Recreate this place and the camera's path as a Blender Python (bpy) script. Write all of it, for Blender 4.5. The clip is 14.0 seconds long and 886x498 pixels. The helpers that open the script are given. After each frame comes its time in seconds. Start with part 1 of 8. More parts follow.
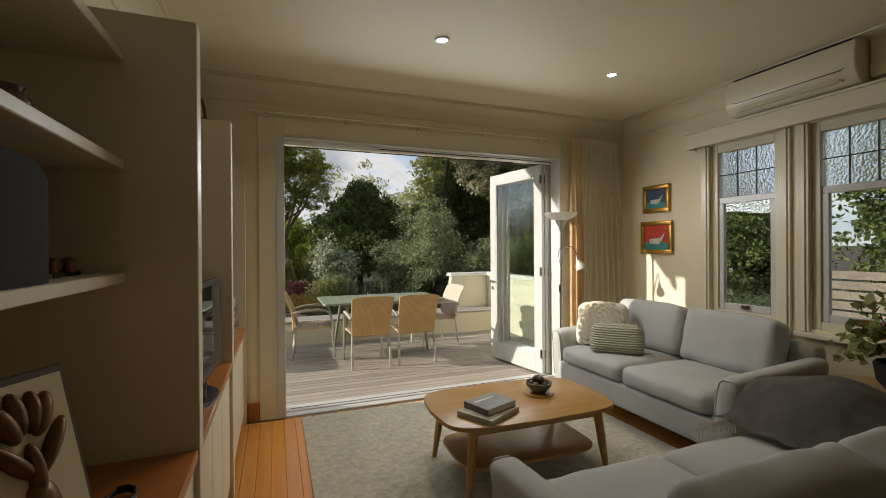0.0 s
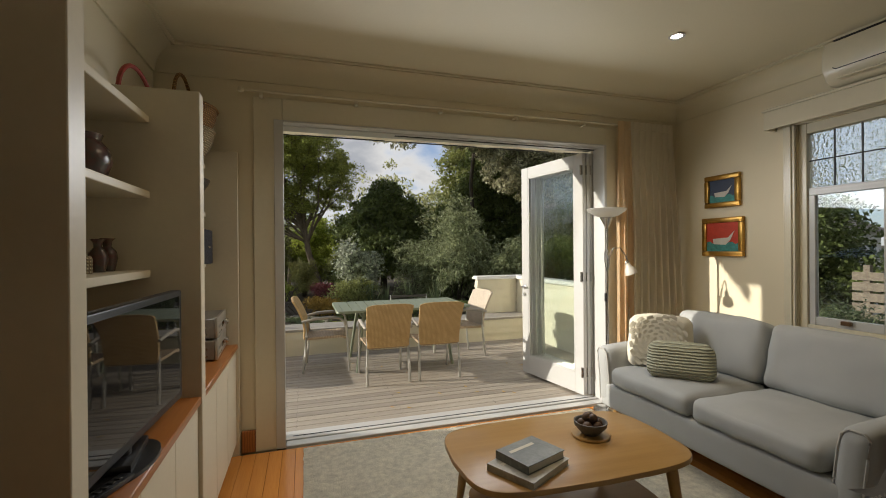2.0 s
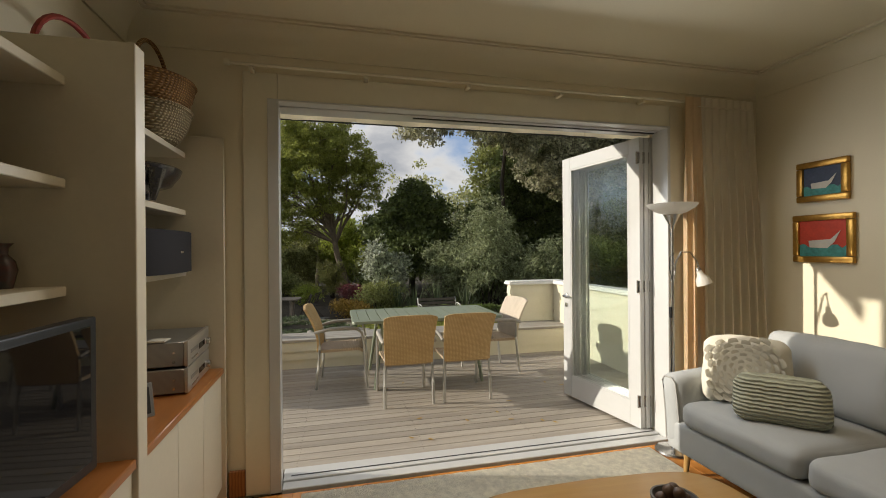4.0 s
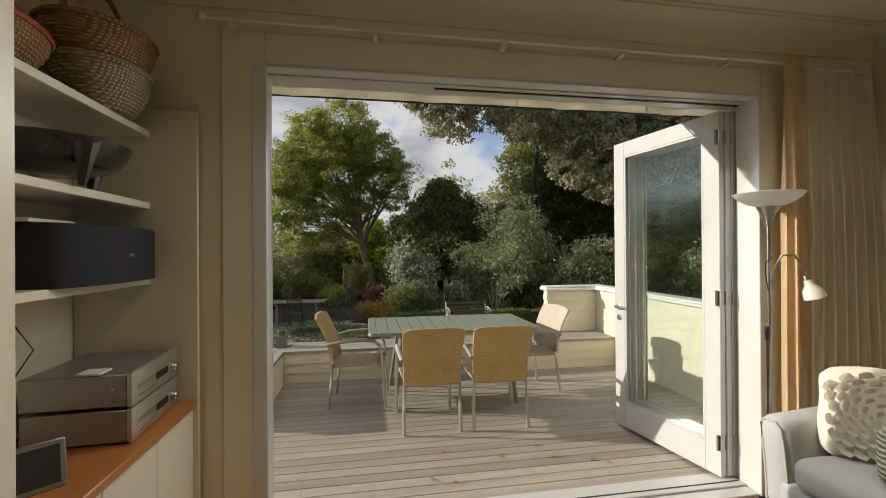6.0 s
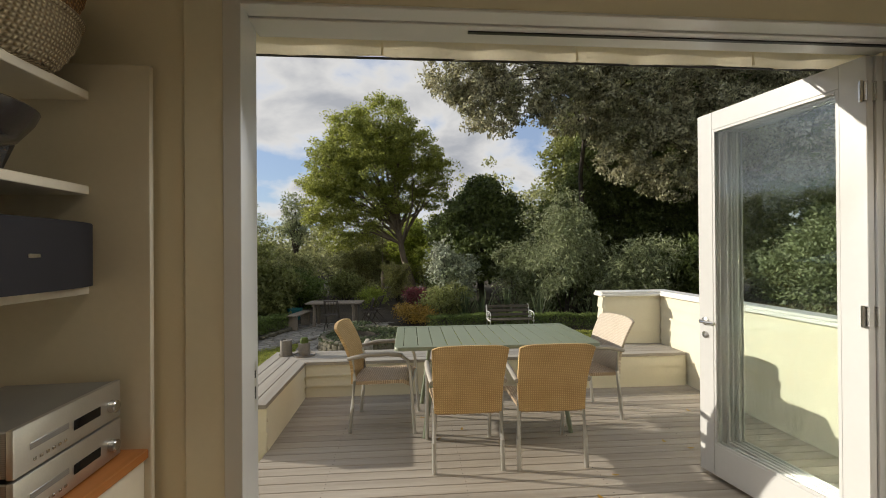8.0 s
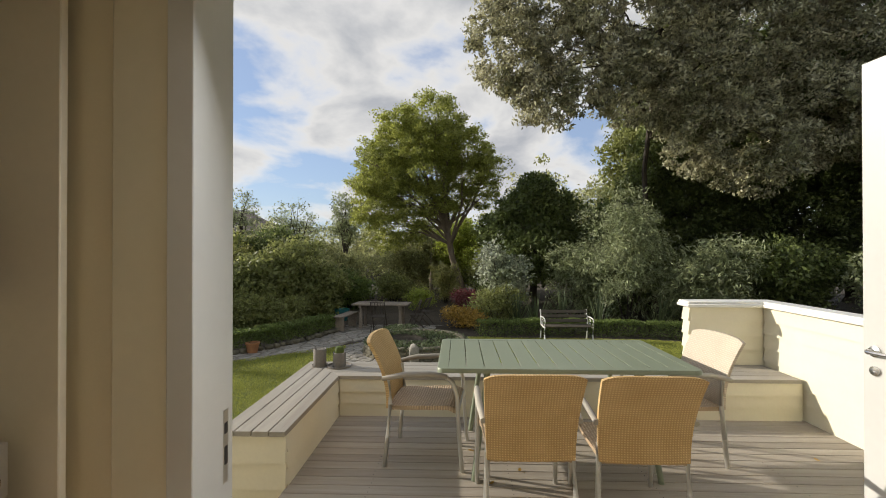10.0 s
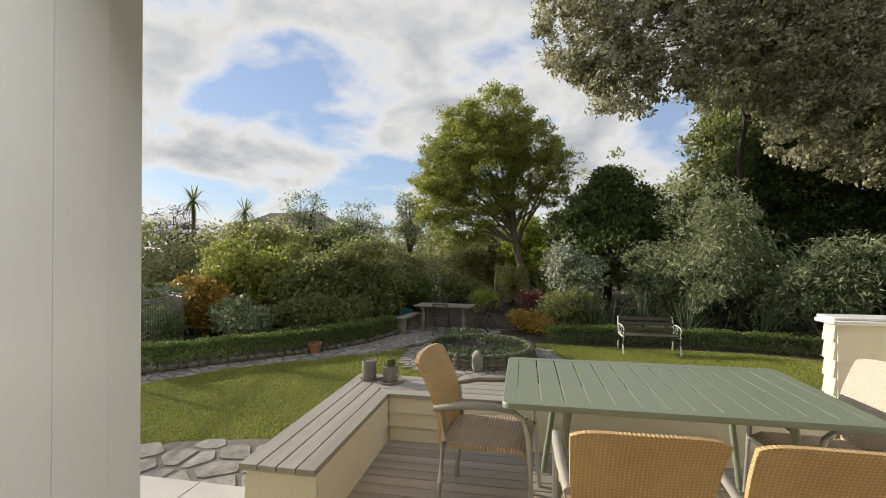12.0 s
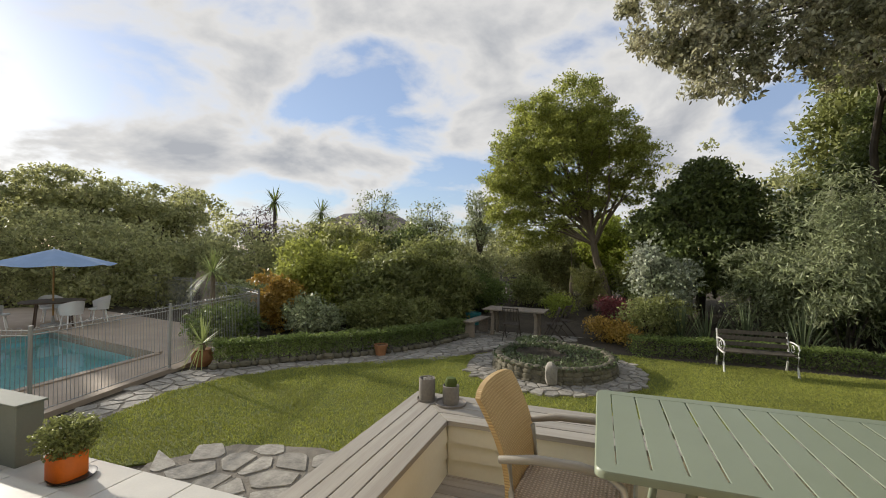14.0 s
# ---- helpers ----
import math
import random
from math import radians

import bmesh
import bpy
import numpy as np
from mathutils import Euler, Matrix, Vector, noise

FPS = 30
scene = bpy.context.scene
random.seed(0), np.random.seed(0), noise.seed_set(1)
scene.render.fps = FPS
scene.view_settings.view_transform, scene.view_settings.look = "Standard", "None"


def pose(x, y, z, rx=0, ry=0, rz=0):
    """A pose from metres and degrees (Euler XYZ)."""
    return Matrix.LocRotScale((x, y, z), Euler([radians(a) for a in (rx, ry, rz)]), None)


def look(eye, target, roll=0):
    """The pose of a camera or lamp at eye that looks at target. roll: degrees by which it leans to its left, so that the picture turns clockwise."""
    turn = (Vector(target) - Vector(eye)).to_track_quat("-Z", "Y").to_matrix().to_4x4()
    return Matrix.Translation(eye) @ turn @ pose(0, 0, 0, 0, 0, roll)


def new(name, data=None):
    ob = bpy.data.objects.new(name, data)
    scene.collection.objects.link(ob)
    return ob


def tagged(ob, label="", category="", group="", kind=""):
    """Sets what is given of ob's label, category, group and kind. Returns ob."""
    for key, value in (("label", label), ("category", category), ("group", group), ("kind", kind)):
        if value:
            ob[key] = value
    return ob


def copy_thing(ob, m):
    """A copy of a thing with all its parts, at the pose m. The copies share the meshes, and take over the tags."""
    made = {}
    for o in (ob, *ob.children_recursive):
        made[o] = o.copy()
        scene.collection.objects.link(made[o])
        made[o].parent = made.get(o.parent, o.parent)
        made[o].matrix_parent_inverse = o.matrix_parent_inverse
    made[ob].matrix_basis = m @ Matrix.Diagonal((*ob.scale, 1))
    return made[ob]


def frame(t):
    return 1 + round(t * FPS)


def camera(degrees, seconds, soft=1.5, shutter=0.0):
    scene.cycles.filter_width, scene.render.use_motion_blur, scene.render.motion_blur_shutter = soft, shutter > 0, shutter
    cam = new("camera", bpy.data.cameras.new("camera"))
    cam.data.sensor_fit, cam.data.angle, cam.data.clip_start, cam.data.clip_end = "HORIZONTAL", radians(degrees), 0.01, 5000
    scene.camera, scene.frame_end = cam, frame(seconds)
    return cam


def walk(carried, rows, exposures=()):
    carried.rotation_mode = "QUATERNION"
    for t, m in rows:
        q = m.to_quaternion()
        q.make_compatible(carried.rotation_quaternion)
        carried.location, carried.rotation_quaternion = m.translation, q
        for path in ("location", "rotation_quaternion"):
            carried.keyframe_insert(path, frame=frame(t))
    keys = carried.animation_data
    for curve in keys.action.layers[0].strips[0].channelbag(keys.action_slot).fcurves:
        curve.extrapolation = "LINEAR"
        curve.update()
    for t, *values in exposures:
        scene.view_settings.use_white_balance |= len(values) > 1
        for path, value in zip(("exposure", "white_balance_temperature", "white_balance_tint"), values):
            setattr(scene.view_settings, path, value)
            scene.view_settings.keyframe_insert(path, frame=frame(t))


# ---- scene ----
cam = camera(91.0, 14.0, soft=0.95)
PATH = [
    (0, (1.060, 2.040, 1.455), (1.779, 3.907, 1.450), -0.4),
    (0.5, (1.118, 2.177, 1.458), (1.821, 4.049, 1.454), -0.4),
    (1, (1.173, 2.316, 1.463), (1.850, 4.198, 1.459), -0.4),
    (1.5, (1.226, 2.445, 1.462), (1.871, 4.339, 1.460), -0.5),
    (2, (1.276, 2.596, 1.470), (1.884, 4.501, 1.467), -0.5),
    (2.5, (1.322, 2.732, 1.479), (1.900, 4.646, 1.477), -0.5),
    (3, (1.375, 2.882, 1.486), (1.919, 4.807, 1.485), -0.5),
    (5.5, (1.597, 3.604, 1.504), (1.973, 5.568, 1.507), -0.4),
    (6, (1.624, 3.756, 1.501), (1.967, 5.726, 1.507), -0.4),
    (6.5, (1.656, 3.897, 1.500), (1.959, 5.873, 1.505), -0.4),
    (7, (1.688, 4.058, 1.498), (1.946, 6.041, 1.505), -0.5),
    (7.5, (1.722, 4.204, 1.498), (1.933, 6.192, 1.507), -0.5),
    (8, (1.749, 4.365, 1.497), (1.906, 6.359, 1.505), -0.4),
    (10.5, (1.766, 5.164, 1.486), (1.623, 7.159, 1.499), 0.0),
    (11, (1.767, 5.319, 1.492), (1.544, 7.306, 1.503), 0.0),
    (11.5, (1.755, 5.471, 1.486), (1.463, 7.450, 1.497), 0.1),
    (12, (1.738, 5.621, 1.485), (1.371, 7.588, 1.497), 0.1),
    (12.5, (1.714, 5.766, 1.487), (1.277, 7.717, 1.498), 0.2),
    (13, (1.692, 5.898, 1.498), (1.176, 7.830, 1.506), 0.4),
    (13.5, (1.670, 6.023, 1.509), (1.076, 7.933, 1.515), 0.5),
    (14, (1.643, 6.156, 1.502), (0.964, 8.036, 1.512), 0.6),
]
walk(cam, [(t, look(eye, target, roll)) for t, eye, target, roll in PATH], exposures=[(0.0, 0.93), (2.5, 0.80), (6.5, 0.76), (10.5, 0.96), (12.5, 0.95), (14.0, 0.90)])

SUN_DIR = Vector((-0.962, 0.265, 0.315)).normalized()

# ---- world, sun, large lights ----
world = bpy.data.worlds.new("world")
scene.world = world
world.use_nodes = True
wn, wl = world.node_tree.nodes, world.node_tree.links
wn.clear()
w_out = wn.new("ShaderNodeOutputWorld")
w_bg = wn.new("ShaderNodeBackground")
sky = wn.new("ShaderNodeTexSky")
sky.sky_type = "NISHITA"
sky.sun_disc = False
sky.sun_elevation = math.asin(SUN_DIR.z)
sky.sun_rotation = math.atan2(SUN_DIR.x, SUN_DIR.y)
sky.air_density, sky.dust_density, sky.ozone_density = 1.0, 0.6, 2.5
w_co = wn.new("ShaderNodeTexCoord")
# cloud deck seen in perspective: the direction divided by its height above the horizon
w_sep = wn.new("ShaderNodeSeparateXYZ")
wl.new(w_co.outputs["Generated"], w_sep.inputs[0])
w_hgt = wn.new("ShaderNodeMath"); w_hgt.operation = "MAXIMUM"; w_hgt.inputs[1].default_value = 0.0
wl.new(w_sep.outputs["Z"], w_hgt.inputs[0])
w_add = wn.new("ShaderNodeMath"); w_add.operation = "ADD"; w_add.inputs[1].default_value = 0.38
wl.new(w_hgt.outputs[0], w_add.inputs[0])
w_inv = wn.new("ShaderNodeMath"); w_inv.operation = "DIVIDE"; w_inv.inputs[0].default_value = 1.0
wl.new(w_add.outputs[0], w_inv.inputs[1])
w_map = wn.new("ShaderNodeVectorMath"); w_map.operation = "SCALE"
wl.new(w_co.outputs["Generated"], w_map.inputs[0]); wl.new(w_inv.outputs[0], w_map.inputs["Scale"])
w_off = wn.new("ShaderNodeVectorMath"); w_off.operation = "ADD"
w_off.inputs[1].default_value = (3.1, 7.45, 0.0)
wl.new(w_map.outputs[0], w_off.inputs[0])
w_noise = wn.new("ShaderNodeTexNoise")
w_noise.inputs["Scale"].default_value, w_noise.inputs["Detail"].default_value = 2.3, 10
w_noise.inputs["Roughness"].default_value, w_noise.inputs["Distortion"].default_value = 0.52, 0.25
wl.new(w_off.outputs[0], w_noise.inputs["Vector"])
w_ramp = wn.new("ShaderNodeValToRGB")
w_ramp.color_ramp.elements[0].position, w_ramp.color_ramp.elements[1].position = 0.415, 0.53
wl.new(w_noise.outputs["Fac"], w_ramp.inputs[0])
# bright thin edges, greyer thick hearts
w_shade = wn.new("ShaderNodeValToRGB")
w_shade.color_ramp.elements[0].position, w_shade.color_ramp.elements[1].position = 0.49, 0.655
w_shade.color_ramp.elements[0].color = (4.9, 4.8, 4.65, 1)
w_shade.color_ramp.elements[1].color = (2.6, 2.7, 2.9, 1)
wl.new(w_noise.outputs["Fac"], w_shade.inputs[0])
w_mix = wn.new("ShaderNodeMix"); w_mix.data_type = "RGBA"
wl.new(w_ramp.outputs[0], w_mix.inputs["Factor"])
w_sky2 = wn.new("ShaderNodeMix"); w_sky2.data_type = "RGBA"; w_sky2.blend_type = "MIX"
w_sky2.inputs["Factor"].default_value = 0.6
w_sky2.inputs[7].default_value = (2.2, 2.7, 3.9, 1)
wl.new(sky.outputs[0], w_sky2.inputs[6])
wl.new(w_sky2.outputs[2], w_mix.inputs[6])
wl.new(w_shade.outputs[0], w_mix.inputs[7])
wl.new(w_mix.outputs[2], w_bg.inputs["Color"])
w_bg.inputs["Strength"].default_value = 0.092
wl.new(w_bg.outputs[0], w_out.inputs[0])

sun = new("sun", bpy.data.lights.new("sun", "SUN"))
sun.data.energy, sun.data.angle, sun.data.color = 2.75, radians(0.6), (1.0, 0.92, 0.80)
sun.matrix_world = look(SUN_DIR * 60, (0, 0, 0))

# area lamp added just under the folding-door head to boost its sky light, and the two recessed ceiling lamps
def area_lamp(name, eye, target, sx, sy, watts, colour):
    ob = new(name, bpy.data.lights.new(name, "AREA"))
    ob.data.shape, ob.data.size, ob.data.size_y = "RECTANGLE", sx, sy
    ob.data.energy, ob.data.color = watts, colour
    ob.matrix_world = look(eye, target)
    return ob


door_sky = area_lamp("door_sky_light", (2.56, 5.99, 2.12), (2.56, 3.27, 0.2), 2.3, 0.50, 15.5, (0.95, 0.97, 1.0))

# ---- materials ----
def mat(name, colour, rough=0.6, metal=0.0, vary=0.25, scale=4.0, bump=0.15, bump_scale=60.0, stretch=(1, 1, 1), second=None,
        island=0.0, each=0.0, coat=0.0, trans=0.0, translucent=0.0, detail=6, spec=0.5, bump_dist=0.004):
    m = bpy.data.materials.new(name)
    m.use_nodes = True
    n, l = m.node_tree.nodes, m.node_tree.links
    b = n["Principled BSDF"]
    b.inputs["Roughness"].default_value, b.inputs["Metallic"].default_value = rough, metal
    b.inputs["Coat Weight"].default_value = coat
    b.inputs["Coat Roughness"].default_value = 0.15
    b.inputs["Transmission Weight"].default_value = trans
    b.inputs["Specular IOR Level"].default_value = spec
    co = n.new("ShaderNodeTexCoord")
    mp = n.new("ShaderNodeMapping")
    mp.inputs["Scale"].default_value = stretch
    l.new(co.outputs["Object"], mp.inputs[0])
    vec = mp.outputs[0]
    if each:
        info = n.new("ShaderNodeObjectInfo")
        sh = n.new("ShaderNodeVectorMath"); sh.operation = "ADD"
        mu = n.new("ShaderNodeMath"); mu.operation = "MULTIPLY"; mu.inputs[1].default_value = 37.0
        l.new(info.outputs["Random"], mu.inputs[0])
        l.new(vec, sh.inputs[0]); l.new(mu.outputs[0], sh.inputs[1])
        vec = sh.outputs[0]
    big = n.new("ShaderNodeTexNoise")
    big.inputs["Scale"].default_value, big.inputs["Detail"].default_value = scale, detail
    l.new(vec, big.inputs["Vector"])
    fine = n.new("ShaderNodeTexNoise")
    fine.inputs["Scale"].default_value, fine.inputs["Detail"].default_value = bump_scale, 4
    l.new(vec, fine.inputs["Vector"])
    ramp = n.new("ShaderNodeValToRGB")
    ramp.color_ramp.elements[0].position, ramp.color_ramp.elements[1].position = 0.3, 0.7
    dark = second if second else tuple(c * (1 - vary) for c in colour)
    light = colour if second else tuple(min(1, c * (1 + vary * 0.5)) for c in colour)
    ramp.color_ramp.elements[0].color, ramp.color_ramp.elements[1].color = (*dark, 1), (*light, 1)
    ad = n.new("ShaderNodeMath"); ad.operation = "MULTIPLY_ADD"
    ad.inputs[1].default_value = 0.35
    l.new(fine.outputs["Fac"], ad.inputs[0])
    sc = n.new("ShaderNodeMath"); sc.operation = "MULTIPLY"; sc.inputs[1].default_value = 0.65
    l.new(big.outputs["Fac"], sc.inputs[0]); l.new(sc.outputs[0], ad.inputs[2])
    l.new(ad.outputs[0], ramp.inputs[0])
    col = ramp.outputs[0]
    for amount, kind in ((island, "island"), (each, "each")):
        if not amount:
            continue
        rnd = n.new("ShaderNodeNewGeometry").outputs["Random Per Island"] if kind == "island" else n.new("ShaderNodeObjectInfo").outputs["Random"]
        mr = n.new("ShaderNodeMapRange")
        mr.inputs["To Min"].default_value, mr.inputs["To Max"].default_value = 1 - amount, 1 + amount
        l.new(rnd, mr.inputs["Value"])
        hs = n.new("ShaderNodeHueSaturation")
        l.new(mr.outputs[0], hs.inputs["Value"]); l.new(col, hs.inputs["Color"])
        col = hs.outputs[0]
    l.new(col, b.inputs["Base Color"])
    if bump:
        bp = n.new("ShaderNodeBump")
        bp.inputs["Strength"].default_value, bp.inputs["Distance"].default_value = bump, bump_dist
        l.new(fine.outputs["Fac"], bp.inputs["Height"]); l.new(bp.outputs[0], b.inputs["Normal"])
    if translucent:
        tr = n.new("ShaderNodeBsdfTranslucent")
        mx = n.new("ShaderNodeMixShader"); mx.inputs[0].default_value = translucent
        l.new(col, tr.inputs[0]); l.new(b.outputs[0], mx.inputs[1]); l.new(tr.outputs[0], mx.inputs[2])
        l.new(mx.outputs[0], n["Material Output"].inputs[0])
    return m


def emit(name, colour, strength):
    m = bpy.data.materials.new(name)
    m.use_nodes = True
    b = m.node_tree.nodes["Principled BSDF"]
    b.inputs["Base Color"].default_value = (*colour, 1)
    b.inputs["Emission Color"].default_value, b.inputs["Emission Strength"].default_value = (*colour, 1), strength
    return m


def pane_glass(name, rough=0.0, wavy=0.0):
    m = bpy.data.materials.new(name)
    m.use_nodes = True
    n, l = m.node_tree.nodes, m.node_tree.links
    b = n["Principled BSDF"]
    b.inputs["Base Color"].default_value = (0.93, 0.97, 0.95, 1)
    b.inputs["Roughness"].default_value, b.inputs["Transmission Weight"].default_value, b.inputs["IOR"].default_value = rough, 1.0, 1.45
    if wavy:
        co = n.new("ShaderNodeTexCoord")
        vo = n.new("ShaderNodeTexVoronoi"); vo.feature = "SMOOTH_F1"; vo.inputs["Scale"].default_value = 55
        bp = n.new("ShaderNodeBump"); bp.inputs["Strength"].default_value, bp.inputs["Distance"].default_value = wavy, 0.01
        l.new(co.outputs["Object"], vo.inputs["Vector"]); l.new(vo.outputs["Distance"], bp.inputs["Height"]); l.new(bp.outputs[0], b.inputs["Normal"])
    return m


def banded(name, base, dark, scale, rough, direction="X", distortion=0.6, bump=0.4, dist=0.004, second_scale=0.0, metal=0.0, each=0.0):
    """Woven or grained surface: wave bands (crossed where second_scale is set) over noise."""
    m = bpy.data.materials.new(name)
    m.use_nodes = True
    n, l = m.node_tree.nodes, m.node_tree.links
    b = n["Principled BSDF"]
    b.inputs["Roughness"].default_value, b.inputs["Metallic"].default_value = rough, metal
    co = n.new("ShaderNodeTexCoord")
    vec = co.outputs["Object"]
    wv = n.new("ShaderNodeTexWave"); wv.bands_direction = direction
    wv.inputs["Scale"].default_value, wv.inputs["Distortion"].default_value = scale, distortion
    wv.inputs["Detail"].default_value, wv.inputs["Detail Scale"].default_value = 3, 1.5
    l.new(vec, wv.inputs["Vector"])
    h = wv.outputs["Fac"]
    if second_scale:
        w2 = n.new("ShaderNodeTexWave"); w2.bands_direction = {"X": "Z", "Z": "Y", "Y": "X"}[direction]
        w2.inputs["Scale"].default_value, w2.inputs["Distortion"].default_value = second_scale, distortion
        l.new(vec, w2.inputs["Vector"])
        mu = n.new("ShaderNodeMath"); mu.operation = "MULTIPLY"
        l.new(h, mu.inputs[0]); l.new(w2.outputs["Fac"], mu.inputs[1])
        h = mu.outputs[0]
    nz = n.new("ShaderNodeTexNoise"); nz.inputs["Scale"].default_value, nz.inputs["Detail"].default_value = 5, 6
    l.new(vec, nz.inputs["Vector"])
    mx = n.new("ShaderNodeMath"); mx.operation = "MULTIPLY_ADD"; mx.inputs[1].default_value = 0.5
    hn = n.new("ShaderNodeMath"); hn.operation = "MULTIPLY"; hn.inputs[1].default_value = 0.5
    l.new(nz.outputs["Fac"], hn.inputs[0]); l.new(h, mx.inputs[0]); l.new(hn.outputs[0], mx.inputs[2])
    ramp = n.new("ShaderNodeValToRGB")
    ramp.color_ramp.elements[0].position, ramp.color_ramp.elements[1].position = 0.2, 0.7
    ramp.color_ramp.elements[0].color, ramp.color_ramp.elements[1].color = (*dark, 1), (*base, 1)
    l.new(mx.outputs[0], ramp.inputs[0])
    col = ramp.outputs[0]
    if each:
        info = n.new("ShaderNodeObjectInfo")
        mr = n.new("ShaderNodeMapRange"); mr.inputs["To Min"].default_value, mr.inputs["To Max"].default_value = 1 - each, 1 + each
        l.new(info.outputs["Random"], mr.inputs["Value"])
        hs = n.new("ShaderNodeHueSaturation"); l.new(mr.outputs[0], hs.inputs["Value"]); l.new(col, hs.inputs["Color"])
        col = hs.outputs[0]
    l.new(col, b.inputs["Base Color"])
    bp = n.new("ShaderNodeBump"); bp.inputs["Strength"].default_value, bp.inputs["Distance"].default_value = bump, dist
    l.new(h, bp.inputs["Height"]); l.new(bp.outputs[0], b.inputs["Normal"])
    return m


M_WALL = mat("cream_wall_paint", (0.74, 0.67, 0.495), 0.55, vary=0.05, scale=1.5, bump=0.06, bump_scale=120)
M_CEIL = mat("ceiling_paint", (0.71, 0.65, 0.475), 0.6, vary=0.04, scale=1.0, bump=0.05, bump_scale=90)
M_TRIM = mat("cream_trim_gloss", (0.70, 0.65, 0.50), 0.3, vary=0.05, scale=3, bump=0.05, bump_scale=30, coat=0.2)
M_UNIT = mat("joinery_paint", (0.68, 0.62, 0.485), 0.4, vary=0.06, scale=2, bump=0.05, bump_scale=40)
M_WHITE = mat("white_door_gloss", (0.57, 0.57, 0.55), 0.28, vary=0.04, scale=3, bump=0.05, bump_scale=30, coat=0.25)
M_FLOORB = mat("varnished_rimu", (0.62, 0.265, 0.058), 0.22, vary=0.3, scale=1.4, bump=0.03, bump_scale=14, stretch=(13, 0.6, 13), second=(0.47, 0.18, 0.038), each=0.14, bump_dist=0.001)
M_COUNTER = mat("varnished_counter", (0.42, 0.165, 0.045), 0.3, vary=0.3, scale=1.6, bump=0.03, bump_scale=14, stretch=(12, 0.6, 12), second=(0.31, 0.11, 0.028), bump_dist=0.001)
M_SKIRT = banded("wood_skirting", (0.36, 0.14, 0.04), (0.22, 0.07, 0.02), 18, 0.3, "X", 2.5, 0.04, 0.001)
M_OAK = mat("oiled_oak", (0.41, 0.24, 0.078), 0.3, vary=0.35, scale=2.2, bump=0.05, bump_scale=26, stretch=(0.8, 11, 11), bump_dist=0.001, second=(0.34, 0.185, 0.052))
M_RUG = mat("wool_rug", (0.83, 0.79, 0.66), 0.95, vary=0.30, scale=26, bump=0.9, bump_scale=190, bump_dist=0.01)
M_SOFA = mat("pale_grey_linen", (0.40, 0.41, 0.40), 0.9, vary=0.14, scale=3, bump=0.45, bump_scale=420, bump_dist=0.002)
M_PIPE = mat("sofa_piping", (0.40, 0.39, 0.36), 0.9, vary=0.1)
M_THROW = mat("dark_grey_wool", (0.20, 0.19, 0.172), 0.95, vary=0.3, scale=14, bump=0.7, bump_scale=340, bump_dist=0.004)
M_FRINGE = mat("cream_wool_fringe", (0.45, 0.42, 0.36), 0.95)
M_CUSH = mat("cream_cotton", (0.62, 0.58, 0.47), 0.9, vary=0.08, bump=0.3, bump_scale=260)
M_CUSH2 = banded("ribbed_sage_cotton", (0.42, 0.42, 0.31), (0.27, 0.27, 0.19), 16, 0.85, "Z", 2.5, 0.9, 0.01)
M_CURT = mat("cream_curtain", (0.90, 0.84, 0.70), 0.9, vary=0.08, scale=3, bump=0.3, bump_scale=300, bump_dist=0.002, translucent=0.25)
M_CURTB = mat("tan_curtain_lining", (0.84, 0.68, 0.46), 0.9, vary=0.08, translucent=0.3)
M_CHROME = mat("brushed_steel", (0.55, 0.54, 0.52), 0.25, 1.0, vary=0.08, bump=0.03)
M_ALU = mat("satin_aluminium", (0.60, 0.59, 0.55), 0.38, 0.9, vary=0.1, bump=0.05, bump_scale=200)
M_SILVER = banded("silver_fascia", (0.36, 0.36, 0.35), (0.28, 0.28, 0.27), 60, 0.35, "Z", 0.5, 0.05, 0.0005, metal=0.7)
M_BLACK = mat("black_plastic", (0.012, 0.012, 0.013), 0.35, vary=0.2, bump=0.05)
M_SCREEN = mat("tv_glass", (0.006, 0.006, 0.007), 0.03, vary=0.1, bump=0.0, spec=0.22)
M_CLOTHBLK = mat("black_speaker_cloth", (0.014, 0.013, 0.016), 0.9, vary=0.3, bump=0.6, bump_scale=600, bump_dist=0.002)
M_SHADE = mat("frosted_lampshade", (0.78, 0.75, 0.68), 0.4, vary=0.03, bump=0.02, translucent=0.35)
M_GOLD = mat("gilt_frame", (0.50, 0.28, 0.06), 0.32, 0.75, vary=0.3, scale=20, bump=0.3, bump_scale=60)
M_SKYBLUE = mat("painted_dark_sky", (0.05, 0.07, 0.12), 0.6, vary=0.3, scale=15)
M_RED = mat("painted_red_sky", (0.55, 0.055, 0.025), 0.6, vary=0.2, scale=15)
M_SEA = mat("painted_sea", (0.06, 0.28, 0.26), 0.6, vary=0.4, scale=30)
M_BOAT = mat("painted_boat_white", (0.6, 0.58, 0.52), 0.6, vary=0.1, scale=20)
M_LEAD = mat("lead_came", (0.06, 0.06, 0.06), 0.5, 0.6)
M_GLASS = pane_glass("clear_glass")
M_HAMMER = pane_glass("hammered_glass", 0.22, 0.9)
M_DARKBOWL = mat("dark_glazed_pottery", (0.022, 0.020, 0.022), 0.25, vary=0.4, scale=9, coat=0.4)
M_GLAZE = mat("mottled_glazed_pottery", (0.05, 0.06, 0.055), 0.25, vary=0.5, scale=22, second=(0.12, 0.035, 0.03), coat=0.4)
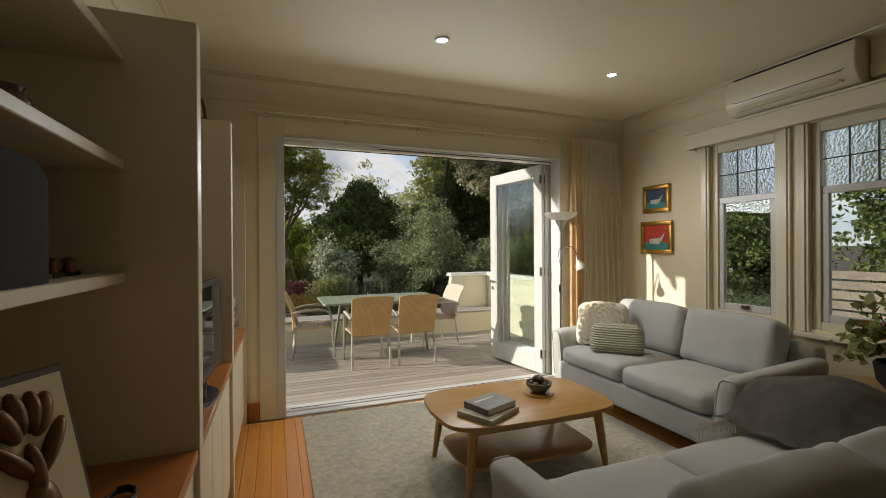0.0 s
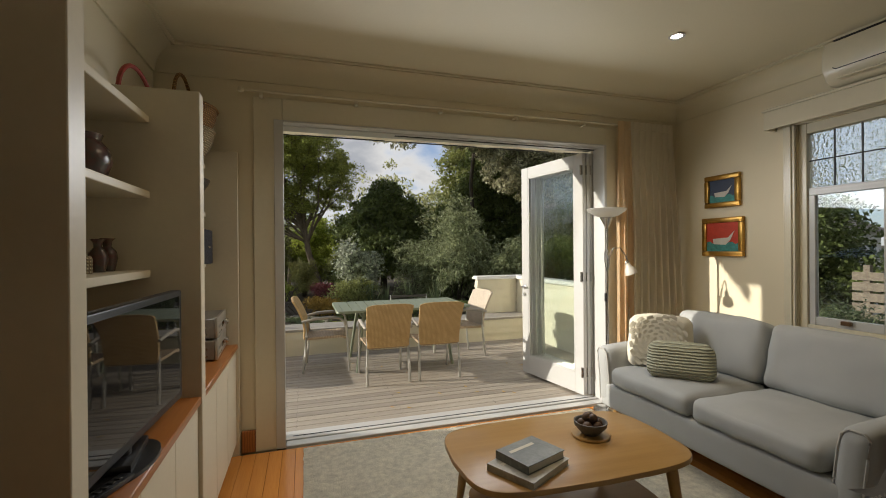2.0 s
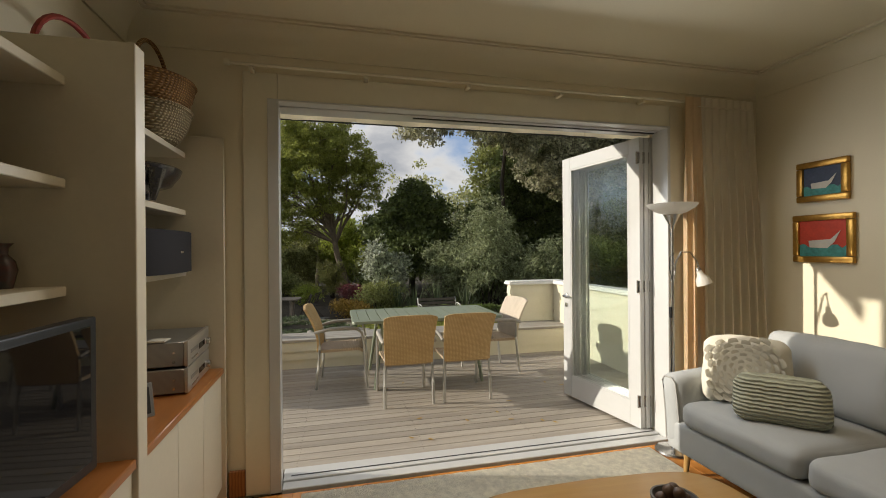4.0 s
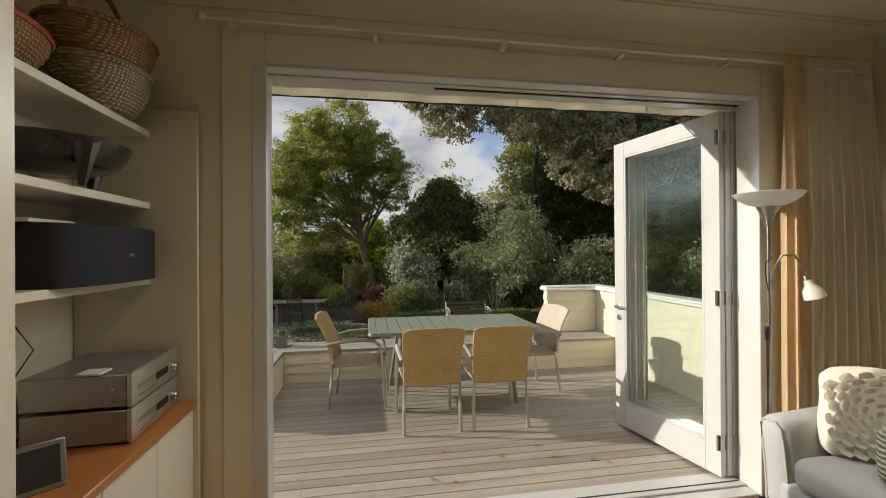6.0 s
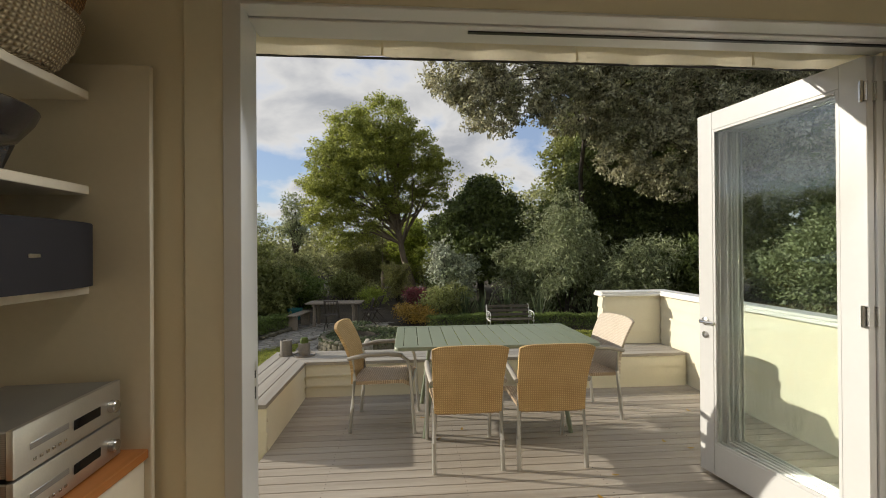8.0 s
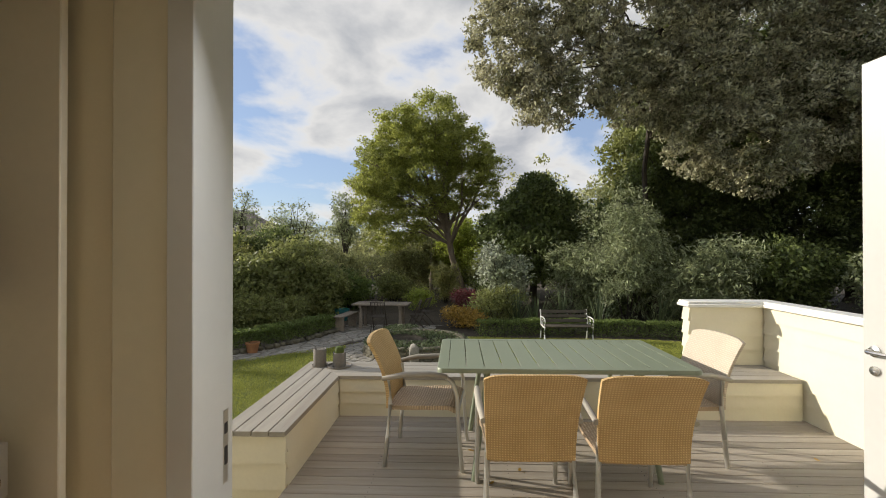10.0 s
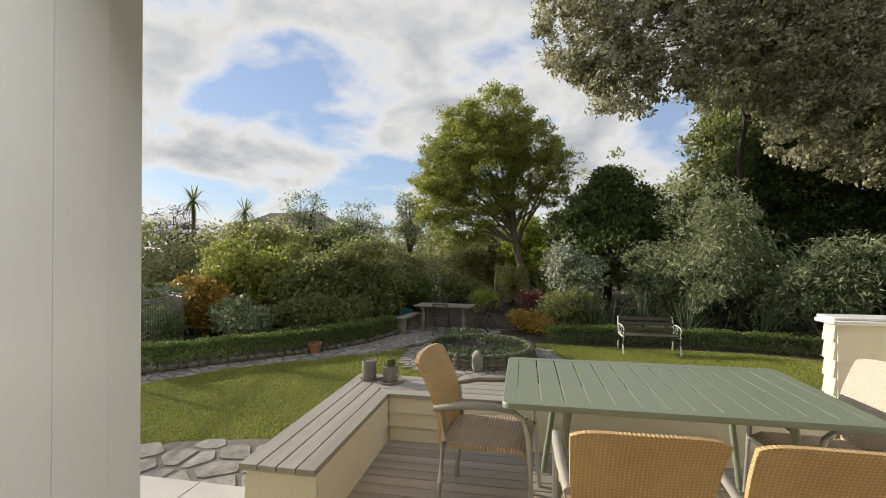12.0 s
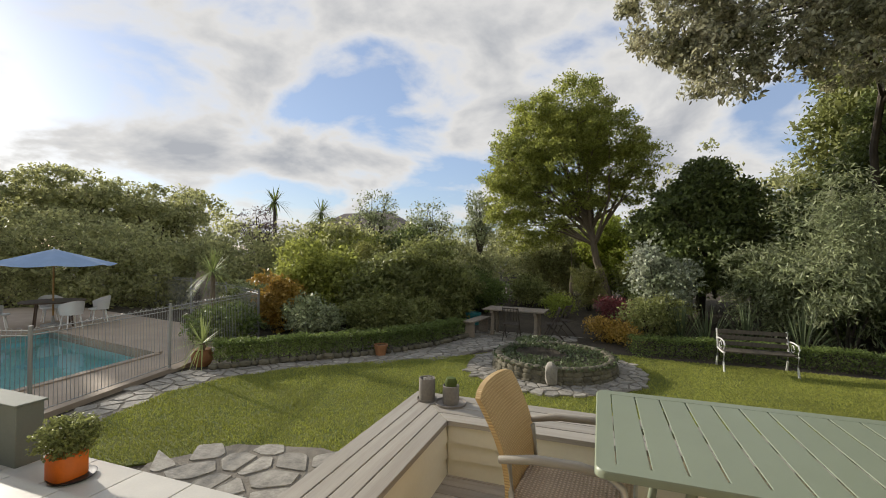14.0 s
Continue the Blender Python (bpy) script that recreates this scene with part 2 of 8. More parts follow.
M_STONEBOWL = mat("grey_stone_bowl", (0.11, 0.105, 0.095), 0.6, vary=0.3, scale=30)
M_NUT = mat("brown_carved_balls", (0.09, 0.045, 0.02), 0.5, vary=0.6, scale=25)
M_WICKER = banded("golden_wicker", (0.44, 0.24, 0.075), (0.15, 0.07, 0.02), 26, 0.7, "Z", 0.8, 0.9, 0.008, second_scale=20)
M_WICKERP = banded("pale_wicker", (0.55, 0.46, 0.28), (0.16, 0.11, 0.05), 24, 0.75, "Z", 0.8, 0.9, 0.008, second_scale=24)
M_BASKRED = mat("red_basket_handle", (0.30, 0.035, 0.02), 0.6, vary=0.4, scale=40)
M_CANE = banded("woven_synthetic_cane", (0.74, 0.53, 0.26), (0.50, 0.32, 0.13), 25, 0.5, "Z", 0.0, 0.8, 0.003, second_scale=22)
# same cane, paler: sunlight on one backrest put into the colour
M_CANEP = banded("sunlit_cane", (0.66, 0.57, 0.45), (0.48, 0.40, 0.30), 25, 0.45, "Z", 0.0, 0.8, 0.003, second_scale=22)
M_CANES = banded("woven_seat_cane", (0.70, 0.54, 0.37), (0.38, 0.28, 0.175), 17, 0.55, "Y", 0.0, 1.0, 0.005, second_scale=17)
M_SAGE = mat("sage_powder_coat", (0.25, 0.285, 0.20), 0.42, vary=0.07, scale=3, bump=0.1, bump_scale=300, bump_dist=0.001)
M_DECK = mat("weathered_decking", (0.43, 0.385, 0.32), 0.75, vary=0.3, scale=1.6, bump=0.25, bump_scale=18, stretch=(0.5, 12, 12), second=(0.29, 0.25, 0.20), each=0.16, bump_dist=0.003)
M_BENCHTOP = mat("grey_bench_timber", (0.42, 0.39, 0.33), 0.75, vary=0.3, scale=1.8, bump=0.2, bump_scale=18, stretch=(0.6, 12, 12), second=(0.30, 0.27, 0.225), each=0.10, bump_dist=0.003)
M_BENCHTOPY = mat("grey_bench_timber_lengthwise", (0.42, 0.39, 0.33), 0.75, vary=0.3, scale=1.8, bump=0.2, bump_scale=18, stretch=(12, 0.6, 12), second=(0.30, 0.27, 0.225), each=0.10, bump_dist=0.003)
M_CLAD = mat("cream_weatherboard", (0.74, 0.69, 0.53), 0.5, vary=0.06, scale=3, bump=0.08, bump_scale=40)
M_CAPW = mat("white_capping", (0.80, 0.79, 0.74), 0.45, vary=0.05, scale=4, bump=0.06, bump_scale=40)
M_AWN = mat("cream_canvas", (0.84, 0.79, 0.65), 0.85, vary=0.08, scale=5, bump=0.3, bump_scale=60, translucent=0.45)
M_PAPER = mat("book_paper", (0.62, 0.58, 0.48), 0.8, vary=0.1)
M_BOOKG = mat("grey_book_jacket", (0.17, 0.18, 0.16), 0.4, vary=0.6, scale=9)
M_BOOKW = mat("pale_book_jacket", (0.42, 0.40, 0.34), 0.4, vary=0.4, scale=9)
M_BRONZE = mat("bronze_relief", (0.16, 0.085, 0.035), 0.4, 0.5, vary=0.4, scale=20)
M_MOUNT = mat("cream_mount_board", (0.62, 0.54, 0.36), 0.7, vary=0.05)
M_DARKWOOD = mat("dark_frame_wood", (0.07, 0.04, 0.02), 0.5, vary=0.3)
M_TERRA = mat("terracotta", (0.36, 0.17, 0.075), 0.8, vary=0.25, scale=12)
M_ORANGE = mat("orange_glazed_pot", (0.72, 0.16, 0.012), 0.45, vary=0.12, scale=8)
M_GREYPOT = mat("grey_fibre_pot", (0.24, 0.22, 0.195), 0.8, vary=0.25, scale=14)
M_TEAL = mat("teal_glazed_pot", (0.02, 0.16, 0.16), 0.35, vary=0.3, scale=8, coat=0.3)
M_SOIL = mat("garden_soil", (0.07, 0.055, 0.035), 0.95, vary=0.5, scale=3, bump=0.9, bump_scale=30, bump_dist=0.03)
M_LAWN = mat("mown_lawn", (0.19, 0.20, 0.035), 0.9, vary=0.4, scale=1.4, bump=0.9, bump_scale=140, bump_dist=0.02, second=(0.085, 0.12, 0.022))
M_BLADE = mat("grass_blades", (0.37, 0.39, 0.075), 0.7, vary=0.3, scale=0.8, bump=0, island=0.3, translucent=0.3)
M_STONE = mat("grey_schist", (0.33, 0.305, 0.255), 0.8, vary=0.5, scale=7, bump=0.6, bump_scale=35, bump_dist=0.01, each=0.2)
M_ROCK = mat("mossy_rock", (0.15, 0.135, 0.09), 0.9, vary=0.5, scale=8, bump=0.8, bump_scale=30, bump_dist=0.015, each=0.2)
M_TILE = mat("white_stone_tile", (0.62, 0.59, 0.52), 0.4, vary=0.10, scale=3, bump=0.05, each=0.06)
M_GWALL = mat("grey_green_render", (0.20, 0.21, 0.175), 0.8, vary=0.12, scale=3, bump=0.2)
M_PAVE = mat("exposed_pool_paving", (0.40, 0.32, 0.24), 0.85, vary=0.2, scale=2, bump=0.3, bump_scale=90)
M_POOL = mat("pool_plaster", (0.34, 0.78, 0.82), 0.5, vary=0.15, scale=2)
M_FENCE = mat("grey_fence_coating", (0.36, 0.36, 0.34), 0.5, 0.2, vary=0.1)
M_BLUE = mat("blue_umbrella_canvas", (0.36, 0.50, 0.70), 0.8, vary=0.12, scale=3, translucent=0.3)
M_PLASTIC = mat("white_plastic", (0.75, 0.74, 0.70), 0.4, vary=0.05)
M_BENCHD = banded("dark_bench_slats", (0.11, 0.09, 0.065), (0.055, 0.045, 0.03), 14, 0.8, "X", 2.0, 0.4, 0.004)
M_OLDWOOD = banded("old_grey_timber", (0.30, 0.25, 0.19), (0.16, 0.13, 0.10), 14, 0.85, "X", 2.5, 0.4, 0.004)
M_IRONW = mat("white_cast_iron", (0.66, 0.65, 0.60), 0.5, vary=0.2, scale=25)
M_BARK = mat("tree_bark", (0.20, 0.155, 0.105), 0.9, vary=0.45, scale=9, bump=0.9, bump_scale=22, stretch=(1, 1, 0.25), bump_dist=0.02)
M_BARKD = mat("dark_bark", (0.075, 0.06, 0.045), 0.9, vary=0.45, scale=9, bump=0.9, bump_scale=22, stretch=(1, 1, 0.25), bump_dist=0.02)
M_FARROOF = mat("far_roof_tiles", (0.16, 0.13, 0.115), 0.8, vary=0.2, scale=2)
M_FARWALL = mat("far_house_wall", (0.60, 0.58, 0.52), 0.7, vary=0.1, scale=2)
M_WATER = pane_glass("pool_water")


def leaf_mat(name, colour, second, translucent=0.35, rough=0.5, island=0.4):
    return mat(name, colour, rough, vary=0.3, scale=0.9, bump=0, second=second, island=island, translucent=translucent, detail=3, spec=0.4)


L_MAIN = leaf_mat("leaf_olive_green", (0.45, 0.47, 0.11), (0.25, 0.28, 0.066), 0.5)
L_DARK = leaf_mat("leaf_dark_gloss", (0.20, 0.24, 0.08), (0.10, 0.13, 0.042), 0.42, 0.35, 0.55)
L_SILVER = leaf_mat("leaf_grey_silver", (0.62, 0.58, 0.40), (0.19, 0.20, 0.09), 0.40, 0.45, 0.65)
L_FERN = leaf_mat("leaf_feathery_grey_green", (0.42, 0.45, 0.26), (0.16, 0.195, 0.08), 0.38, 0.5, 0.55)
L_MID = leaf_mat("leaf_mid_green", (0.34, 0.36, 0.125), (0.18, 0.20, 0.07), 0.45)
L_LIME = leaf_mat("leaf_lime", (0.48, 0.53, 0.10), (0.28, 0.34, 0.07), 0.5)
L_WHITE = leaf_mat("leaf_white_variegated", (0.52, 0.54, 0.43), (0.16, 0.20, 0.09), 0.35, 0.45, 0.6)
L_PINK = leaf_mat("leaf_dusky_pink", (0.272, 0.074, 0.082), (0.122, 0.041, 0.041))
L_ORANGE = leaf_mat("leaf_autumn_orange", (0.50, 0.34, 0.07), (0.34, 0.21, 0.05))
L_YELLOW = leaf_mat("leaf_straw_yellow", (0.38, 0.38, 0.12), (0.22, 0.215, 0.07))
L_HEDGE = leaf_mat("leaf_box_hedge", (0.23, 0.30, 0.08), (0.11, 0.15, 0.042), 0.45)
L_PURPLE = leaf_mat("leaf_bare_purple", (0.204, 0.145, 0.145), (0.102, 0.085, 0.076))
L_SPIKE = leaf_mat("leaf_cordyline", (0.50, 0.55, 0.20), (0.22, 0.28, 0.09))
L_FLAX = leaf_mat("leaf_flax", (0.153, 0.187, 0.085), (0.060, 0.085, 0.043))
L_FAR = leaf_mat("leaf_far_woods", (0.50, 0.50, 0.23), (0.28, 0.29, 0.125), 0.55)
L_REDF = leaf_mat("flower_red", (0.500, 0.102, 0.051), (0.500, 0.068, 0.051))


# ---- mesh helpers ----
def mesh_of(name, bm, material, smooth=False):
    me = bpy.data.meshes.new(name)
    bm.to_mesh(me)
    bm.free()
    me.materials.append(material)
    if smooth:
        me.shade_smooth()
        me.set_sharp_from_angle(angle=radians(42))
    return me


def part(name, bm, material, parent=None, label="", smooth=True):
    ob = new(name, mesh_of(name, bm, material, smooth))
    if parent:
        ob.parent = parent
    if label:
        tagged(ob, label)
    return ob


def empty(name, at=(0, 0, 0), rz=0.0):
    ob = new(name)
    ob.empty_display_size = 0.1
    ob.matrix_world = pose(*at, 0, 0, rz)
    return ob


def thing(ob, label, category, group="", kind=""):
    return tagged(ob, label, category, group, kind)


def structure(name, bm, material, smooth=False):
    return tagged(part(name, bm, material, None, "", smooth), kind="structure")


def add_box(bm, x0, x1, y0, y1, z0, z1, bevel=0.0, seg=1):
    vs = [bm.verts.new((x, y, z)) for x in (x0, x1) for y in (y0, y1) for z in (z0, z1)]
    fs = [bm.faces.new([vs[i] for i in f]) for f in ((0, 1, 3, 2), (4, 6, 7, 5), (0, 4, 5, 1), (2, 3, 7, 6), (0, 2, 6, 4), (1, 5, 7, 3))]
    if bevel:
        es = list({e for f in fs for e in f.edges})
        bmesh.ops.bevel(bm, geom=es, offset=bevel, segments=seg, affect="EDGES", profile=0.5)
    return bm


def box(x0, x1, y0, y1, z0, z1, bevel=0.003, seg=1):
    return add_box(bmesh.new(), x0, x1, y0, y1, z0, z1, bevel, seg)


def add_tube(bm, pts, r, n=8, closed_ends=True):
    """A tube along points; r is one radius or one for each point."""
    pts = [Vector(p) for p in pts]
    rs = r if isinstance(r, (list, tuple)) else [r] * len(pts)
    rings = []
    up = Vector((0, 0, 1))
    for i, p in enumerate(pts):
        d = (pts[min(i + 1, len(pts) - 1)] - pts[max(i - 1, 0)]).normalized()
        a = d.cross(up)
        if a.length < 0.05:
            a = d.cross(Vector((0, 1, 0)))
        a.normalize()
        b = d.cross(a)
        rings.append([bm.verts.new(p + rs[i] * (math.cos(2 * math.pi * k / n) * a + math.sin(2 * math.pi * k / n) * b)) for k in range(n)])
    for q, w in zip(rings, rings[1:]):
        for k in range(n):
            bm.faces.new((q[k], q[(k + 1) % n], w[(k + 1) % n], w[k]))
    if closed_ends:
        bm.faces.new(rings[0][::-1])
        bm.faces.new(rings[-1])
    return bm


def tube(pts, r, n=8):
    return add_tube(bmesh.new(), pts, r, n)


def lathe(profile, n=28, at=(0, 0, 0)):
    """A turned body from (radius, height) pairs."""
    bm = bmesh.new()
    rings = []
    for r, z in profile:
        if r < 1e-5:
            rings.append([bm.verts.new((at[0], at[1], at[2] + z))])
        else:
            rings.append([bm.verts.new((at[0] + r * math.cos(2 * math.pi * k / n), at[1] + r * math.sin(2 * math.pi * k / n), at[2] + z)) for k in range(n)])
    for a, b in zip(rings, rings[1:]):
        for k in range(n):
            k2 = (k + 1) % n
            if len(a) == 1 and len(b) > 1:
                bm.faces.new((a[0], b[k2], b[k]))
            elif len(b) == 1 and len(a) > 1:
                bm.faces.new((a[k], a[k2], b[0]))
            elif len(a) > 1:
                bm.faces.new((a[k], a[k2], b[k2], b[k]))
    bmesh.ops.recalc_face_normals(bm, faces=bm.faces)
    return bm


def soft_box(w, d, h, r, puff=0.0, n=10, wobble=0.0, seed=0, m=None):
    """A rounded, padded block centred on x and y, standing on z = 0."""
    bm = bmesh.new()
    bmesh.ops.create_cube(bm, size=2)
    bmesh.ops.subdivide_edges(bm, edges=bm.edges[:], cuts=n, use_grid_fill=True)
    half = Vector((w / 2, d / 2, h / 2))
    for v in bm.verts:
        u = Vector([math.copysign(1 - (1 - abs(c)) ** 1.5, c) for c in v.co])
        p = Vector((u.x * half.x, u.y * half.y, u.z * half.z))
        q = Vector([max(-(half[i] - r), min(half[i] - r, p[i])) for i in range(3)])
        e = p - q
        if e.length > 1e-6:
            p = q + e.normalized() * min(r, e.length * 1.0 if sum(abs(c) > 1e-6 for c in e) == 1 else r)
        k = (1 - u.x ** 2) * (1 - u.y ** 2)
        p.z += puff * k * (1 if v.co.z > 0 else -0.15)
        p.x += puff * 0.35 * u.x * (1 - u.z ** 2) * (1 - u.y ** 2)
        p.y += puff * 0.35 * u.y * (1 - u.z ** 2) * (1 - u.x ** 2)
        if wobble:
            p += wobble * noise.noise_vector(p * 7 + Vector((seed * 3.1, 0, 0)))
        v.co = p + Vector((0, 0, half.z))
    if m:
        bmesh.ops.transform(bm, matrix=m, verts=bm.verts)
    return bm


def move(bm, m):
    bmesh.ops.transform(bm, matrix=m, verts=bm.verts)
    return bm


def prism(outline, z0, z1, bevel=0.0):
    """An upright block over a flat outline."""
    bm = bmesh.new()
    lo = [bm.verts.new((x, y, z0)) for x, y in outline]
    hi = [bm.verts.new((x, y, z1)) for x, y in outline]
    n = len(outline)
    bm.faces.new(lo[::-1])
    top = bm.faces.new(hi)
    for i in range(n):
        bm.faces.new((lo[i], lo[(i + 1) % n], hi[(i + 1) % n], hi[i]))
    bmesh.ops.recalc_face_normals(bm, faces=bm.faces)
    if bevel:
        bmesh.ops.bevel(bm, geom=list(top.edges), offset=bevel, segments=2, affect="EDGES", profile=0.5)
    return bm


def quads_mesh(name, verts, faces, material):
    me = bpy.data.meshes.new(name)
    nv, nf = len(verts), len(faces)
    k = faces.shape[1]
    me.vertices.add(nv)
    me.vertices.foreach_set("co", verts.astype(np.float32).ravel())
    me.loops.add(nf * k)
    me.loops.foreach_set("vertex_index", faces.astype(np.int32).ravel())
    me.polygons.add(nf)
    me.polygons.foreach_set("loop_start", np.arange(0, nf * k, k, dtype=np.int32))
    me.update(calc_edges=True)
    me.materials.append(material)
    return me

# ---- room: walls, floor, ceiling, openings ----
GROUND = -0.87
XL, XR, YB, YD, YO, ZC = 0.30, 4.85, -1.6, 6.05, 6.25, 2.86
DX0, DX1, DZ = 1.13, 3.99, 2.43          # folding-door opening

bm = box(XL - 0.15, DX0 - 0.06, YD, YO, -0.1, ZC + 0.1, 0)
add_box(bm, DX1, XR + 0.2, YD, YO, -0.1, ZC + 0.1)
add_box(bm, DX0 - 0.06, DX1, YD, YO, DZ, ZC + 0.1)
structure("wall_north", bm, M_WALL)
structure("wall_west", box(XL - 0.15, XL, YB - 0.15, YD, -0.1, ZC + 0.1, 0), M_WALL)
structure("wall_south", box(XL, XR + 0.2, YB - 0.15, YB, -0.1, ZC + 0.1, 0), M_WALL)
# window wall with its two openings
WIN = [(4.33, 4.93), (3.52, 4.12)]
WZ0, WZ1 = 0.82, 2.38
bm = box(XR, XR + 0.2, 4.93, YD, -0.1, ZC + 0.1, 0)
add_box(bm, XR, XR + 0.2, 4.12, 4.33, -0.1, ZC + 0.1)
add_box(bm, XR, XR + 0.2, YB, 3.52, -0.1, ZC + 0.1)
for y0, y1 in WIN:
    add_box(bm, XR, XR + 0.2, y0, y1, -0.1, WZ0)
    add_box(bm, XR, XR + 0.2, y0, y1, WZ1, ZC + 0.1)
structure("wall_east", bm, M_WALL)
structure("ceiling", box(XL - 0.15, XR + 0.2, YB - 0.15, YO, ZC, ZC + 0.12, 0), M_CEIL)
structure("floor", box(XL - 0.15, XR + 0.2, YB - 0.15, YO - 0.02, -0.25, -0.02, 0), M_DARKWOOD)

# Unseen roof and house walls; the roof is added to shade the east garden
bm = bmesh.new()
ev = [(-6.0, -9.0, 2.99), (5.35, -9.0, 2.99), (5.35, 6.38, 2.99), (-6.0, 6.38, 2.99)]
rg = [(-0.6, -4.2, 5.6), (-0.6, 1.6, 5.6)]
vs = [bm.verts.new(c) for c in ev + rg]
for f in ((0, 1, 4), (1, 2, 5, 4), (2, 3, 5), (3, 0, 4, 5), (3, 2, 1, 0)):
    bm.faces.new([vs[i] for i in f])
structure("roof", bm, M_FARROOF)
structure("wall_house_west", box(-5.6, XL - 0.16, -8.6, 5.9, GROUND, 2.98, 0), M_CLAD)
structure("wall_house_south", box(XL - 0.15, XR + 0.2, -8.6, YB - 0.16, GROUND, 2.98, 0), M_CLAD)
structure("wall_foundation", box(XL - 0.15, XR + 0.2, YB - 0.15, YO - 0.005, GROUND, -0.26, 0), M_CLAD)

# coved cornice with a fine double bead where it meets the ceiling
def cove(name, p0, p1, inward):
    prof = [(0.0, -0.16), (0.012, -0.16), (0.012, -0.15)]
    prof += [(0.012 + 0.128 * (1 - math.cos(a)), -0.15 + 0.132 * math.sin(a)) for a in [i * math.pi / 2 / 8 for i in range(9)]]
    prof += [(0.145, -0.018), (0.145, -0.008), (0.16, -0.008), (0.16, -0.014), (0.175, -0.014), (0.175, 0.0), (0.0, 0.0)]
    bm = bmesh.new()
    inw = Vector((*inward, 0))
    ends = [[bm.verts.new(Vector((*p, ZC - 0.001)) + inw * a + Vector((0, 0, b))) for a, b in prof] for p in (p0, p1)]
    n = len(prof)
    for i in range(n):
        bm.faces.new((ends[0][i], ends[0][(i + 1) % n], ends[1][(i + 1) % n], ends[1][i]))
    bm.faces.new(ends[0]); bm.faces.new(ends[1][::-1])
    bmesh.ops.recalc_face_normals(bm, faces=bm.faces)
    return structure(name, bm, M_CEIL, True)


cove("trim_cornice_north", (XL + 0.001, YD - 0.001), (XR - 0.001, YD - 0.001), (0, -1))
cove("trim_cornice_east", (XR - 0.001, YB + 0.002), (XR - 0.001, YD - 0.002), (-1, 0))
cove("trim_cornice_west", (XL + 0.001, YB + 0.002), (XL + 0.001, YD - 0.002), (1, 0))

# door frame, wide flat architrave and threshold
bm = box(DX0 - 0.20, DX0, YD - 0.022, YD - 0.002, 0.0, DZ + 0.16, 0.003)
add_box(bm, DX1, DX1 + 0.12, YD - 0.022, YD - 0.002, 0.0, DZ + 0.16, 0.003)
add_box(bm, DX0 + 0.001, DX1 - 0.001, YD - 0.022, YD - 0.002, DZ + 0.001, DZ + 0.16, 0.003)
structure("trim_door_architrave", bm, M_TRIM)
bm = box(DX0 - 0.059, DX0 + 0.006, YD - 0.03, YD + 0.035, 0.0, DZ, 0.002)
add_box(bm, DX0 - 0.059, DX0, YD + 0.037, YD + 0.118, 0.0, DZ - 0.01, 0.002)
add_box(bm, DX0 - 0.059, DX0 - 0.010, YD + 0.121, YO - 0.014, 0.0, DZ - 0.01, 0.003)
add_box(bm, DX1 - 0.03, DX1 - 0.001, YD - 0.03, YO - 0.062, 0.0, DZ - 0.01, 0.003)
add_box(bm, DX0 + 0.002, DX1 - 0.002, YD - 0.03, YD + 0.06, DZ - 0.014, DZ - 0.001, 0.003)
add_box(bm, DX0 - 0.006, DX1 - 0.032, YD + 0.062, YO + 0.01, DZ - 0.022, DZ - 0.001, 0.003)
structure("trim_door_frame", bm, M_WHITE)
structure("trim_door_track", box(2.0, DX1 - 0.04, YD + 0.10, YD + 0.118, DZ - 0.028, DZ - 0.0225, 0), M_BLACK)
bm = box(DX0 + 0.008, DX1 - 0.035, YD - 0.02, YD + 0.07, -0.018, 0.012, 0.004)
add_box(bm, DX0 + 0.003, DX1 - 0.035, YD + 0.074, YD + 0.17, -0.03, 0.022, 0.004)
add_box(bm, DX0 - 0.005, DX1 - 0.035, YD + 0.174, YO + 0.06, -0.06, 0.008, 0.004)
structure("trim_threshold", bm, M_WHITE)
bm = box(DX0 - 0.0105, DX0 - 0.0072, YD + 0.130, YD + 0.157, 0.85, 1.05, 0.001)
structure("trim_strike_plate", bm, M_ALU)
bm = box(DX0 - 0.0073, DX0 - 0.0062, YD + 0.136, YD + 0.151, 0.985, 1.015, 0)
add_box(bm, DX0 - 0.0073, DX0 - 0.0062, YD + 0.136, YD + 0.151, 0.90, 0.95, 0)
structure("trim_strike_slot", bm, M_LEAD)
structure("trim_track_groove", box(DX0 + 0.05, DX1 - 0.05, YD + 0.116, YD + 0.126, 0.0222, 0.0245, 0), M_LEAD)
structure("baseboard", box(0.835, DX0 - 0.2015, YD - 0.024, YD - 0.002, 0.0, 0.16, 0.004), M_SKIRT)
structure("baseboard_east", box(XR - 0.022, XR - 0.002, YB, YD - 0.03, 0.0, 0.16, 0.004), M_SKIRT)

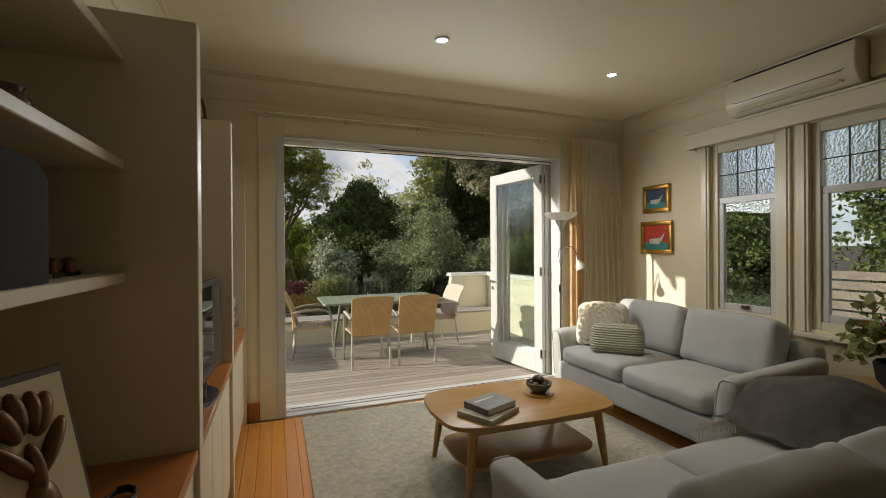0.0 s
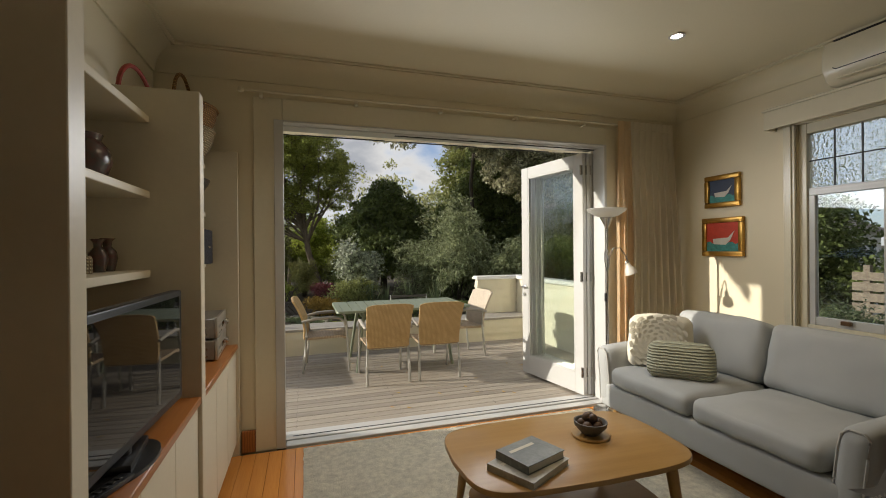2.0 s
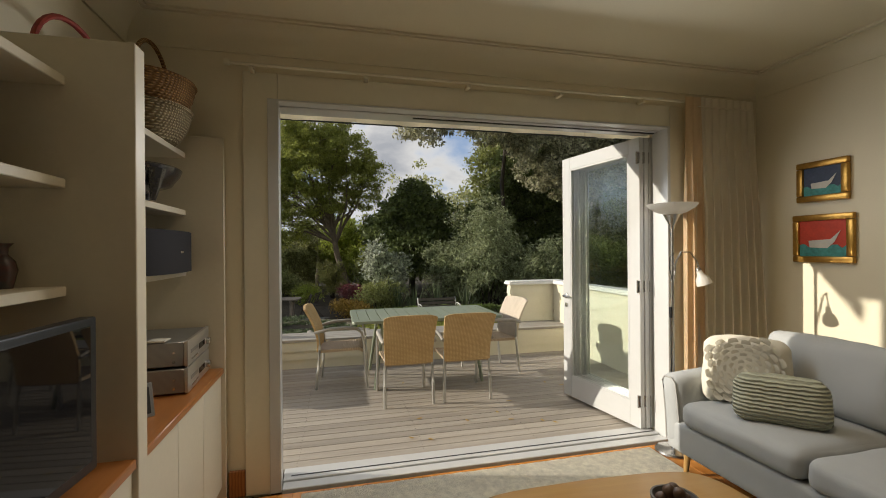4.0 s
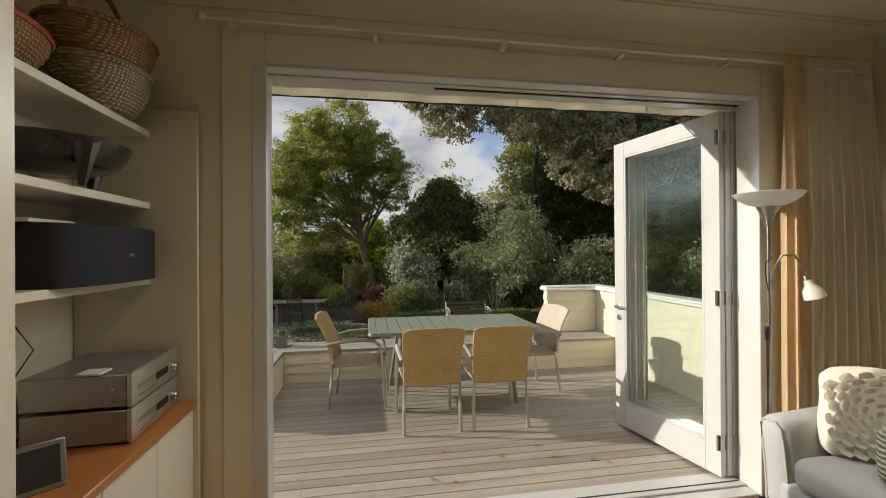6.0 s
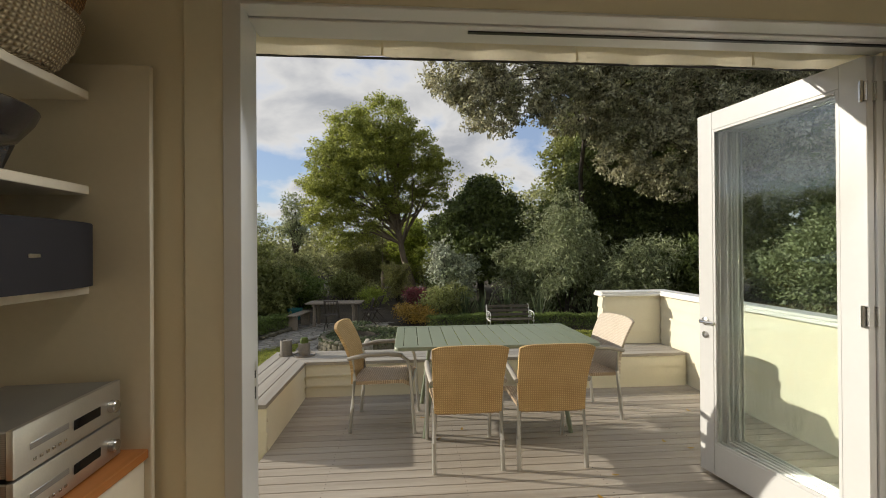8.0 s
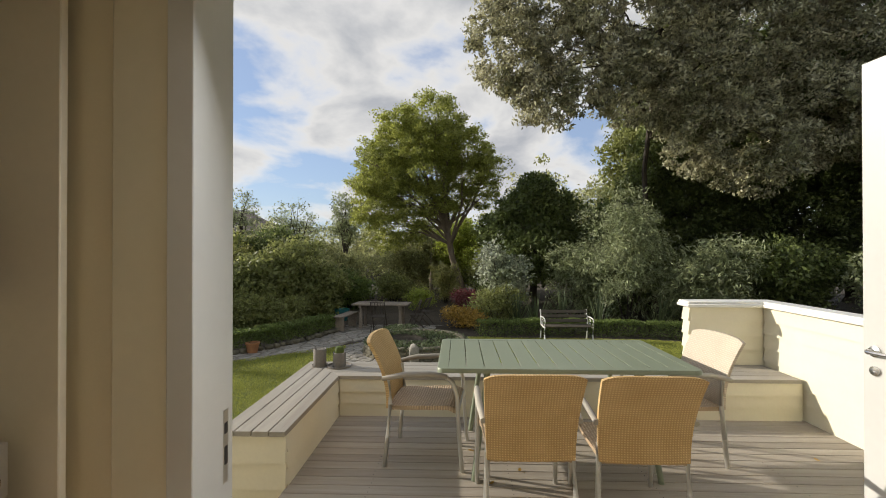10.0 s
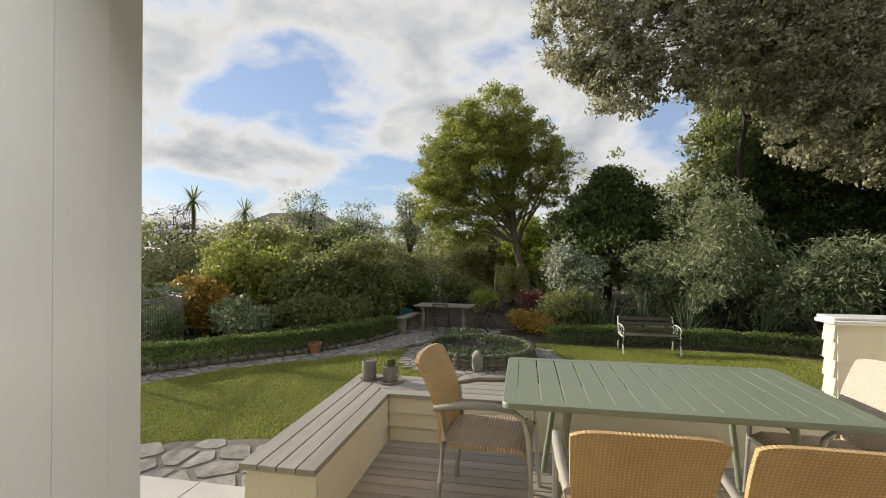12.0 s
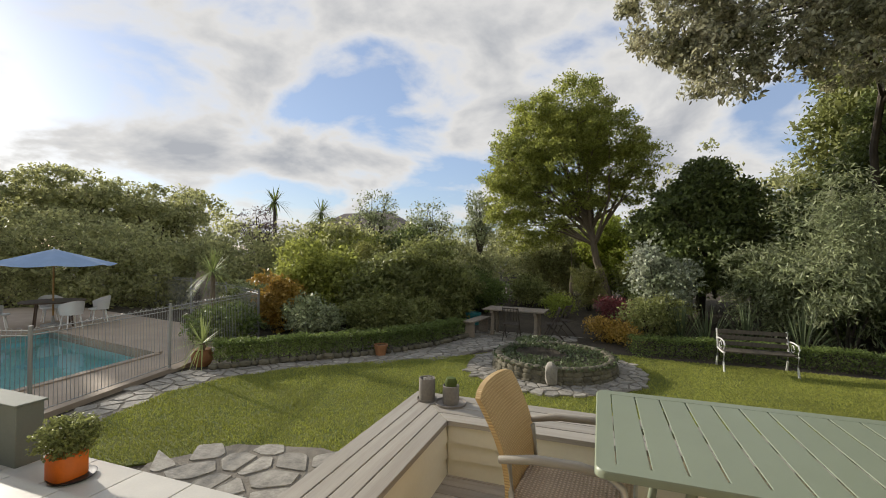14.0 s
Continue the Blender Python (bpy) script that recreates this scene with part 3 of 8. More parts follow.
# folding doors, folded back
def door_leaf(x, name, open_leaf, angle):
    d = empty(name, (x, 6.205, 0.0), angle)
    W, H, T, S = 0.97, DZ - 0.075, 0.042, 0.115
    z0 = 0.03
    bm = box(0, T, 0, S, z0, z0 + H, 0.003)
    add_box(bm, 0, T, W - S, W, z0, z0 + H, 0.003)
    add_box(bm, 0.001, T - 0.001, S, W - S, z0, z0 + 0.20, 0.002)
    add_box(bm, 0.001, T - 0.001, S, W - S, z0 + H - S, z0 + H, 0.002)
    part("door_frame", bm, M_WHITE, d)
    bm = bmesh.new()
    for s in (-0.004, T - 0.008):
        for y0, y1, a, b in ((S, S + 0.018, z0 + 0.20, z0 + H - S), (W - S - 0.018, W - S, z0 + 0.20, z0 + H - S), (S + 0.018, W - S - 0.018, z0 + 0.20, z0 + 0.218), (S + 0.018, W - S - 0.018, z0 + H - S - 0.018, z0 + H - S)):
            add_box(bm, s + 0.006, s + 0.014, y0, y1, a, b, 0.002)
    part("glazing_bead", bm, M_WHITE, d)
    g = part("glass_pane", box(T / 2 - 0.003, T / 2 + 0.003, S + 0.004, W - S - 0.004, z0 + 0.204, z0 + H - S - 0.004, 0), M_GLASS, d)
    g.visible_shadow = False
    if open_leaf:
        h = part("lever_handle", tube([(-0.045, W - 0.055, 1.02), (-0.05, W - 0.075, 1.02), (-0.05, W - 0.17, 1.022)], 0.009, 8), M_CHROME, d)
        part("rose", move(lathe([(0, 0), (0.026, 0), (0.026, 0.008), (0.012, 0.012), (0.012, 0.045), (0, 0.045)], 16), pose(-0.001, W - 0.055, 1.02, 0, -90, 0)), M_CHROME, h)
        part("keyhole_rose", move(lathe([(0, 0), (0.022, 0), (0.022, 0.008), (0.006, 0.010), (0, 0.004)], 16), pose(-0.001, W - 0.055, 0.93, 0, -90, 0)), M_CHROME, h)
    for z in (0.25, 1.18, 2.22):
        bm = tube([(-0.012, 0.014, z - 0.05), (-0.012, 0.014, z + 0.05)], 0.008, 8)
        add_box(bm, -0.005, 0.001, -0.004, 0.03, z - 0.045, z + 0.045, 0)
        part("hinge", bm, M_CHROME, d)
    return d


thing(door_leaf(3.853, "door_leaf", True, 9.0), "white folding glazed door leaf standing open on the deck", "glazed door", "folding door leaves")
thing(door_leaf(3.900, "door_leaf", False, 6.2), "white folding glazed door leaf folded back behind another", "glazed door", "folding door leaves")
thing(door_leaf(3.944, "door_leaf", False, 4.0), "white folding glazed door leaf folded back behind another", "glazed door", "folding door leaves")


# windows: sash frame, leaded upper light, clear lower pane
def window(name, y0, y1):
    w = empty(name, (XR, (y0 + y1) / 2, WZ0))
    tagged(w, "painted timber sash window with leaded hammered upper panes", kind="structure")
    h, hw = WZ1 - WZ0, (y1 - y0) / 2
    sash = 1.02
    bm = bmesh.new()
    for a, b, z0, z1 in ((-hw, -hw + 0.055, 0, h), (hw - 0.055, hw, 0, h), (-hw + 0.055, hw - 0.055, 0, 0.06), (-hw + 0.055, hw - 0.055, h - 0.075, h)):
        add_box(bm, 0.02, 0.09, a, b, z0, z1, 0.004)
    part("window_frame", bm, M_TRIM, w)
    bm = bmesh.new()
    for a, b, z0, z1 in ((-hw + 0.055, -hw + 0.10, 0.06, sash), (hw - 0.10, hw - 0.055, 0.06, sash), (-hw + 0.10, hw - 0.10, 0.06, 0.12), (-hw + 0.055, hw - 0.055, sash, sash + 0.055)):
        add_box(bm, 0.035, 0.075, a, b, z0, z1, 0.004)
    part("lower_sash", bm, M_WHITE, w)
    g = part("pane", box(0.052, 0.057, -hw + 0.10, hw - 0.10, 0.12, sash, 0), M_GLASS, w)
    g.visible_shadow = False
    zt0, zt1 = sash + 0.055, h - 0.075
    yy = np.linspace(-hw + 0.055, hw - 0.055, 4)
    zz = np.linspace(zt0, zt1, 3)
    for i in range(3):
        for j in range(2):
            g = part("leaded_pane", box(0.052, 0.057, yy[i] + 0.003, yy[i + 1] - 0.003, zz[j] + 0.003, zz[j + 1] - 0.003, 0), M_HAMMER, w)
            g.visible_shadow = False
    bm = bmesh.new()
    for y in yy[1:-1]:
        add_box(bm, 0.048, 0.061, y - 0.004, y + 0.004, zt0, zt1)
    add_box(bm, 0.049, 0.060, yy[0], yy[-1], zz[1] - 0.004, zz[1] + 0.004)
    part("lead_came", bm, M_LEAD, w)
    bm = bmesh.new()
    for a, b in ((-hw - 0.085, -hw), (hw, hw + 0.085)):
        add_box(bm, -0.024, -0.002, a, b, -0.02, h + 0.0, 0.004)
        add_box(bm, -0.034, -0.0245, a + 0.02, a + 0.065, -0.02, h + 0.0, 0.004)
    part("casing", bm, M_TRIM, w)
    part("window_sill", box(-0.07, 0.02, -hw - 0.085, hw + 0.085, -0.06, -0.022, 0.006), M_TRIM, w)
    lt = part("sash_lift", box(0.005, 0.033, -0.03, 0.03, 0.085, 0.115, 0.004), M_BRONZE, w)
    return w


window("window_1", *WIN[0])
window("window_2", *WIN[1])
pel = empty("pelmet", (XR - 0.002, 3.9, WZ1 - 0.01))
part("fascia", box(-0.123, -0.108, -1.2, 1.19, 0, 0.14, 0.004), M_TRIM, pel)
part("return_end", box(-0.1075, 0, 1.175, 1.19, 0, 0.14, 0.003), M_TRIM, pel)
part("return_end", box(-0.1075, 0, -1.2, -1.185, 0, 0.14, 0.003), M_TRIM, pel)
part("top_board", box(-0.133, 0, -1.21, 1.20, 0.1405, 0.16, 0.004), M_TRIM, pel)
thing(pel, "long cream painted timber pelmet above the windows", "pelmet")


# heat pump
def heat_pump():
    a = empty("heat_pump", (XR - 0.002, 4.18, 2.545))
    prof = [(0, 0.0), (-0.14, 0.0), (-0.19, 0.03), (-0.222, 0.09), (-0.225, 0.20), (-0.20, 0.275), (-0.14, 0.29), (0, 0.29)]
    bm = bmesh.new()
    e = [[bm.verts.new((x, y, z)) for x, z in prof] for y in (-0.445, 0.445)]
    n = len(prof)
    for i in range(n):
        bm.faces.new((e[0][i], e[0][(i + 1) % n], e[1][(i + 1) % n], e[1][i]))
    caps = [bm.faces.new(e[0]), bm.faces.new(e[1][::-1])]
    bmesh.ops.recalc_face_normals(bm, faces=bm.faces)
    bmesh.ops.bevel(bm, geom=list({ed for f in caps for ed in f.edges}), offset=0.012, segments=3, affect="EDGES", profile=0.5)
    part("body", bm, M_TRIM, a)
    part("air_vane", box(-0.224, -0.16, -0.36, 0.36, 0.018, 0.03, 0.003), M_TRIM, a)
    bm = tube([(-0.222, -0.38, 0.10), (-0.228, -0.36, 0.085), (-0.228, 0.36, 0.085), (-0.222, 0.38, 0.10)], 0.003, 6)
    part("panel_seam", bm, M_LEAD, a)
    part("intake_grille", box(-0.19, -0.02, -0.40, 0.40, 0.288, 0.293, 0.001), M_LEAD, a)
    part("conduit_cover", box(-0.07, 0, -0.55, -0.447, 0.03, 0.30, 0.008), M_TRIM, a)
    return thing(a, "cream wall-mounted heat pump unit above the windows", "heat pump")


heat_pump()

# recessed ceiling lamps
M_LAMP = emit("lamp_glow", (1.0, 0.92, 0.78), 9.0)
for x, y in ((2.12, 4.78), (3.63, 4.86)):
    d = empty("downlight", (x, y, ZC))
    bm = lathe([(0.034, -0.002), (0.048, -0.002), (0.052, -0.006), (0.050, -0.010), (0.036, -0.008), (0.034, -0.002)], 28)
    part("trim_ring", bm, M_WHITE, d)
    part("lens", lathe([(0, -0.005), (0.024, -0.006), (0.0335, -0.003), (0, -0.003)], 24), M_LAMP, d)
    thing(d, "small round white recessed ceiling downlight, lit", "downlight", "ceiling downlights")
    lamp = new("downlight_beam", bpy.data.lights.new("downlight_beam", "SPOT"))
    lamp.data.energy, lamp.data.spot_size, lamp.data.spot_blend, lamp.data.shadow_soft_size = 19, radians(150), 0.9, 0.045
    lamp.data.color = (1.0, 0.80, 0.55)
    lamp.matrix_world = look((x, y, ZC - 0.02), (x, y, 0))

# ---- built-in shelf unit ----
UF = 0.824                                   # front face of the uprights
unit = empty("shelf_unit", (XL + 0.002, 3.70, 0))
U0 = XL + 0.002
def unit_box(x0, x1, y0, y1, z0, z1, b=0.003):
    return box(x0 - U0, x1 - U0, y0 - 3.70, y1 - 3.70, z0, z1, b)


for y0, y1 in ((2.42, 2.495), (3.663, 3.738), (4.842, 4.917)):
    part("upright", unit_box(U0, UF, y0, y1, 0.0, 2.20), M_UNIT, unit)
part("end_panel", unit_box(U0, UF + 0.004, 6.000, 6.022, 0.0, 2.17), M_UNIT, unit)
BAYS = [(1.30, 2.42), (2.495, 3.663), (3.738, 4.842), (4.917, 6.000)]
SHELF_Z = [2.07, 1.735, 1.385]
for y0, y1 in BAYS[1:]:
    for z in SHELF_Z:
        part("shelf", unit_box(U0 + 0.01, UF - 0.20, y0 + 0.002, y1 - 0.002, z - 0.032, z), M_UNIT, unit)
    part("worktop", unit_box(U0 + 0.01, UF - 0.004, y0 + 0.001, y1 - 0.001, 0.765, 0.80, 0.004), M_COUNTER, unit, "varnished red-brown timber top")
    k = 3
    for i in range(k):
        a = y0 + (y1 - y0) * i / k
        b = y0 + (y1 - y0) * (i + 1) / k
        part("cupboard_door", unit_box(UF - 0.04, UF - 0.018, a + 0.003, b - 0.003, 0.09, 0.76, 0.003), M_UNIT, unit)
    part("plinth", unit_box(U0 + 0.02, UF - 0.07, y0 + 0.002, y1 - 0.002, 0.0, 0.088), M_UNIT, unit)
    part("cable_trunk", tube([(0.02, y0 + (y1 - y0) * 0.55 - 3.70, 0.81), (0.02, y0 + (y1 - y0) * 0.55 - 3.70, 1.72)], 0.004, 5), M_BLACK, unit)
thing(unit, "cream painted built-in shelf unit with timber worktop and cupboards", "shelf unit")


def tv():
    t = empty("television", (0.735, 4.20, 0.80), -3)
    part("bezel", box(-0.022, 0.022, -0.365, 0.48, 0.055, 0.505, 0.006, 2), M_BLACK, t)
    part("screen", box(0.0225, 0.0245, -0.335, 0.445, 0.088, 0.482, 0), M_SCREEN, t)
    bm = prism([(0.085 * math.cos(a), 0.17 * math.sin(a)) for a in [i * math.pi / 12 for i in range(24)]], 0.0, 0.012, 0.004)
    add_tube(bm, [(-0.01, 0, 0.01), (-0.015, 0, 0.12)], 0.03, 10)
    part("stand", bm, M_BLACK, t)
    thing(t, "black flat-screen television on the timber worktop", "television")


tv()
rc = empty("remote_control", (0.745, 4.02, 0.80), 70)
part("body", box(-0.09, 0.09, -0.022, 0.022, 0, 0.018, 0.006, 2), M_BLACK, rc)
for i in range(6):
    part("button", box(-0.075 + i * 0.024, -0.062 + i * 0.024, -0.009, 0.009, 0.018, 0.021, 0.001), M_LEAD, rc)
thing(rc, "black plastic remote control lying on the worktop", "remote control")
bx = empty("set_top_box", (0.70, 4.22, 0.80), 6)
part("case", box(-0.08, 0.07, -0.12, 0.12, 0.004, 0.035, 0.006, 2), M_BLACK, bx)
part("foot", box(-0.06, -0.04, -0.10, 0.10, 0, 0.004, 0), M_LEAD, bx)
thing(bx, "low black set-top box beside the television", "set-top box")


# stereo units
def hifi(z, y, label):
    h = empty("hifi_component", (0.60, y, z), 3)
    part("case", box(-0.19, 0.145, -0.215, 0.215, 0.008, 0.126, 0.004), M_SILVER, h)
    part("fascia", box(0.1455, 0.163, -0.22, 0.22, 0.006, 0.130, 0.004, 2), M_ALU, h)
    part("display_window", box(0.1632, 0.1652, -0.01, 0.11, 0.045, 0.075, 0.001), M_SCREEN, h)
    part("tray_slot", box(0.1632, 0.1652, -0.17, -0.03, 0.06, 0.078, 0.001), M_SILVER, h)
    part("volume_knob", move(lathe([(0, 0), (0.02, 0), (0.02, 0.018), (0.017, 0.021), (0, 0.021)], 20), pose(0.163, 0.165, 0.055, 0, 90, 0)), M_CHROME, h)
    for i in range(6):
        part("button", box(0.1632, 0.167, -0.16 + 0.022 * i, -0.15 + 0.022 * i, 0.028, 0.036, 0.001), M_CHROME, h)
    for a in (-0.15, 0.10):
        part("foot", box(a, a + 0.03, -0.18, 0.18, 0, 0.008, 0), M_BLACK, h)
    for zz, yy in ((0.03, -0.2155), (0.075, -0.2155)):
        part("screw", move(lathe([(0, 0), (0.007, 0), (0.006, 0.003), (0, 0.003)], 10), pose(0.10, yy, zz, 90, 0, 0)), M_CHROME, h)
    return thing(h, label, "hi-fi unit", "stacked hi-fi units")


hifi(0.80, 5.73, "silver hi-fi amplifier on the timber worktop")
hifi(0.93, 5.73, "silver hi-fi disc player stacked on an amplifier")
thing(part("folded_paper", box(0.60, 0.68, 5.50, 5.58, 1.061, 1.069, 0.002), M_PAPER), "small folded cream paper lying on the hi-fi", "paper")
ph = empty("photo_frame", (0.66, 5.20, 0.80), -48)
part("frame_border", move(box(-0.008, 0.008, -0.085, 0.085, 0.0, 0.14, 0.003), pose(0, 0, 0.0, 0, -12, 0)), M_SILVER, ph)
part("picture", move(box(0.0085, 0.010, -0.07, 0.07, 0.015, 0.125, 0), pose(0, 0, 0.0, 0, -12, 0)), M_LEAD, ph)
part("strut", move(box(-0.06, -0.056, -0.02, 0.02, 0.0, 0.11, 0), pose(0, 0, 0.0, 0, 14, 0)), M_SILVER, ph)
thing(ph, "small silver photo frame leaning on the worktop", "photo frame")

wire = empty("speaker_wire", (XL + 0.012, 5.55, 1.35))
part("wire", tube([(0, 0, 0.0), (0.03, 0.06, -0.12), (0.05, 0.12, -0.22), (0.03, 0.02, -0.34), (0.01, -0.04, -0.44), (0.03, 0.02, -0.545)], 0.003, 6), M_BLACK, wire)
part("lead", tube([(0, -0.10, 0.0), (0.02, -0.08, -0.2), (0.01, -0.02, -0.4), (0.03, 0.05, -0.545)], 0.003, 6), M_BLACK, wire)
thing(wire, "thin black wires hanging behind the hi-fi", "wire")

# loudspeaker on the shelf, with a bowed cloth front
sp = empty("loudspeaker", (0.52, 5.668, SHELF_Z[2]), 0)
bowed = [(-0.14, -0.33), (0.10, -0.33)] + [(0.10 + 0.085 * math.cos(a), 0.33 * math.sin(a)) for a in [(-80 + 16 * i) * math.pi / 180 for i in range(11)]] + [(0.10, 0.33), (-0.14, 0.33)]
part("grille", prism(bowed, 0.0, 0.215, 0.006), M_CLOTHBLK, sp)
part("badge", box(0.183, 0.187, -0.02, 0.02, 0.10, 0.112, 0.001), M_CHROME, sp)
thing(sp, "black cloth-fronted loudspeaker lying on a cream shelf", "loudspeaker")
thing(part("thin_booklet", box(0.42, 0.58, 5.32, 5.54, SHELF_Z[2] + 0.216, SHELF_Z[2] + 0.228, 0.001), M_PAPER), "thin white booklet on top of the loudspeaker", "booklet")

# big dark bowl with a cut-out foot
bw = empty("footed_bowl", (0.48, 5.58, SHELF_Z[1]))
part("bowl", lathe([(0.0, 0.055), (0.12, 0.055), (0.20, 0.085), (0.235, 0.135), (0.247, 0.165), (0.238, 0.172), (0.22, 0.145), (0.18, 0.10), (0.10, 0.072), (0, 0.07)], 36), M_DARKBOWL, bw)
for a in (-35, 85, 205):
    c, s_ = math.cos(radians(a)), math.sin(radians(a))
    part("foot", tube([(0.235 * c, 0.235 * s_, 0.150), (0.225 * c, 0.225 * s_, 0.09), (0.205 * c, 0.205 * s_, 0.0)], [0.040, 0.028, 0.012], 8), M_DARKBOWL, bw)
thing(bw, "large black glazed bowl on three pointed feet", "bowl")


def basket(name, at, rx, ry, h, m_body, m_handle, label, rz=0, handle=0.0, flare=1.25, weave=True):
    b = empty(name, at, rz)
    bm = bmesh.new()
    n, k = 36, 10
    rings = []
    for j in range(k + 1):
        f = j / k
        s = 0.72 + (flare - 0.72) * math.sin(f * math.pi / 2) ** 0.8
        rings.append([bm.verts.new((rx * s / flare * math.cos(2 * math.pi * i / n), ry * s / flare * math.sin(2 * math.pi * i / n),
                                    h * f + (0.004 * (1 if (i + j) % 2 else -1)))) for i in range(n)])
    inner = [[bm.verts.new((v.co.x * 0.94, v.co.y * 0.94, max(v.co.z, 0.012))) for v in r] for r in rings]
    for rr, flip in ((rings, False), (inner, True)):
        for a, c in zip(rr, rr[1:]):
            for i in range(n):
                q = (a[i], a[(i + 1) % n], c[(i + 1) % n], c[i])
                bm.faces.new(q[::-1] if flip else q)
    for i in range(n):
        bm.faces.new((rings[-1][i], rings[-1][(i + 1) % n], inner[-1][(i + 1) % n], inner[-1][i]))
    bm.faces.new(rings[0][::-1]); bm.faces.new(inner[0])
    part("body", bm, m_body, b)
    rim = [(rx * math.cos(2 * math.pi * i / 32), ry * math.sin(2 * math.pi * i / 32), h) for i in range(33)]
    part("rim", tube(rim, 0.011, 6), m_handle, b)
    if handle:
        arc = [(0, ry * 0.97 * math.cos(a), h + handle * math.sin(a)) for a in [math.pi * i / 16 for i in range(17)]]
        part("handle", tube(arc, 0.011, 8), m_handle, b)
    return thing(b, label, "basket")


ZT = SHELF_Z[0]
basket("basket", (0.56, 5.755, ZT), 0.16, 0.20, 0.17, M_WICKERP, M_WICKERP, "pale openwork cane basket on the top shelf", flare=1.3)
basket("basket", (0.55, 5.75, ZT + 0.12), 0.19, 0.225, 0.19, M_WICKER, M_WICKER, "golden patterned wicker basket nested in another basket", handle=0.20, flare=1.35)
basket("basket", (0.46, 5.235, ZT), 0.17, 0.27, 0.13, M_WICKER, M_BASKRED, "golden wicker basket with a tall red-brown handle", handle=0.21, flare=1.3)


def vase(at, prof, m, label, name="vase", n=24):
    v = empty(name, at)
    part("body", lathe(prof, n), m, v)
    return v


def jar_profile(r, h, neck=0.55, lip=0.65):
    return [(0, 0), (r * 0.55, 0), (r * 0.8, h * 0.15), (r, h * 0.45), (r * 0.92, h * 0.7), (r * neck, h * 0.88), (r * lip, h), (r * (lip - 0.1), h), (r * (neck - 0.1), h * 0.86), (0, h * 0.8)]


v = vase((0.46, 4.62, SHELF_Z[1]), jar_profile(0.10, 0.19, 0.62, 0.7), M_GLAZE, "", "vase")
part("ear", tube([(0.02, 0.085, 0.15), (0.025, 0.13, 0.14), (0.02, 0.10, 0.09)], 0.012, 8), M_GLAZE, v)
thing(v, "squat mottled dark glazed vase with small ears", "vase")
v = vase((0.44, 4.22, SHELF_Z[1]), jar_profile(0.085, 0.17, 0.5, 0.62), M_DARKBOWL, "")
thing(v, "round dark glazed vase on the shelf", "vase")
for y, r, h in ((4.79, 0.038, 0.14), (4.70, 0.036, 0.135)):
    v = vase((0.48, y, SHELF_Z[2]), [(0, 0), (r * 0.7, 0), (r * 0.75, 0.01), (r, h * 0.4), (r * 0.85, h * 0.6), (r * 0.4, h * 0.75), (r * 0.45, h * 0.9), (r * 0.75, h), (r * 0.6, h), (r * 0.3, h * 0.85), (0, h * 0.7)], M_GLAZE, "")
    thing(v, "small dark vase with a flared lip and red flecks", "vase", "pair of small dark vases")
for y, r, h, m in ((4.57, 0.04, 0.07, M_WICKERP), (4.48, 0.045, 0.085, M_STONEBOWL), (4.37, 0.04, 0.075, M_GLAZE), (4.27, 0.042, 0.08, M_DARKBOWL)):
    c = empty("trinket_pot", (0.47, y, SHELF_Z[2]))
    part("body", lathe([(0, 0), (r * 0.95, 0), (r, 0.005), (r, h * 0.7), (r * 1.03, h * 0.72), (r * 1.03, h * 0.78), (0, h * 0.78)], 20), m, c)
    part("lid", lathe([(0, h * 0.785), (r, h * 0.785), (r * 0.9, h * 0.95), (r * 0.2, h), (0, h)], 20), m, c)
    thing(c, "small round lidded trinket pot on the shelf", "trinket pot", "row of trinket pots")

# nearest bay: ornaments, dark drum, tulip relief
v = vase((0.50, 3.30, SHELF_Z[1]), jar_profile(0.05, 0.09), M_GLAZE, "")
thing(v, "small round red and brown ornament pot", "ornament")
v = vase((0.48, 3.12, SHELF_Z[1]), jar_profile(0.06, 0.10, 0.6, 0.7), M_PLASTIC, "")
thing(v, "small white ceramic ornament pot", "ornament")
dr = empty("loudspeaker", (0.46, 3.12, SHELF_Z[2]))
part("grille", prism([(0.15 * math.copysign(abs(math.cos(a)) ** 0.7, math.cos(a)), 0.20 * math.copysign(abs(math.sin(a)) ** 0.7, math.sin(a))) for a in [i * math.pi / 16 for i in range(32)]], 0.0, 0.275, 0.05), M_CLOTHBLK, dr)
part("base", box(-0.10, 0.10, -0.15, 0.15, 0.0, 0.004, 0.001), M_BLACK, dr)
thing(dr, "rounded black loudspeaker on the shelf", "loudspeaker")
for y in (3.38, 3.45, 3.55):
    c = empty("figurine", (0.52, y, SHELF_Z[2]))
    part("base", box(-0.02, 0.02, -0.03, 0.03, 0, 0.012, 0.004, 2), M_DARKWOOD, c)
    part("body", lathe([(0, 0.012), (0.018, 0.012), (0.012, 0.03), (0.016, 0.045), (0, 0.052)], 12), M_BRONZE, c)
    thing(c, "tiny dark carved figurine on the shelf", "figurine", "small figurines")
tf = empty("tulip_relief", (0.60, 3.22, 0.80), -25)
tm = pose(0, 0, 0.012, 0, -14, 0) @ Matrix.Diagonal((1, 0.75, 1.03, 1))
part("frame_border", move(box(-0.012, 0.004, -0.16, 0.16, 0.0, 0.37, 0.004), tm), M_DARKWOOD, tf)
part("mount", move(box(0.0045, 0.008, -0.142, 0.142, 0.018, 0.352, 0), tm), M_MOUNT, tf, "cream mount board")
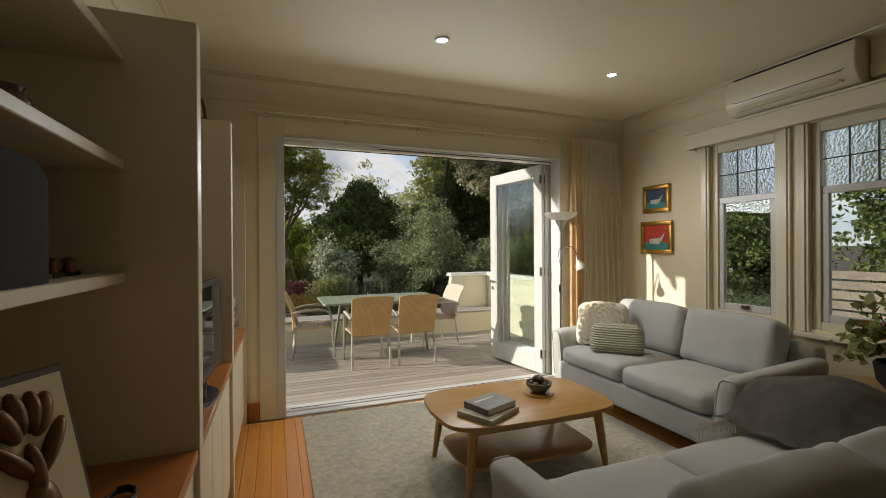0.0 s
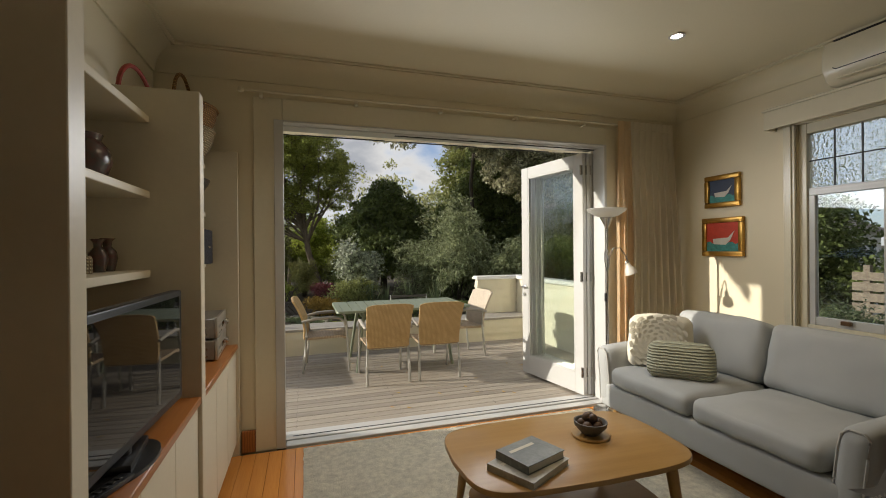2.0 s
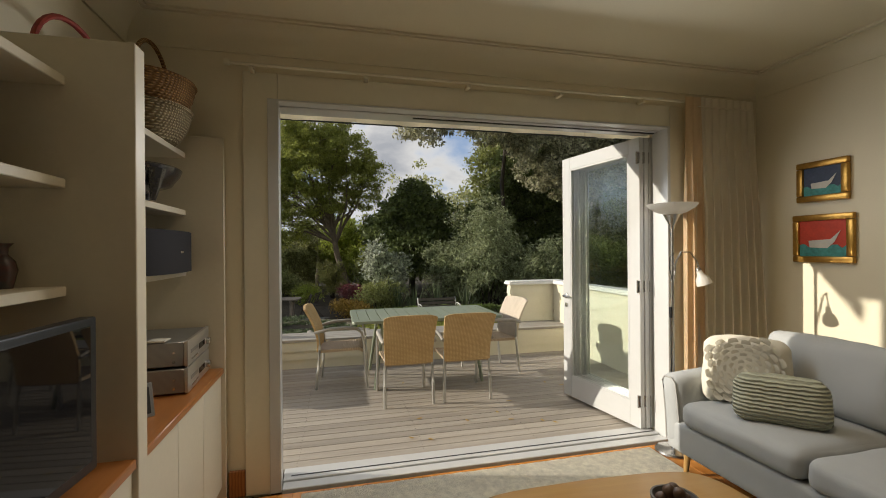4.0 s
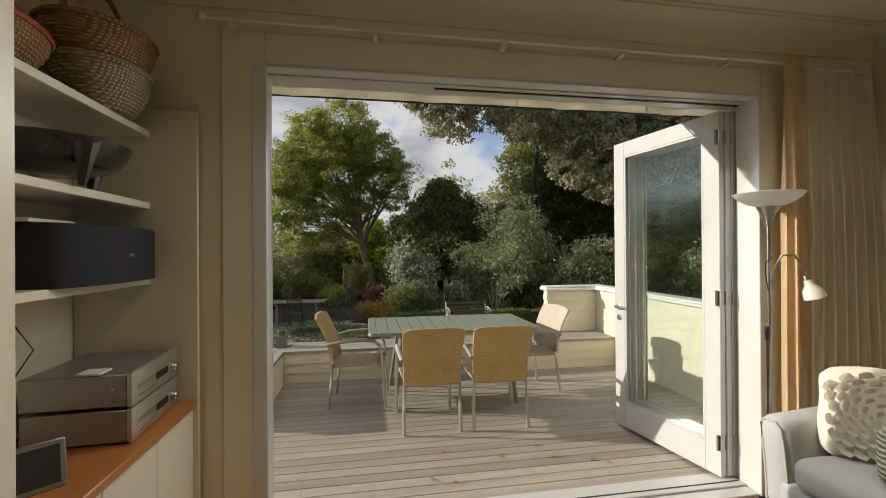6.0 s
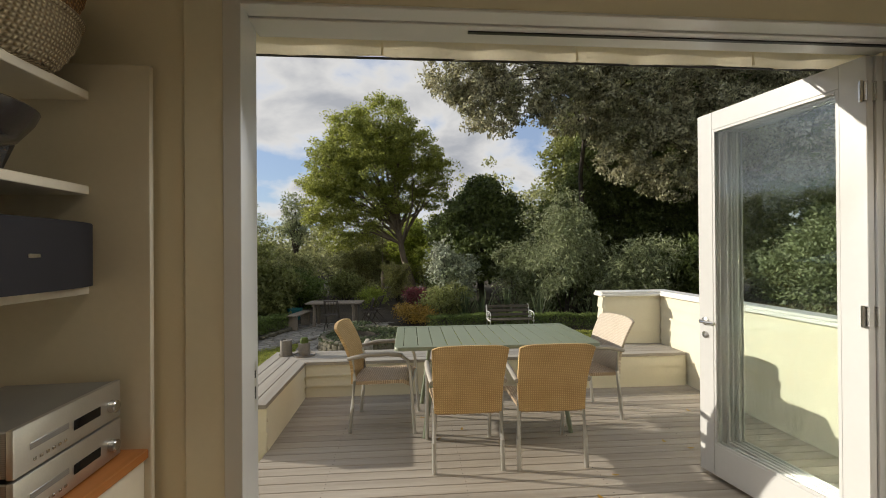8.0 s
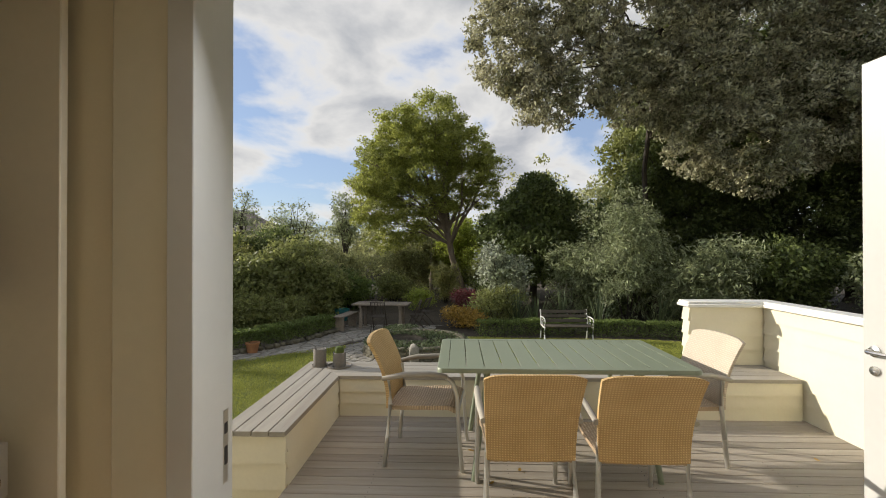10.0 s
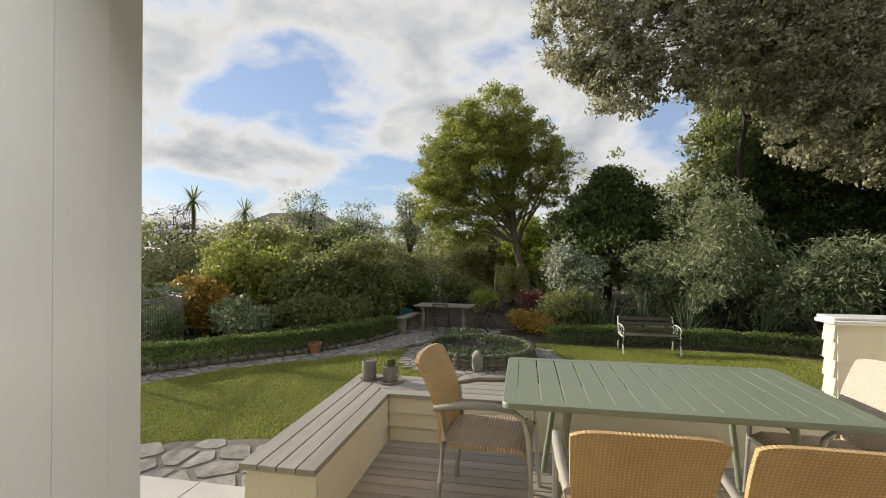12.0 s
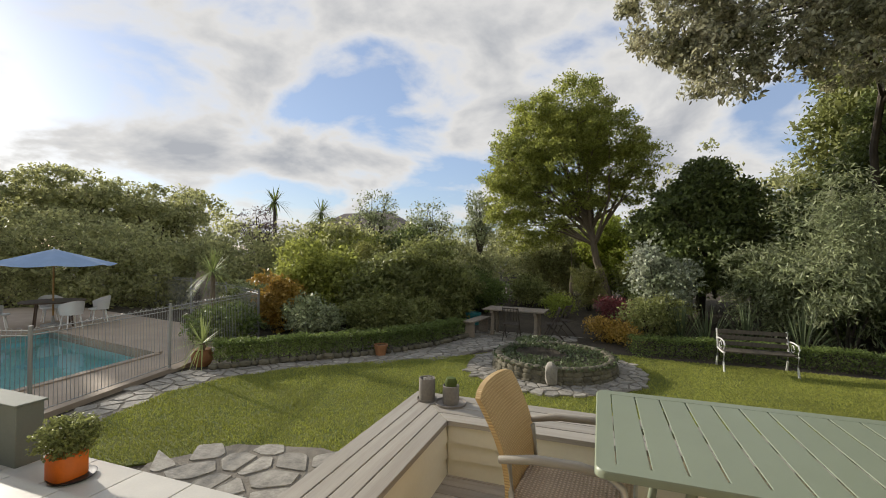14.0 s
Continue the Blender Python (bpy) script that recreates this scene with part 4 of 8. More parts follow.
for pname, dy, dz, sy, sz, tilt in (("bulb", 0, 0.085, 0.050, 0.062, 0), ("stem", 0, 0.165, 0.022, 0.060, 0), ("leaf", -0.055, 0.20, 0.020, 0.075, 48), ("leaf", 0.058, 0.20, 0.020, 0.078, -46), ("petal", -0.052, 0.275, 0.026, 0.052, 34), ("petal", 0.052, 0.275, 0.026, 0.052, -34), ("petal", -0.018, 0.29, 0.024, 0.048, 8), ("petal", 0.024, 0.285, 0.024, 0.046, -12)):
    bm = bmesh.new()
    bmesh.ops.create_uvsphere(bm, u_segments=14, v_segments=9, radius=1.0)
    move(bm, tm @ pose(0.012, dy, dz, tilt, 0, 0) @ Matrix.Diagonal((0.022, sy, sz, 1)))
    part(pname, bm, M_BRONZE, tf, "dark bronze relief")
thing(tf, "framed bronze tulip relief leaning on the worktop", "framed relief")
ld = empty("lead_coil", (0.68, 3.38, 0.80))
part("cable", tube([(0.035 * math.cos(a * 0.7), 0.06 * math.sin(a * 0.7), 0.006 + 0.0008 * a) for a in range(22)], 0.004, 6), M_BLACK, ld)
thing(ld, "coiled black cable lying on the worktop", "cable")

# ---- curtain, rod, lamp ----
rod = empty("curtain_rod", (0.87, YD - 0.08, 2.61))
part("pole", tube([(0, 0, 0), (3.83, 0, 0)], 0.010, 12), M_TRIM, rod)
part("finial", lathe([(0, -0.02), (0.018, -0.012), (0.022, 0.0), (0.018, 0.014), (0, 0.02)], 14, (-0.012, 0, 0)), M_TRIM, rod)
for x in (0.12, 0.80, 1.48, 2.16, 2.84, 3.6):
    part("bracket", box(x - 0.012, x + 0.012, -0.012, 0.076, -0.035, -0.012, 0.003), M_TRIM, rod)
thing(rod, "long cream curtain rod with small brackets over the folding doors", "curtain rod")


def curtain():
    c = empty("curtain", (4.07, YD - 0.125, 0.0))
    def sheet(x0, x1, z0, z1, folds, amp, y, widen, seed):
        bm = bmesh.new()
        nu, nv = folds * 14, 30
        g = []
        for j in range(nv + 1):
            f = j / nv
            z = z1 + (z0 - z1) * f
            row = []
            for i in range(nu + 1):
                u = i / nu
                x = x0 + (x1 - x0) * u + widen * f * (u - 0.15)
                pinch = min(1.0, 0.16 + 5.0 * f * f + 0.9 * f)
                ph = 2 * math.pi * folds * (u + 0.012 * math.sin(5 * u + seed))
                yy = y + amp * pinch * math.sin(ph) + 0.02 * f * noise.noise(Vector((u * 6, f * 2.0, seed)))
                row.append(bm.verts.new((x + 0.012 * pinch * math.cos(2 * ph), yy, z)))
            g.append(row)
        for j in range(nv):
            for i in range(nu):
                bm.faces.new((g[j][i], g[j + 1][i], g[j + 1][i + 1], g[j][i + 1]))
        ret = bmesh.ops.solidify(bm, geom=bm.faces[:], thickness=0.003)
        return bm
    part("drape", sheet(0.09, 0.60, 0.012, 2.635, 8, 0.036, 0.0, 0.17, 1), M_CURT, c)
    part("heading_tape", box(0.085, 0.60, -0.012, 0.012, 2.56, 2.565, 0), M_CURT, c)
    part("leading_edge", sheet(-0.03, 0.12, 0.012, 2.635, 2, 0.034, 0.005, 0.04, 5), M_CURTB, c, "tan lining turned out along the edge")
    return thing(c, "long cream gathered curtain drawn back beside the doors", "curtain")


curtain()


def floor_lamp():
    p = empty("floor_lamp", (3.865, 5.87, 0))
    part("base", lathe([(0, 0), (0.125, 0), (0.128, 0.008), (0.12, 0.02), (0.03, 0.032), (0.014, 0.045), (0, 0.045)], 32), M_CHROME, p)
    part("pole", tube([(0, 0, 0.04), (0, 0, 1.68)], 0.011, 12), M_CHROME, p)
    part("cup", lathe([(0.011, 1.615), (0.02, 1.655), (0.055, 1.725), (0.06, 1.735), (0, 1.735)], 24), M_CHROME, p)
    part("shade", lathe([(0.05, 1.735), (0.10, 1.75), (0.155, 1.785), (0.172, 1.81), (0.168, 1.812), (0.15, 1.791), (0.09, 1.758), (0.0, 1.747)], 36), M_SHADE, p, "white frosted glass bowl shade")
    neck = [(0.012, -0.005, 1.26), (0.0, -0.03, 1.38), (0.02, -0.06, 1.46), (0.07, -0.09, 1.46), (0.11, -0.11, 1.39), (0.125, -0.12, 1.33)]
    part("gooseneck", tube(neck, 0.006, 8), M_CHROME, p)
    rl = part("reading_shade", move(lathe([(0, 0.03), (0.018, 0.028), (0.022, 0.0), (0.045, -0.03), (0.052, -0.075), (0.048, -0.078), (0.04, -0.032), (0, -0.01)], 20), pose(0.128, -0.122, 1.30, -12, -16, 0)), M_SHADE, p, "small white frosted reading shade")
    part("cap", move(lathe([(0, 0.055), (0.014, 0.052), (0.02, 0.03), (0, 0.028)], 16), pose(0.128, -0.122, 1.30, -12, -16, 0)), M_CHROME, rl)
    part("switch", box(-0.026, -0.012, -0.01, 0.01, 0.98, 1.06, 0.004), M_BLACK, p)
    part("flex", tube([(-0.012, -0.008, 1.26), (-0.045, -0.02, 1.36), (-0.05, -0.03, 1.42), (-0.01, -0.03, 1.45)], 0.003, 6), M_BLACK, p)
    part("lead", tube([(-0.018, 0, 1.0), (-0.016, 0, 0.5), (-0.02, 0.005, 0.05), (0.08, -0.13, 0.006), (0.16, -0.16, 0.006)], 0.003, 6), M_BLACK, p)
    return thing(p, "chrome uplighter floor lamp with a bowl shade and reading arm", "floor lamp")


floor_lamp()


# pictures
def picture(y, z, w, h, sky_m, label):
    p = empty("boat_painting", (XR - 0.002, y, z), 0)
    bm = bmesh.new()
    f = 0.045
    for a, b, c, d in ((-w / 2, w / 2, h / 2 - f, h / 2), (-w / 2, w / 2, -h / 2, -h / 2 + f), (-w / 2, -w / 2 + f, -h / 2 + f, h / 2 - f), (w / 2 - f, w / 2, -h / 2 + f, h / 2 - f)):
        add_box(bm, -0.035, 0, a, b, c, d, 0.008, 2)
    part("gilt_frame", bm, M_GOLD, p, "broad gilt frame")
    iw, ih = w / 2 - f, h / 2 - f
    part("canvas", box(-0.018, -0.012, -iw, iw, -ih, ih, 0), sky_m, p)
    bm = bmesh.new()
    pts = [(-iw, -ih), (-iw, -ih * 0.35)] + [(-iw + 2 * iw * i / 10, -ih * (0.42 + 0.12 * math.sin(i * 1.9))) for i in range(1, 10)] + [(iw, -ih * 0.35), (iw, -ih)]
    def flat(outline, x0, x1):
        b2 = bmesh.new()
        lo = [b2.verts.new((x0, a, c)) for a, c in outline]
        hi = [b2.verts.new((x1, a, c)) for a, c in outline]
        b2.faces.new(hi); b2.faces.new(lo[::-1])
        for i in range(len(outline)):
            j = (i + 1) % len(outline)
            b2.faces.new((lo[i], lo[j], hi[j], hi[i]))
        bmesh.ops.recalc_face_normals(b2, faces=b2.faces)
        return b2
    part("painted_sea", flat(pts, -0.020, -0.0185), M_SEA, p)
    hull = [(-iw * 0.75, ih * 0.42), (-iw * 0.35, -ih * 0.05), (iw * 0.6, -ih * 0.12), (iw * 0.55, -ih * 0.5), (-iw * 0.2, -ih * 0.55), (-iw * 0.5, -ih * 0.2)]
    part("painted_boat", flat(hull, -0.022, -0.0205), M_BOAT, p)
    bm.free()
    return thing(p, label, "painting", "pair of boat paintings")


picture(5.535, 1.96, 0.34, 0.29, M_SKYBLUE, "small boat painting with a dark sky in a gilt frame")
picture(5.535, 1.55, 0.40, 0.345, M_RED, "small boat painting with a red sky in a gilt frame")


# ---- sofas ----
def sofa(name, at, rz, length, label, back=0.43):
    """Faces +x in its own axes; x from 0 (back) to 0.98 (front), y along the seat."""
    s = empty(name, at, rz)
    L, D = length, 0.98
    aw = 0.15
    part("base", soft_box(D - 0.06, L - 0.06, 0.20, 0.03, 0, 8, m=pose(D / 2, 0, 0.16)), M_SOFA, s)
    part("back_frame", soft_box(0.17, L - 0.04, 0.17 + back, 0.06, 0, 8, m=pose(0.09, 0, 0.18) @ pose(0, 0, 0, 0, -6, 0)), M_SOFA, s)
    for sd in (-1, 1):
        y = sd * (L / 2 - aw / 2)
        bm = soft_box(D - 0.06, aw, 0.46, 0.06, 0.0, 8)
        for v in bm.verts:                       # arm dips to the front and flares outward
            f = (v.co.x + D / 2) / D
            v.co.z *= 1.0 + 0.13 * (1 - f)
            v.co.y += sd * 0.05 * (v.co.z / 0.5) ** 2
        arm = part("armrest", move(bm, pose(D / 2 - 0.0, y, 0.18)), M_SOFA, s)
        seam = []
        for dy, z in [(-0.058, 0.03), (-0.058, 0.20), (-0.058, 0.34), (-0.054, 0.42), (-0.03, 0.447), (0.03, 0.447), (0.054, 0.42), (0.058, 0.34), (0.058, 0.20), (0.058, 0.03)]:
            seam.append((D - 0.044, y + dy + sd * 0.05 * (z / 0.5) ** 2, 0.18 + z))
        part("piping", tube(seam, 0.006, 6), M_PIPE, arm)
    cl = (L - 2 * aw - 0.02) / 2
    for sd in (-1, 1):
        y = sd * (cl / 2 + 0.004)
        part("seat_cushion", soft_box(0.74, cl - 0.012, 0.15, 0.052, 0.028, 14, 0.008, sd, pose(0.595, y, 0.355)), M_SOFA, s)
        part("back_cushion", soft_box(0.20, cl - 0.02, back, 0.060, 0.018, 14, 0.013, sd + 4, pose(0.265, y, 0.50) @ pose(0, 0, 0, 0, -14, 0)), M_SOFA, s)
    for x in (0.10, D - 0.12):
        for y in (-L / 2 + 0.12, L / 2 - 0.12):
            part("leg", tube([(x, y, 0.17), (x + (0.02 if x > 0.5 else -0.01), y, 0.0)], [0.024, 0.014], 10), M_OAK, s, "tapered timber leg")
    return thing(s, label, "sofa", "pair of pale grey sofas")


sofa("sofa", (4.57, 4.775, 0), 180, 1.83, "pale grey linen two-seater sofa under the windows")
sofa("sofa", (2.72, 2.62, 0), 90, 1.74, "pale grey linen two-seater sofa facing the folding doors", 0.34)


# woollen throw hanging over an arm of the nearer sofa
def throw():
    bm = bmesh.new()
    nu, nv = 34, 26
    g = []
    for j in range(nv + 1):
        row = []
        f = j / nv
        y = 2.90 + 0.72 * f
        for i in range(nu + 1):
            u = i / nu * 2 - 1
            d = u * 0.40
            top = 0.715 + 0.10 * math.exp(-((f - 0.55) * 2.6) ** 2)
            if abs(d) < 0.12:
                x, z = 3.525 + d, top - 1.2 * d * d
            else:
                sgn = 1 if d > 0 else -1
                over = abs(d) - 0.12
                x, z = 3.525 + sgn * (0.12 + over * 0.28), top - 0.017 - over * 0.86
                if sgn < 0:
                    x = 3.525 - 0.125 - over * 0.75
                    z = max(top - 0.017 - over * 1.15, 0.555)
            w = noise.noise(Vector((u * 2.4, f * 3.2, 3.3))) * 0.035 + noise.noise(Vector((u * 7, f * 8, 1.3))) * 0.010
            row.append(bm.verts.new((x + w * 0.4, y + 0.06 * u * u + 0.03 * noise.noise(Vector((u * 3, f, 9))), z + abs(w))))
        g.append(row)
    for j in range(nv):
        for i in range(nu):
            bm.faces.new((g[j][i], g[j][i + 1], g[j + 1][i + 1], g[j + 1][i]))
    bmesh.ops.solidify(bm, geom=bm.faces[:], thickness=0.012)
    t = part("throw_blanket", bm, M_THROW)
    bm = bmesh.new()
    for i in range(40):
        x = 3.03 + 0.0075 * i
        y = 3.60 + 0.01 * math.sin(i * 2.1)
        add_tube(bm, [(x, y, 0.57), (x + 0.005, y + 0.03, 0.53), (x - 0.004, y + 0.035, 0.47)], 0.0025, 4)
    part("fringe", bm, M_FRINGE, t, "cream knotted fringe")
    return thing(t, "dark grey woollen throw draped over the sofa arm", "throw")


throw()


def cushions():
    c = empty("cushion", (3.95, 5.37, 0.495), 38)
    m0 = pose(0, 0, 0, 0, 16, 0) @ pose(0, 0, 0, 0, 0, 180)
    part("cover", soft_box(0.15, 0.46, 0.42, 0.07, 0.02, 10, 0.012, 2, m0), M_CUSH, c)
    for pname, k0, k1, lab in (("rosette", 0, 18, "cloth rose"), ("ruffle", 18, 84, "gathered cream ruffles round the rose")):
        bm = bmesh.new()
        for k in range(k0, k1):                      # petals wound outwards
            a, r = k * 2.4, 0.018 * k ** 0.56
            y, z = r * math.cos(a) * 1.05, 0.21 + r * math.sin(a)
            if abs(y) > 0.20 or not 0.02 < z < 0.40:
                continue
            d = Vector((0, math.cos(a), math.sin(a)))
            e = Vector((0, -math.sin(a), math.cos(a)))
            p = Vector((0.083 + 0.016 * (1 - (y / 0.22) ** 2) * (1 - ((z - 0.21) / 0.21) ** 2), y, z))
            w = 0.017 + 0.0002 * k
            lift = Vector((0.007, 0, 0))
            bm.faces.new([bm.verts.new(m0 @ (p + q)) for q in (-e * w, d * w * 0.8 - e * w * 0.8 + lift, d * w + lift * 0.5, d * w * 0.8 + e * w * 0.8 + lift, e * w)])
        bmesh.ops.solidify(bm, geom=bm.faces[:], thickness=0.002)
        part(pname, bm, M_CUSH, c, lab)
    thing(c, "square cream cushion with cloth ruffles and a rose", "cushion")
    c = empty("cushion", (3.84, 5.05, 0.515), 44)
    part("cover", soft_box(0.14, 0.43, 0.255, 0.06, 0.02, 12, 0.006, 3, pose(0, 0, 0, 0, 24, 0) @ pose(0, 0, 0, 0, 0, 180)), M_CUSH2, c)
    thing(c, "oblong sage green ribbed cushion on the sofa", "cushion")


cushions()


# ---- coffee table and what lies on it ----
def rounded_top(hx, hy, n=48, p=3.4):
    return [(hx * math.copysign(abs(math.cos(a)) ** (2 / p), math.cos(a)), hy * math.copysign(abs(math.sin(a)) ** (2 / p), math.sin(a))) for a in [2 * math.pi * i / n for i in range(n)]]


def coffee_table():
    t = empty("coffee_table", (2.55, 4.565, 0), -1.5)
    top = [(x * (1 - 0.075 * (y / 0.37) ** 2), y * (1 - 0.09 * (x / 0.6) ** 2)) for x, y in rounded_top(0.60, 0.37, 72, 7.5)]
    part("tabletop", prism(top, 0.425, 0.45, 0.006), M_OAK, t)
    bm = box(-0.44, 0.44, -0.28, -0.262, 0.375, 0.4245, 0.002)
    add_box(bm, -0.44, 0.44, 0.262, 0.28, 0.375, 0.4245, 0.002)
    add_box(bm, -0.44, -0.422, -0.262, 0.262, 0.375, 0.4245, 0.002)
    add_box(bm, 0.422, 0.44, -0.262, 0.262, 0.375, 0.4245, 0.002)
    part("apron", bm, M_OAK, t)
    part("lower_shelf", prism(rounded_top(0.47, 0.27, 48, 5), 0.155, 0.173, 0.004), M_OAK, t)
    for sx in (-1, 1):
        for sy in (-1, 1):
            part("leg", tube([(sx * 0.43, sy * 0.265, 0.424), (sx * 0.455, sy * 0.285, 0.20), (sx * 0.48, sy * 0.30, 0.011)], [0.030, 0.025, 0.015], 12), M_OAK, t)
    return thing(t, "oiled oak coffee table with splayed legs and a lower shelf", "coffee table")


coffee_table()


def book(at, rz, w, d, h, m, label):
    b = empty("book", at, rz)
    part("pages", box(-w / 2 + 0.006, w / 2 - 0.004, -d / 2 + 0.004, d / 2 - 0.004, 0.003, h - 0.003, 0), M_PAPER, b)
    bm = box(-w / 2, w / 2, -d / 2, d / 2, 0, 0.003, 0)
    add_box(bm, -w / 2, w / 2, -d / 2, d / 2, h - 0.003, h)
    add_box(bm, -w / 2 - 0.003, -w / 2, -d / 2, d / 2, 0, h)
    part("jacket", bm, m, b)
    part("title_bar", box(-w / 2 + 0.03, w / 2 - 0.06, d / 2 - 0.07, d / 2 - 0.05, h + 0.0002, h + 0.0008, 0), M_PAPER, b)
    return thing(b, label, "book", "stack of books")


book((2.26, 4.40, 0.45), 28, 0.30, 0.25, 0.032, M_BOOKW, "large pale hardback book lying on the coffee table")
book((2.28, 4.42, 0.482), 20, 0.25, 0.20, 0.038, M_BOOKG, "grey hardback book lying on another book")
mt = thing(part("round_mat", lathe([(0, 0.0), (0.098, 0.0), (0.102, 0.006), (0.098, 0.012), (0, 0.012)], 32, (2.745, 4.60, 0.45)), M_OAK), "round turned wooden mat under the bowl", "mat")
bwl = empty("bowl", (2.745, 4.60, 0.462))
part("body", lathe([(0, 0), (0.045, 0), (0.05, 0.008), (0.085, 0.045), (0.088, 0.068), (0.080, 0.068), (0.07, 0.045), (0, 0.02)], 32), M_STONEBOWL, bwl)
thing(bwl, "grey stone bowl on a round wooden mat", "bowl")
rnd = random.Random(3)
for k in range(9):
    a, r, z = k * 2.5, 0.045 if k < 6 else 0.018, 0.05 if k < 6 else 0.085
    o = part("carved_ball", move(lathe([(0.026 * math.sin(t), -0.026 * math.cos(t)) for t in [math.pi * i / 10 for i in range(11)]], 14), pose(2.745 + r * math.cos(a), 4.60 + r * math.sin(a), 0.462 + z)), M_NUT)
    thing(o, "small round brown carved ball in the bowl", "ornament", "balls in the bowl")

# rug: two slabs of pile with an uneven edge
bm = bmesh.new()
nx, ny = 60, 60
gv = [[bm.verts.new((1.26 + 2.46 * i / nx + (0.008 * noise.noise(Vector((0, j * 0.9, i))) if i in (0, nx) else 0), 3.35 + 2.60 * j / ny + (0.008 * noise.noise(Vector((i * 0.9, 0, j))) if j in (0, ny) else 0), 0.014 + 0.003 * noise.noise(Vector((i * 0.35, j * 0.35, 2))))) for i in range(nx + 1)] for j in range(ny + 1)]
for j in range(ny):
    for i in range(nx):
        bm.faces.new((gv[j][i], gv[j][i + 1], gv[j + 1][i + 1], gv[j + 1][i]))
bmesh.ops.solidify(bm, geom=bm.faces[:], thickness=0.013)
thing(part("rug", bm, M_RUG), "large natural oatmeal wool rug on the timber floor", "rug")

# side table with a potted plant
st = empty("side_table", (4.40, 3.47, 0))
part("tabletop", lathe([(0, 0.575), (0.30, 0.575), (0.318, 0.585), (0.318, 0.598), (0.31, 0.605), (0, 0.605)], 40), M_OAK, st)
for a in (45, 135, 225, 315):
    c, s = math.cos(radians(a)), math.sin(radians(a))
    part("leg", tube([(0.20 * c, 0.20 * s, 0.575), (0.23 * c, 0.23 * s, 0.0)], [0.022, 0.016], 10), M_OAK, st)
part("apron", lathe([(0.20, 0.52), (0.21, 0.52), (0.21, 0.5745), (0.20, 0.5745)], 32), M_OAK, st)
thing(st, "round oak side table beside the sofa", "side table")

# ---- deck ----
GZ = -0.85
BX0, BX1, BY0, BY1, BT = 0.25, 0.69, 8.93, 9.44, 0.36     # bench: outer and inner lines, top


def clad(x0, x1, y0, y1, z0, z1, face, rows):
    """Lapped weatherboards on one side of a wall: face is '+x', '-x', '+y' or '-y'."""
    out = []
    h = (z1 - z0) / rows
    for i in range(rows):
        a, b = z0 + i * h, z0 + (i + 1) * h - 0.002
        bm = bmesh.new()
        lo, hi = 0.026, 0.008
        if face == "+x":
            v = [(x1 + lo, a), (x1 + hi, b), (x1, b), (x1, a)]
            ends = [[bm.verts.new((p, y, z)) for p, z in v] for y in (y0, y1)]
        elif face == "-x":
            v = [(x0 - lo, a), (x0 - hi, b), (x0, b), (x0, a)]
            ends = [[bm.verts.new((p, y, z)) for p, z in v] for y in (y0, y1)]
        elif face == "-y":
            v = [(y0 - lo, a), (y0 - hi, b), (y0, b), (y0, a)]
            ends = [[bm.verts.new((x, p, z)) for p, z in v] for x in (x0, x1)]
        else:
            v = [(y1 + lo, a), (y1 + hi, b), (y1, b), (y1, a)]
            ends = [[bm.verts.new((x, p, z)) for p, z in v] for x in (x0, x1)]
        for k in range(4):
            bm.faces.new((ends[0][k], ends[0][(k + 1) % 4], ends[1][(k + 1) % 4], ends[1][k]))
        bm.faces.new(ends[0][::-1]); bm.faces.new(ends[1])
        bmesh.ops.recalc_face_normals(bm, faces=bm.faces)
        out.append(bm)
    return out


bench = empty("deck_bench", (BX0, BY1, 0))
def rel(bm):
    return move(bm, Matrix.Translation((-BX0, -BY1, 0)))


ix, iy = BX1 - 0.03, BY0 + 0.03
bm = box(BX0 + 0.03, ix, 7.73, iy, GZ, BT - 0.034, 0)
add_box(bm, BX0 + 0.03, 4.80, iy, BY1 - 0.03, GZ, BT - 0.034)
part("carcass", rel(bm), M_CLAD, bench, "", False)
for args in ((BX0, ix, 7.74, BY0 + 0.02, 0.0, BT - 0.035, "+x", 3), (ix + 0.03, 4.77, iy, BY1, 0.0, BT - 0.035, "-y", 3), (BX0 + 0.03, ix + 0.022, 7.73, BY1, GZ, BT - 0.035, "-y", 7)):
    for b in clad(*args):
        part("weatherboard", rel(b), M_CLAD, bench, "", False)
n = 4
w = (BX1 - BX0) / n
for i in range(n):                              # mitred seat boards
    a, b = BX0 + i * w, BX0 + (i + 1) * w - 0.008
    ya, yb = BY1 - i * (BY1 - BY0 + 0.0) / n, BY1 - (i + 1) * (BY1 - BY0) / n + 0.008
    part("seat_board", rel(prism([(a, 7.70), (b, 7.70), (b, yb), (a, ya)], BT - 0.032, BT, 0.003)), M_BENCHTOPY, bench, "", False)
    part("seat_board", rel(prism([(b + 0.004, yb), (4.78, yb), (4.78, ya - 0.0), (a + 0.004, ya)], BT - 0.032, BT, 0.003)), M_BENCHTOP, bench, "", False)
thing(bench, "built-in cream weatherboard deck bench with grey timber seat boards", "bench")

par = empty("parapet", (4.80, 9.44, 0))
def relp(bm):
    return move(bm, Matrix.Translation((-4.80, -9.44, 0)))


